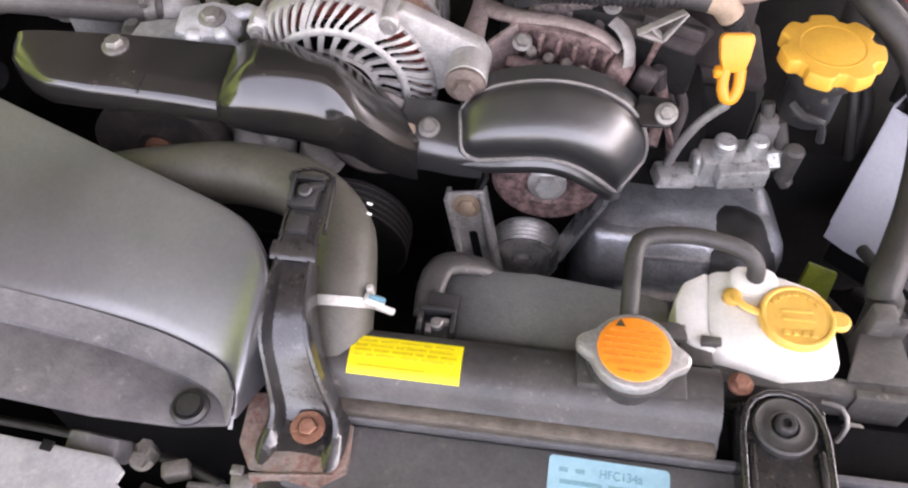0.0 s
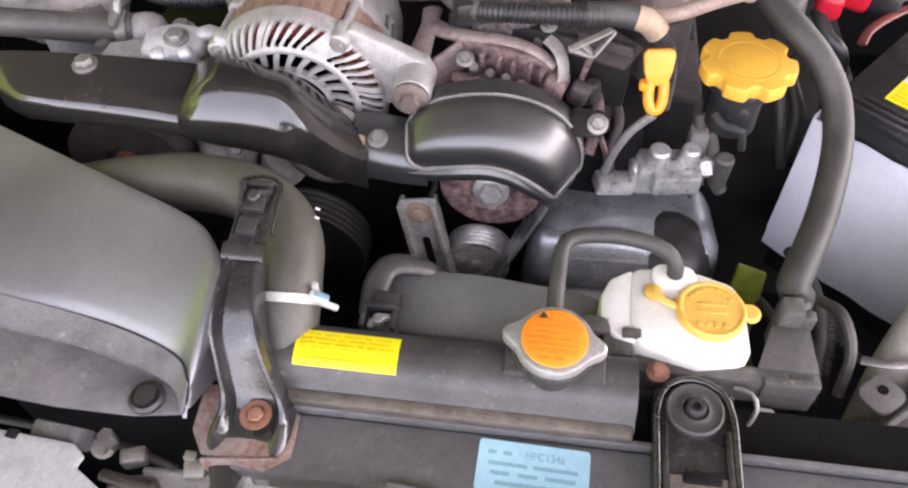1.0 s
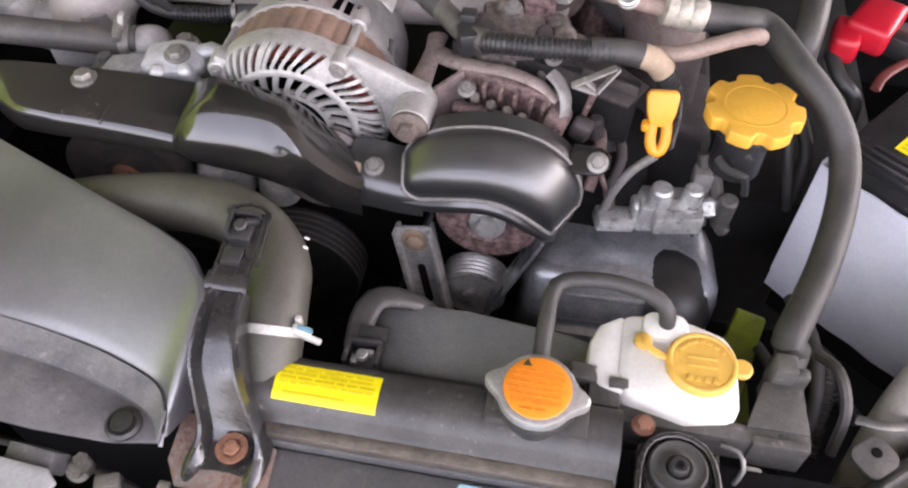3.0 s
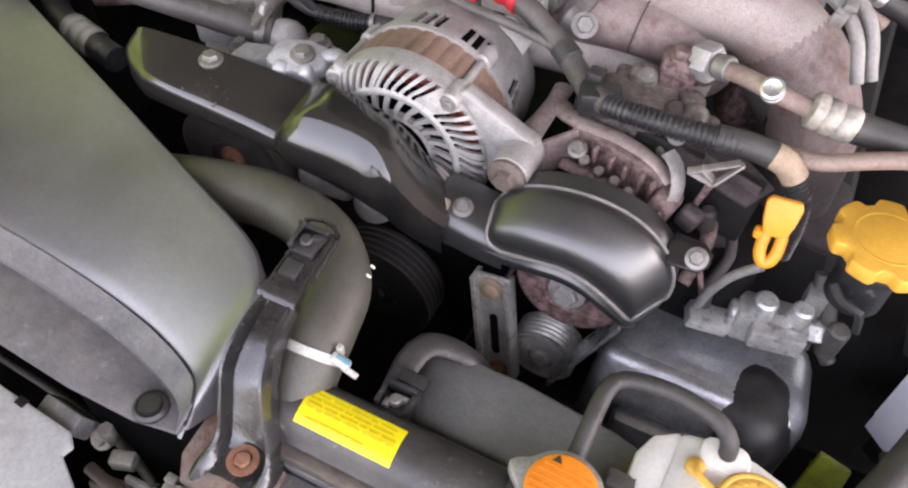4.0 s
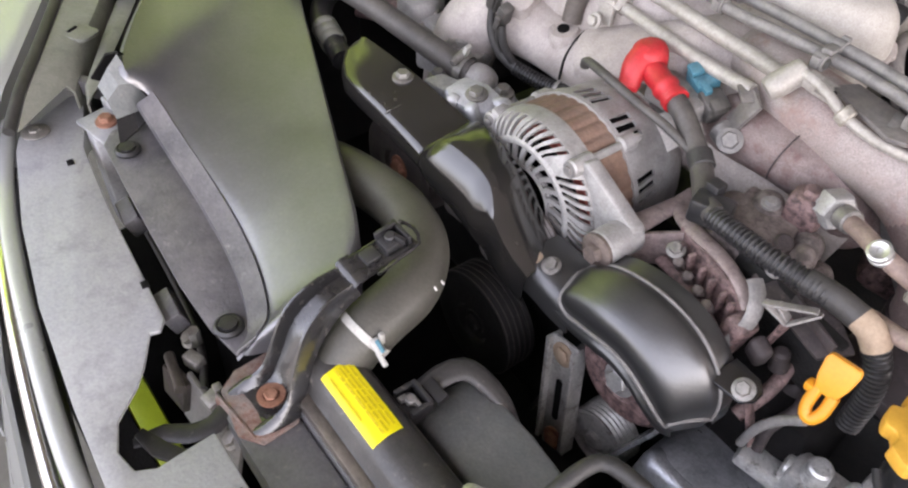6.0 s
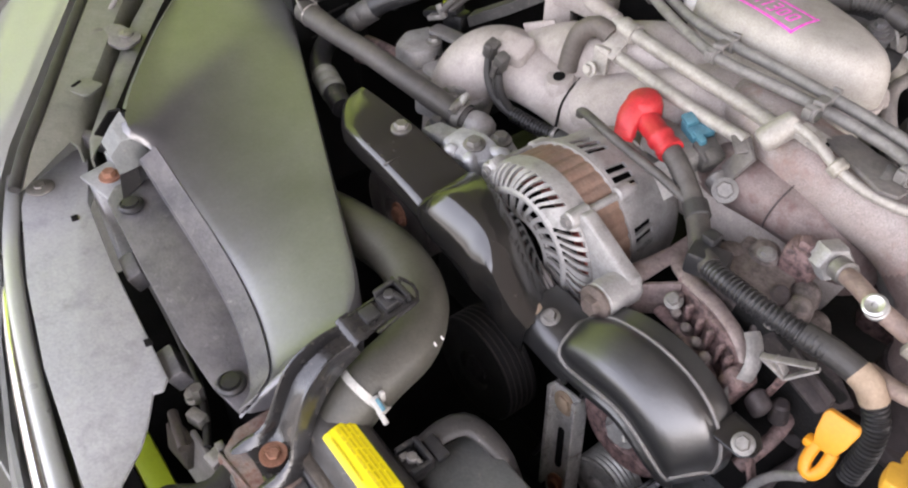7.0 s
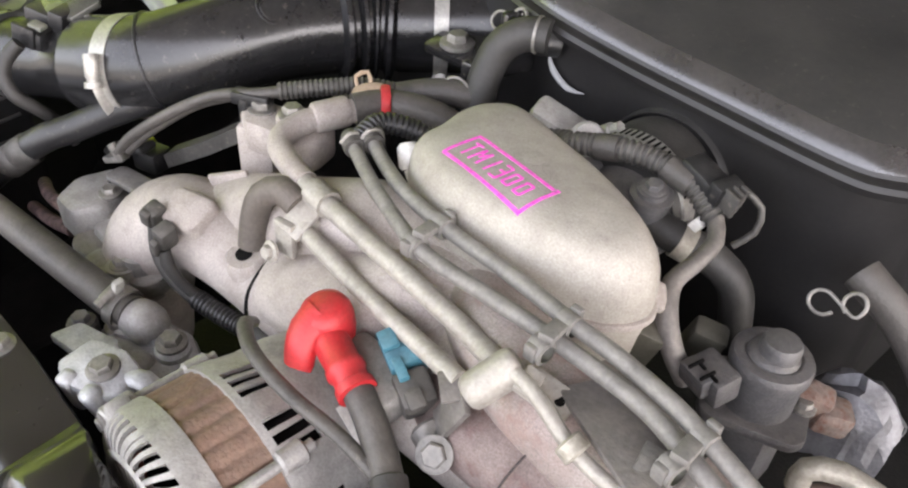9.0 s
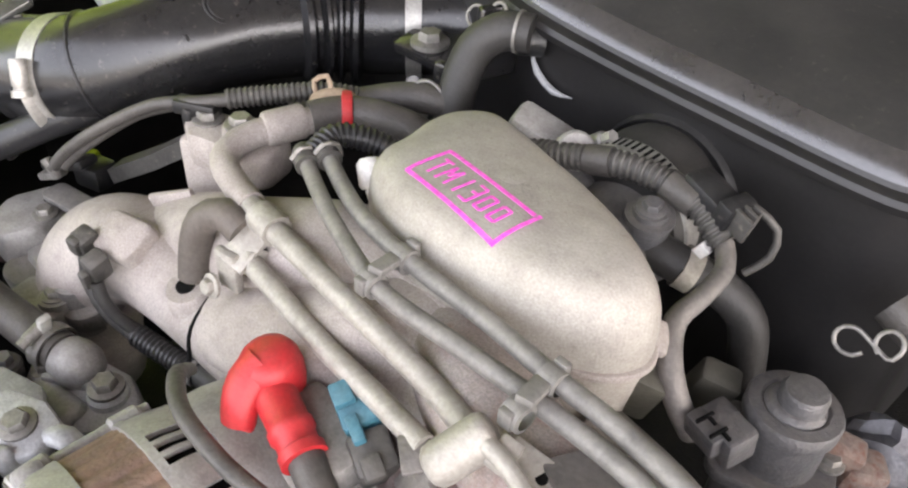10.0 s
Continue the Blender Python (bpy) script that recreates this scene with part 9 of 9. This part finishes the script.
for j in range(9):
    v = j / 8
    rows.append([(cx + (u - 0.5) * 0.062 + 0.004 * noise.noise(V((9 * u, 7 * v, 3))), cy + (v - 0.5) * 0.042 + 0.012 * (u - 0.5) + 0.003 * noise.noise(V((8 * u, 9 * v, 7))), 0.138 - 0.060 * (v - 0.62) ** 2 * 2.2 - 0.10 * (u - 0.5) ** 2 + 0.007 * noise.noise(V((5 * u, 5 * v, 1))) + 0.002 * noise.noise(V((15 * u, 15 * v, 5)))) for u in (i / 11 for i in range(12))])
part("wrap", sheet(rows, 0.0015), foil_alu, foil, smooth=18)
part("rust_block", merged(box((0.0698, 0.7525, 0.1350), (0.022, 0.016, 0.022), 0.004, (10, 10, 20)), box(V((0.0698, 0.7525, 0.1350)) + V((0.012, 0.006, -0.008)), (0.022, 0.020, 0.018), 0.004, (0, 10, 35))), rusty_steel, foil, "rust-stained block")
side_hose = thing("spring_hose", (0.08, 0.81, 0.15), "dusty grey hose with a bent wire spring clip", "hose")
part("hose", tube([(0.0546, 0.8051, 0.1920), (0.0626, 0.8045, 0.1880), (0.0830, 0.8101, 0.1720), (0.1047, 0.8153, 0.1480), (0.1298, 0.8267, 0.1050), (0.1463, 0.8495, 0.0500)], 0.0115, 18), grey_hose, side_hose)


def wire_clip(at, name_parent, s=1.0):
    """A spring clip bent from wire: a small loop and a larger one side by side."""
    c, u, v = V(at), V((1, 0, 0)), V((0, 0.5, 0.86))
    pts = [c + s * (0.0075 * math.cos(a) * u + 0.0085 * math.sin(a) * v) for a in (radians(250 - 40 * i) for i in range(9))]
    pts += [c + s * ((-0.019 + 0.0095 * math.cos(a)) * u + (-0.009 + 0.0085 * math.sin(a)) * v) for a in (radians(60 + 40 * i) for i in range(8))]
    return part("wire_clip", tube(pts, 0.0012, 8, 0.003), zinc, name_parent, "dull wire spring clip")

wire_clip((0.0645, 0.7743, 0.1920), side_hose, 0.8)
top_hose = thing("chamber_hose", (-0.23, 0.78, 0.2), "black rubber hose bending into the air chamber", "hose")
part("hose", tube([(-0.194, 0.806, 0.246), (-0.209, 0.799, 0.245), (-0.221, 0.789, 0.236), (-0.226, 0.780, 0.218), (-0.225, 0.771, 0.190), (-0.223, 0.767, 0.14)], 0.0125, 20), rubber, top_hose)
part("wire_band", lathe([(0.0124, 0), (0.0136, 0), (0.0136, 0.002), (0.0124, 0.002)], (-0.203, 0.802, 0.246), (-0.194, 0.806, 0.246), 26, caps=False), zinc, top_hose)
wire_clip((-0.224, 0.806, 0.250), top_hose, 0.8)

# pipes on the right behind the runner
rp = thing("coolant_pipe", (0.15, 0.62, 0.12), "stained metal coolant pipes with a bright clip", "pipe")
part("pipe", tube([(0.0925, 0.6908, 0.1350), (0.0927, 0.6925, 0.1480), (0.1062, 0.6998, 0.1520), (0.1313, 0.7051, 0.1470), (0.1642, 0.7118, 0.1350)], 0.0062, 16), ferrule_alu, rp)
part("pipe", tube([(0.1003, 0.6954, 0.1320), (0.1149, 0.7034, 0.1360), (0.1378, 0.7058, 0.1300), (0.1632, 0.7050, 0.1200)], 0.0056, 16), tan_pipe, rp)
part("rubber_end", tube([(0.1538, 0.7086, 0.1390), (0.1713, 0.7145, 0.1300), (0.1940, 0.7241, 0.1150)], 0.0085, 16), rubber, rp)
part("clip", merged(lathe([(0.0064, 0), (0.0078, 0.0005), (0.0078, 0.0095), (0.0064, 0.010)], (0.1468, 0.7076, 0.1420), (0.1642, 0.7118, 0.1350), 20, caps=False), box(V((0.1468, 0.7076, 0.1420)) + V((0.002, -0.004, 0.010)), (0.014, 0.010, 0.006), 0.0015, (20, 0, -30))), bright_alu, rp, "bright spring clip")
for at, size in (((-0.0151, 0.6911, 0.1600), (0.026, 0.018, 0.034)), ((0.0072, 0.7259, 0.1480), (0.022, 0.016, 0.040))):
    alone("olive_block", box(at, size, 0.004, (12, 14, 28)), olive_hose, "dark olive plastic block under the plenum", "block", "blocks under the plenum")
side = thing("side_casting", (0.1, 0.68, 0.05), "rust-brown casting below the manifold", "casting")
part("body", merged(box((0.10, 0.67, 0.07), (0.09, 0.08, 0.07), 0.012, (0, 10, 20)), rod((0.06, 0.66, 0.08), (0.10, 0.64, 0.12), 0.022, seg=20)), pink_alu, side)
part("port_flange", box((0.143, 0.597, 0.012), (0.10, 0.08, 0.020), 0.008, (0, 8, 0)), dark_brown_casting, man, "dark brown port flange")
part("port", rod((0.143, 0.597, -0.10), (0.139, 0.599, 0.076), 0.036, seg=24), dark_brown_casting, man)

# pressure sensor seat and its lead on the forward runner
part("sensor_seat", plate([(-0.017, -0.014), (0.012, -0.015), (0.017, -0.010), (0.018, 0.010), (0.014, 0.014), (-0.013, 0.013), (-0.017, 0.008)], 0.030, 0.0030, pose(-0.3040, 0.5680, 0.1460, 26, 4, 16)), manifold_alu, man, "flat cast pad on the dome")
part("dome_flange", merged(plate(rounded(-0.052, -0.020, 0.046, 0.022, 0.016), 0.016, 0.003, pose(-0.378, 0.546, 0.070, 8, 0, 12)), rod((-0.357, 0.549, 0.040), (-0.357, 0.549, 0.084), 0.0150, 0.0140, 24, 0.002), rod((-0.424, 0.556, 0.030), (-0.424, 0.556, 0.072), 0.0120, 0.0110, 20, 0.002)), alu_old, man, "grey bolted flange under the dome")
part("flange_bolt", bolt_bm((-0.357, 0.549, 0.084), (0, -0.15, 1), r=0.0088, h=0.008), zinc, man)
part("flange_bolt", bolt_bm((-0.424, 0.556, 0.072), (0, -0.15, 1), r=0.0080, h=0.007), zinc, man)
lead = thing("sensor_lead", (-0.30, 0.545, 0.12), "dusty sensor plug with taped wires running down to a corrugated sleeve", "sensor lead")
part("plug", merged(box((-0.318, 0.552, 0.138), (0.013, 0.014, 0.020), 0.003, (12, 16, 15)), box((-0.316, 0.545, 0.140), (0.009, 0.006, 0.014), 0.002, (12, 16, 15))), carrier_plastic, lead, "dusty grey plug")
part("plug", merged(box((-0.300, 0.549, 0.132), (0.012, 0.014, 0.024), 0.003, (14, 22, 12)), box((-0.300, 0.5405, 0.126), (0.006, 0.005, 0.018), 0.0015, (14, 22, 12))), carrier_plastic, lead, "dusty grey plug")
part("wire", tube([(-0.320, 0.550, 0.132), (-0.315, 0.546, 0.112), (-0.306, 0.548, 0.094), (-0.296, 0.553, 0.084), (-0.284, 0.557, 0.080)], [0.0035, 0.004, 0.0048, 0.0055, 0.0065], 12), rubber, lead)
part("wire", tube([(-0.299, 0.546, 0.122), (-0.296, 0.546, 0.108), (-0.292, 0.550, 0.094), (-0.286, 0.556, 0.082)], 0.0040, 10), rubber, lead)
part("wire", tube([(-0.302, 0.546, 0.122), (-0.304, 0.545, 0.106), (-0.300, 0.549, 0.092)], 0.0022, 8), rubber, lead)
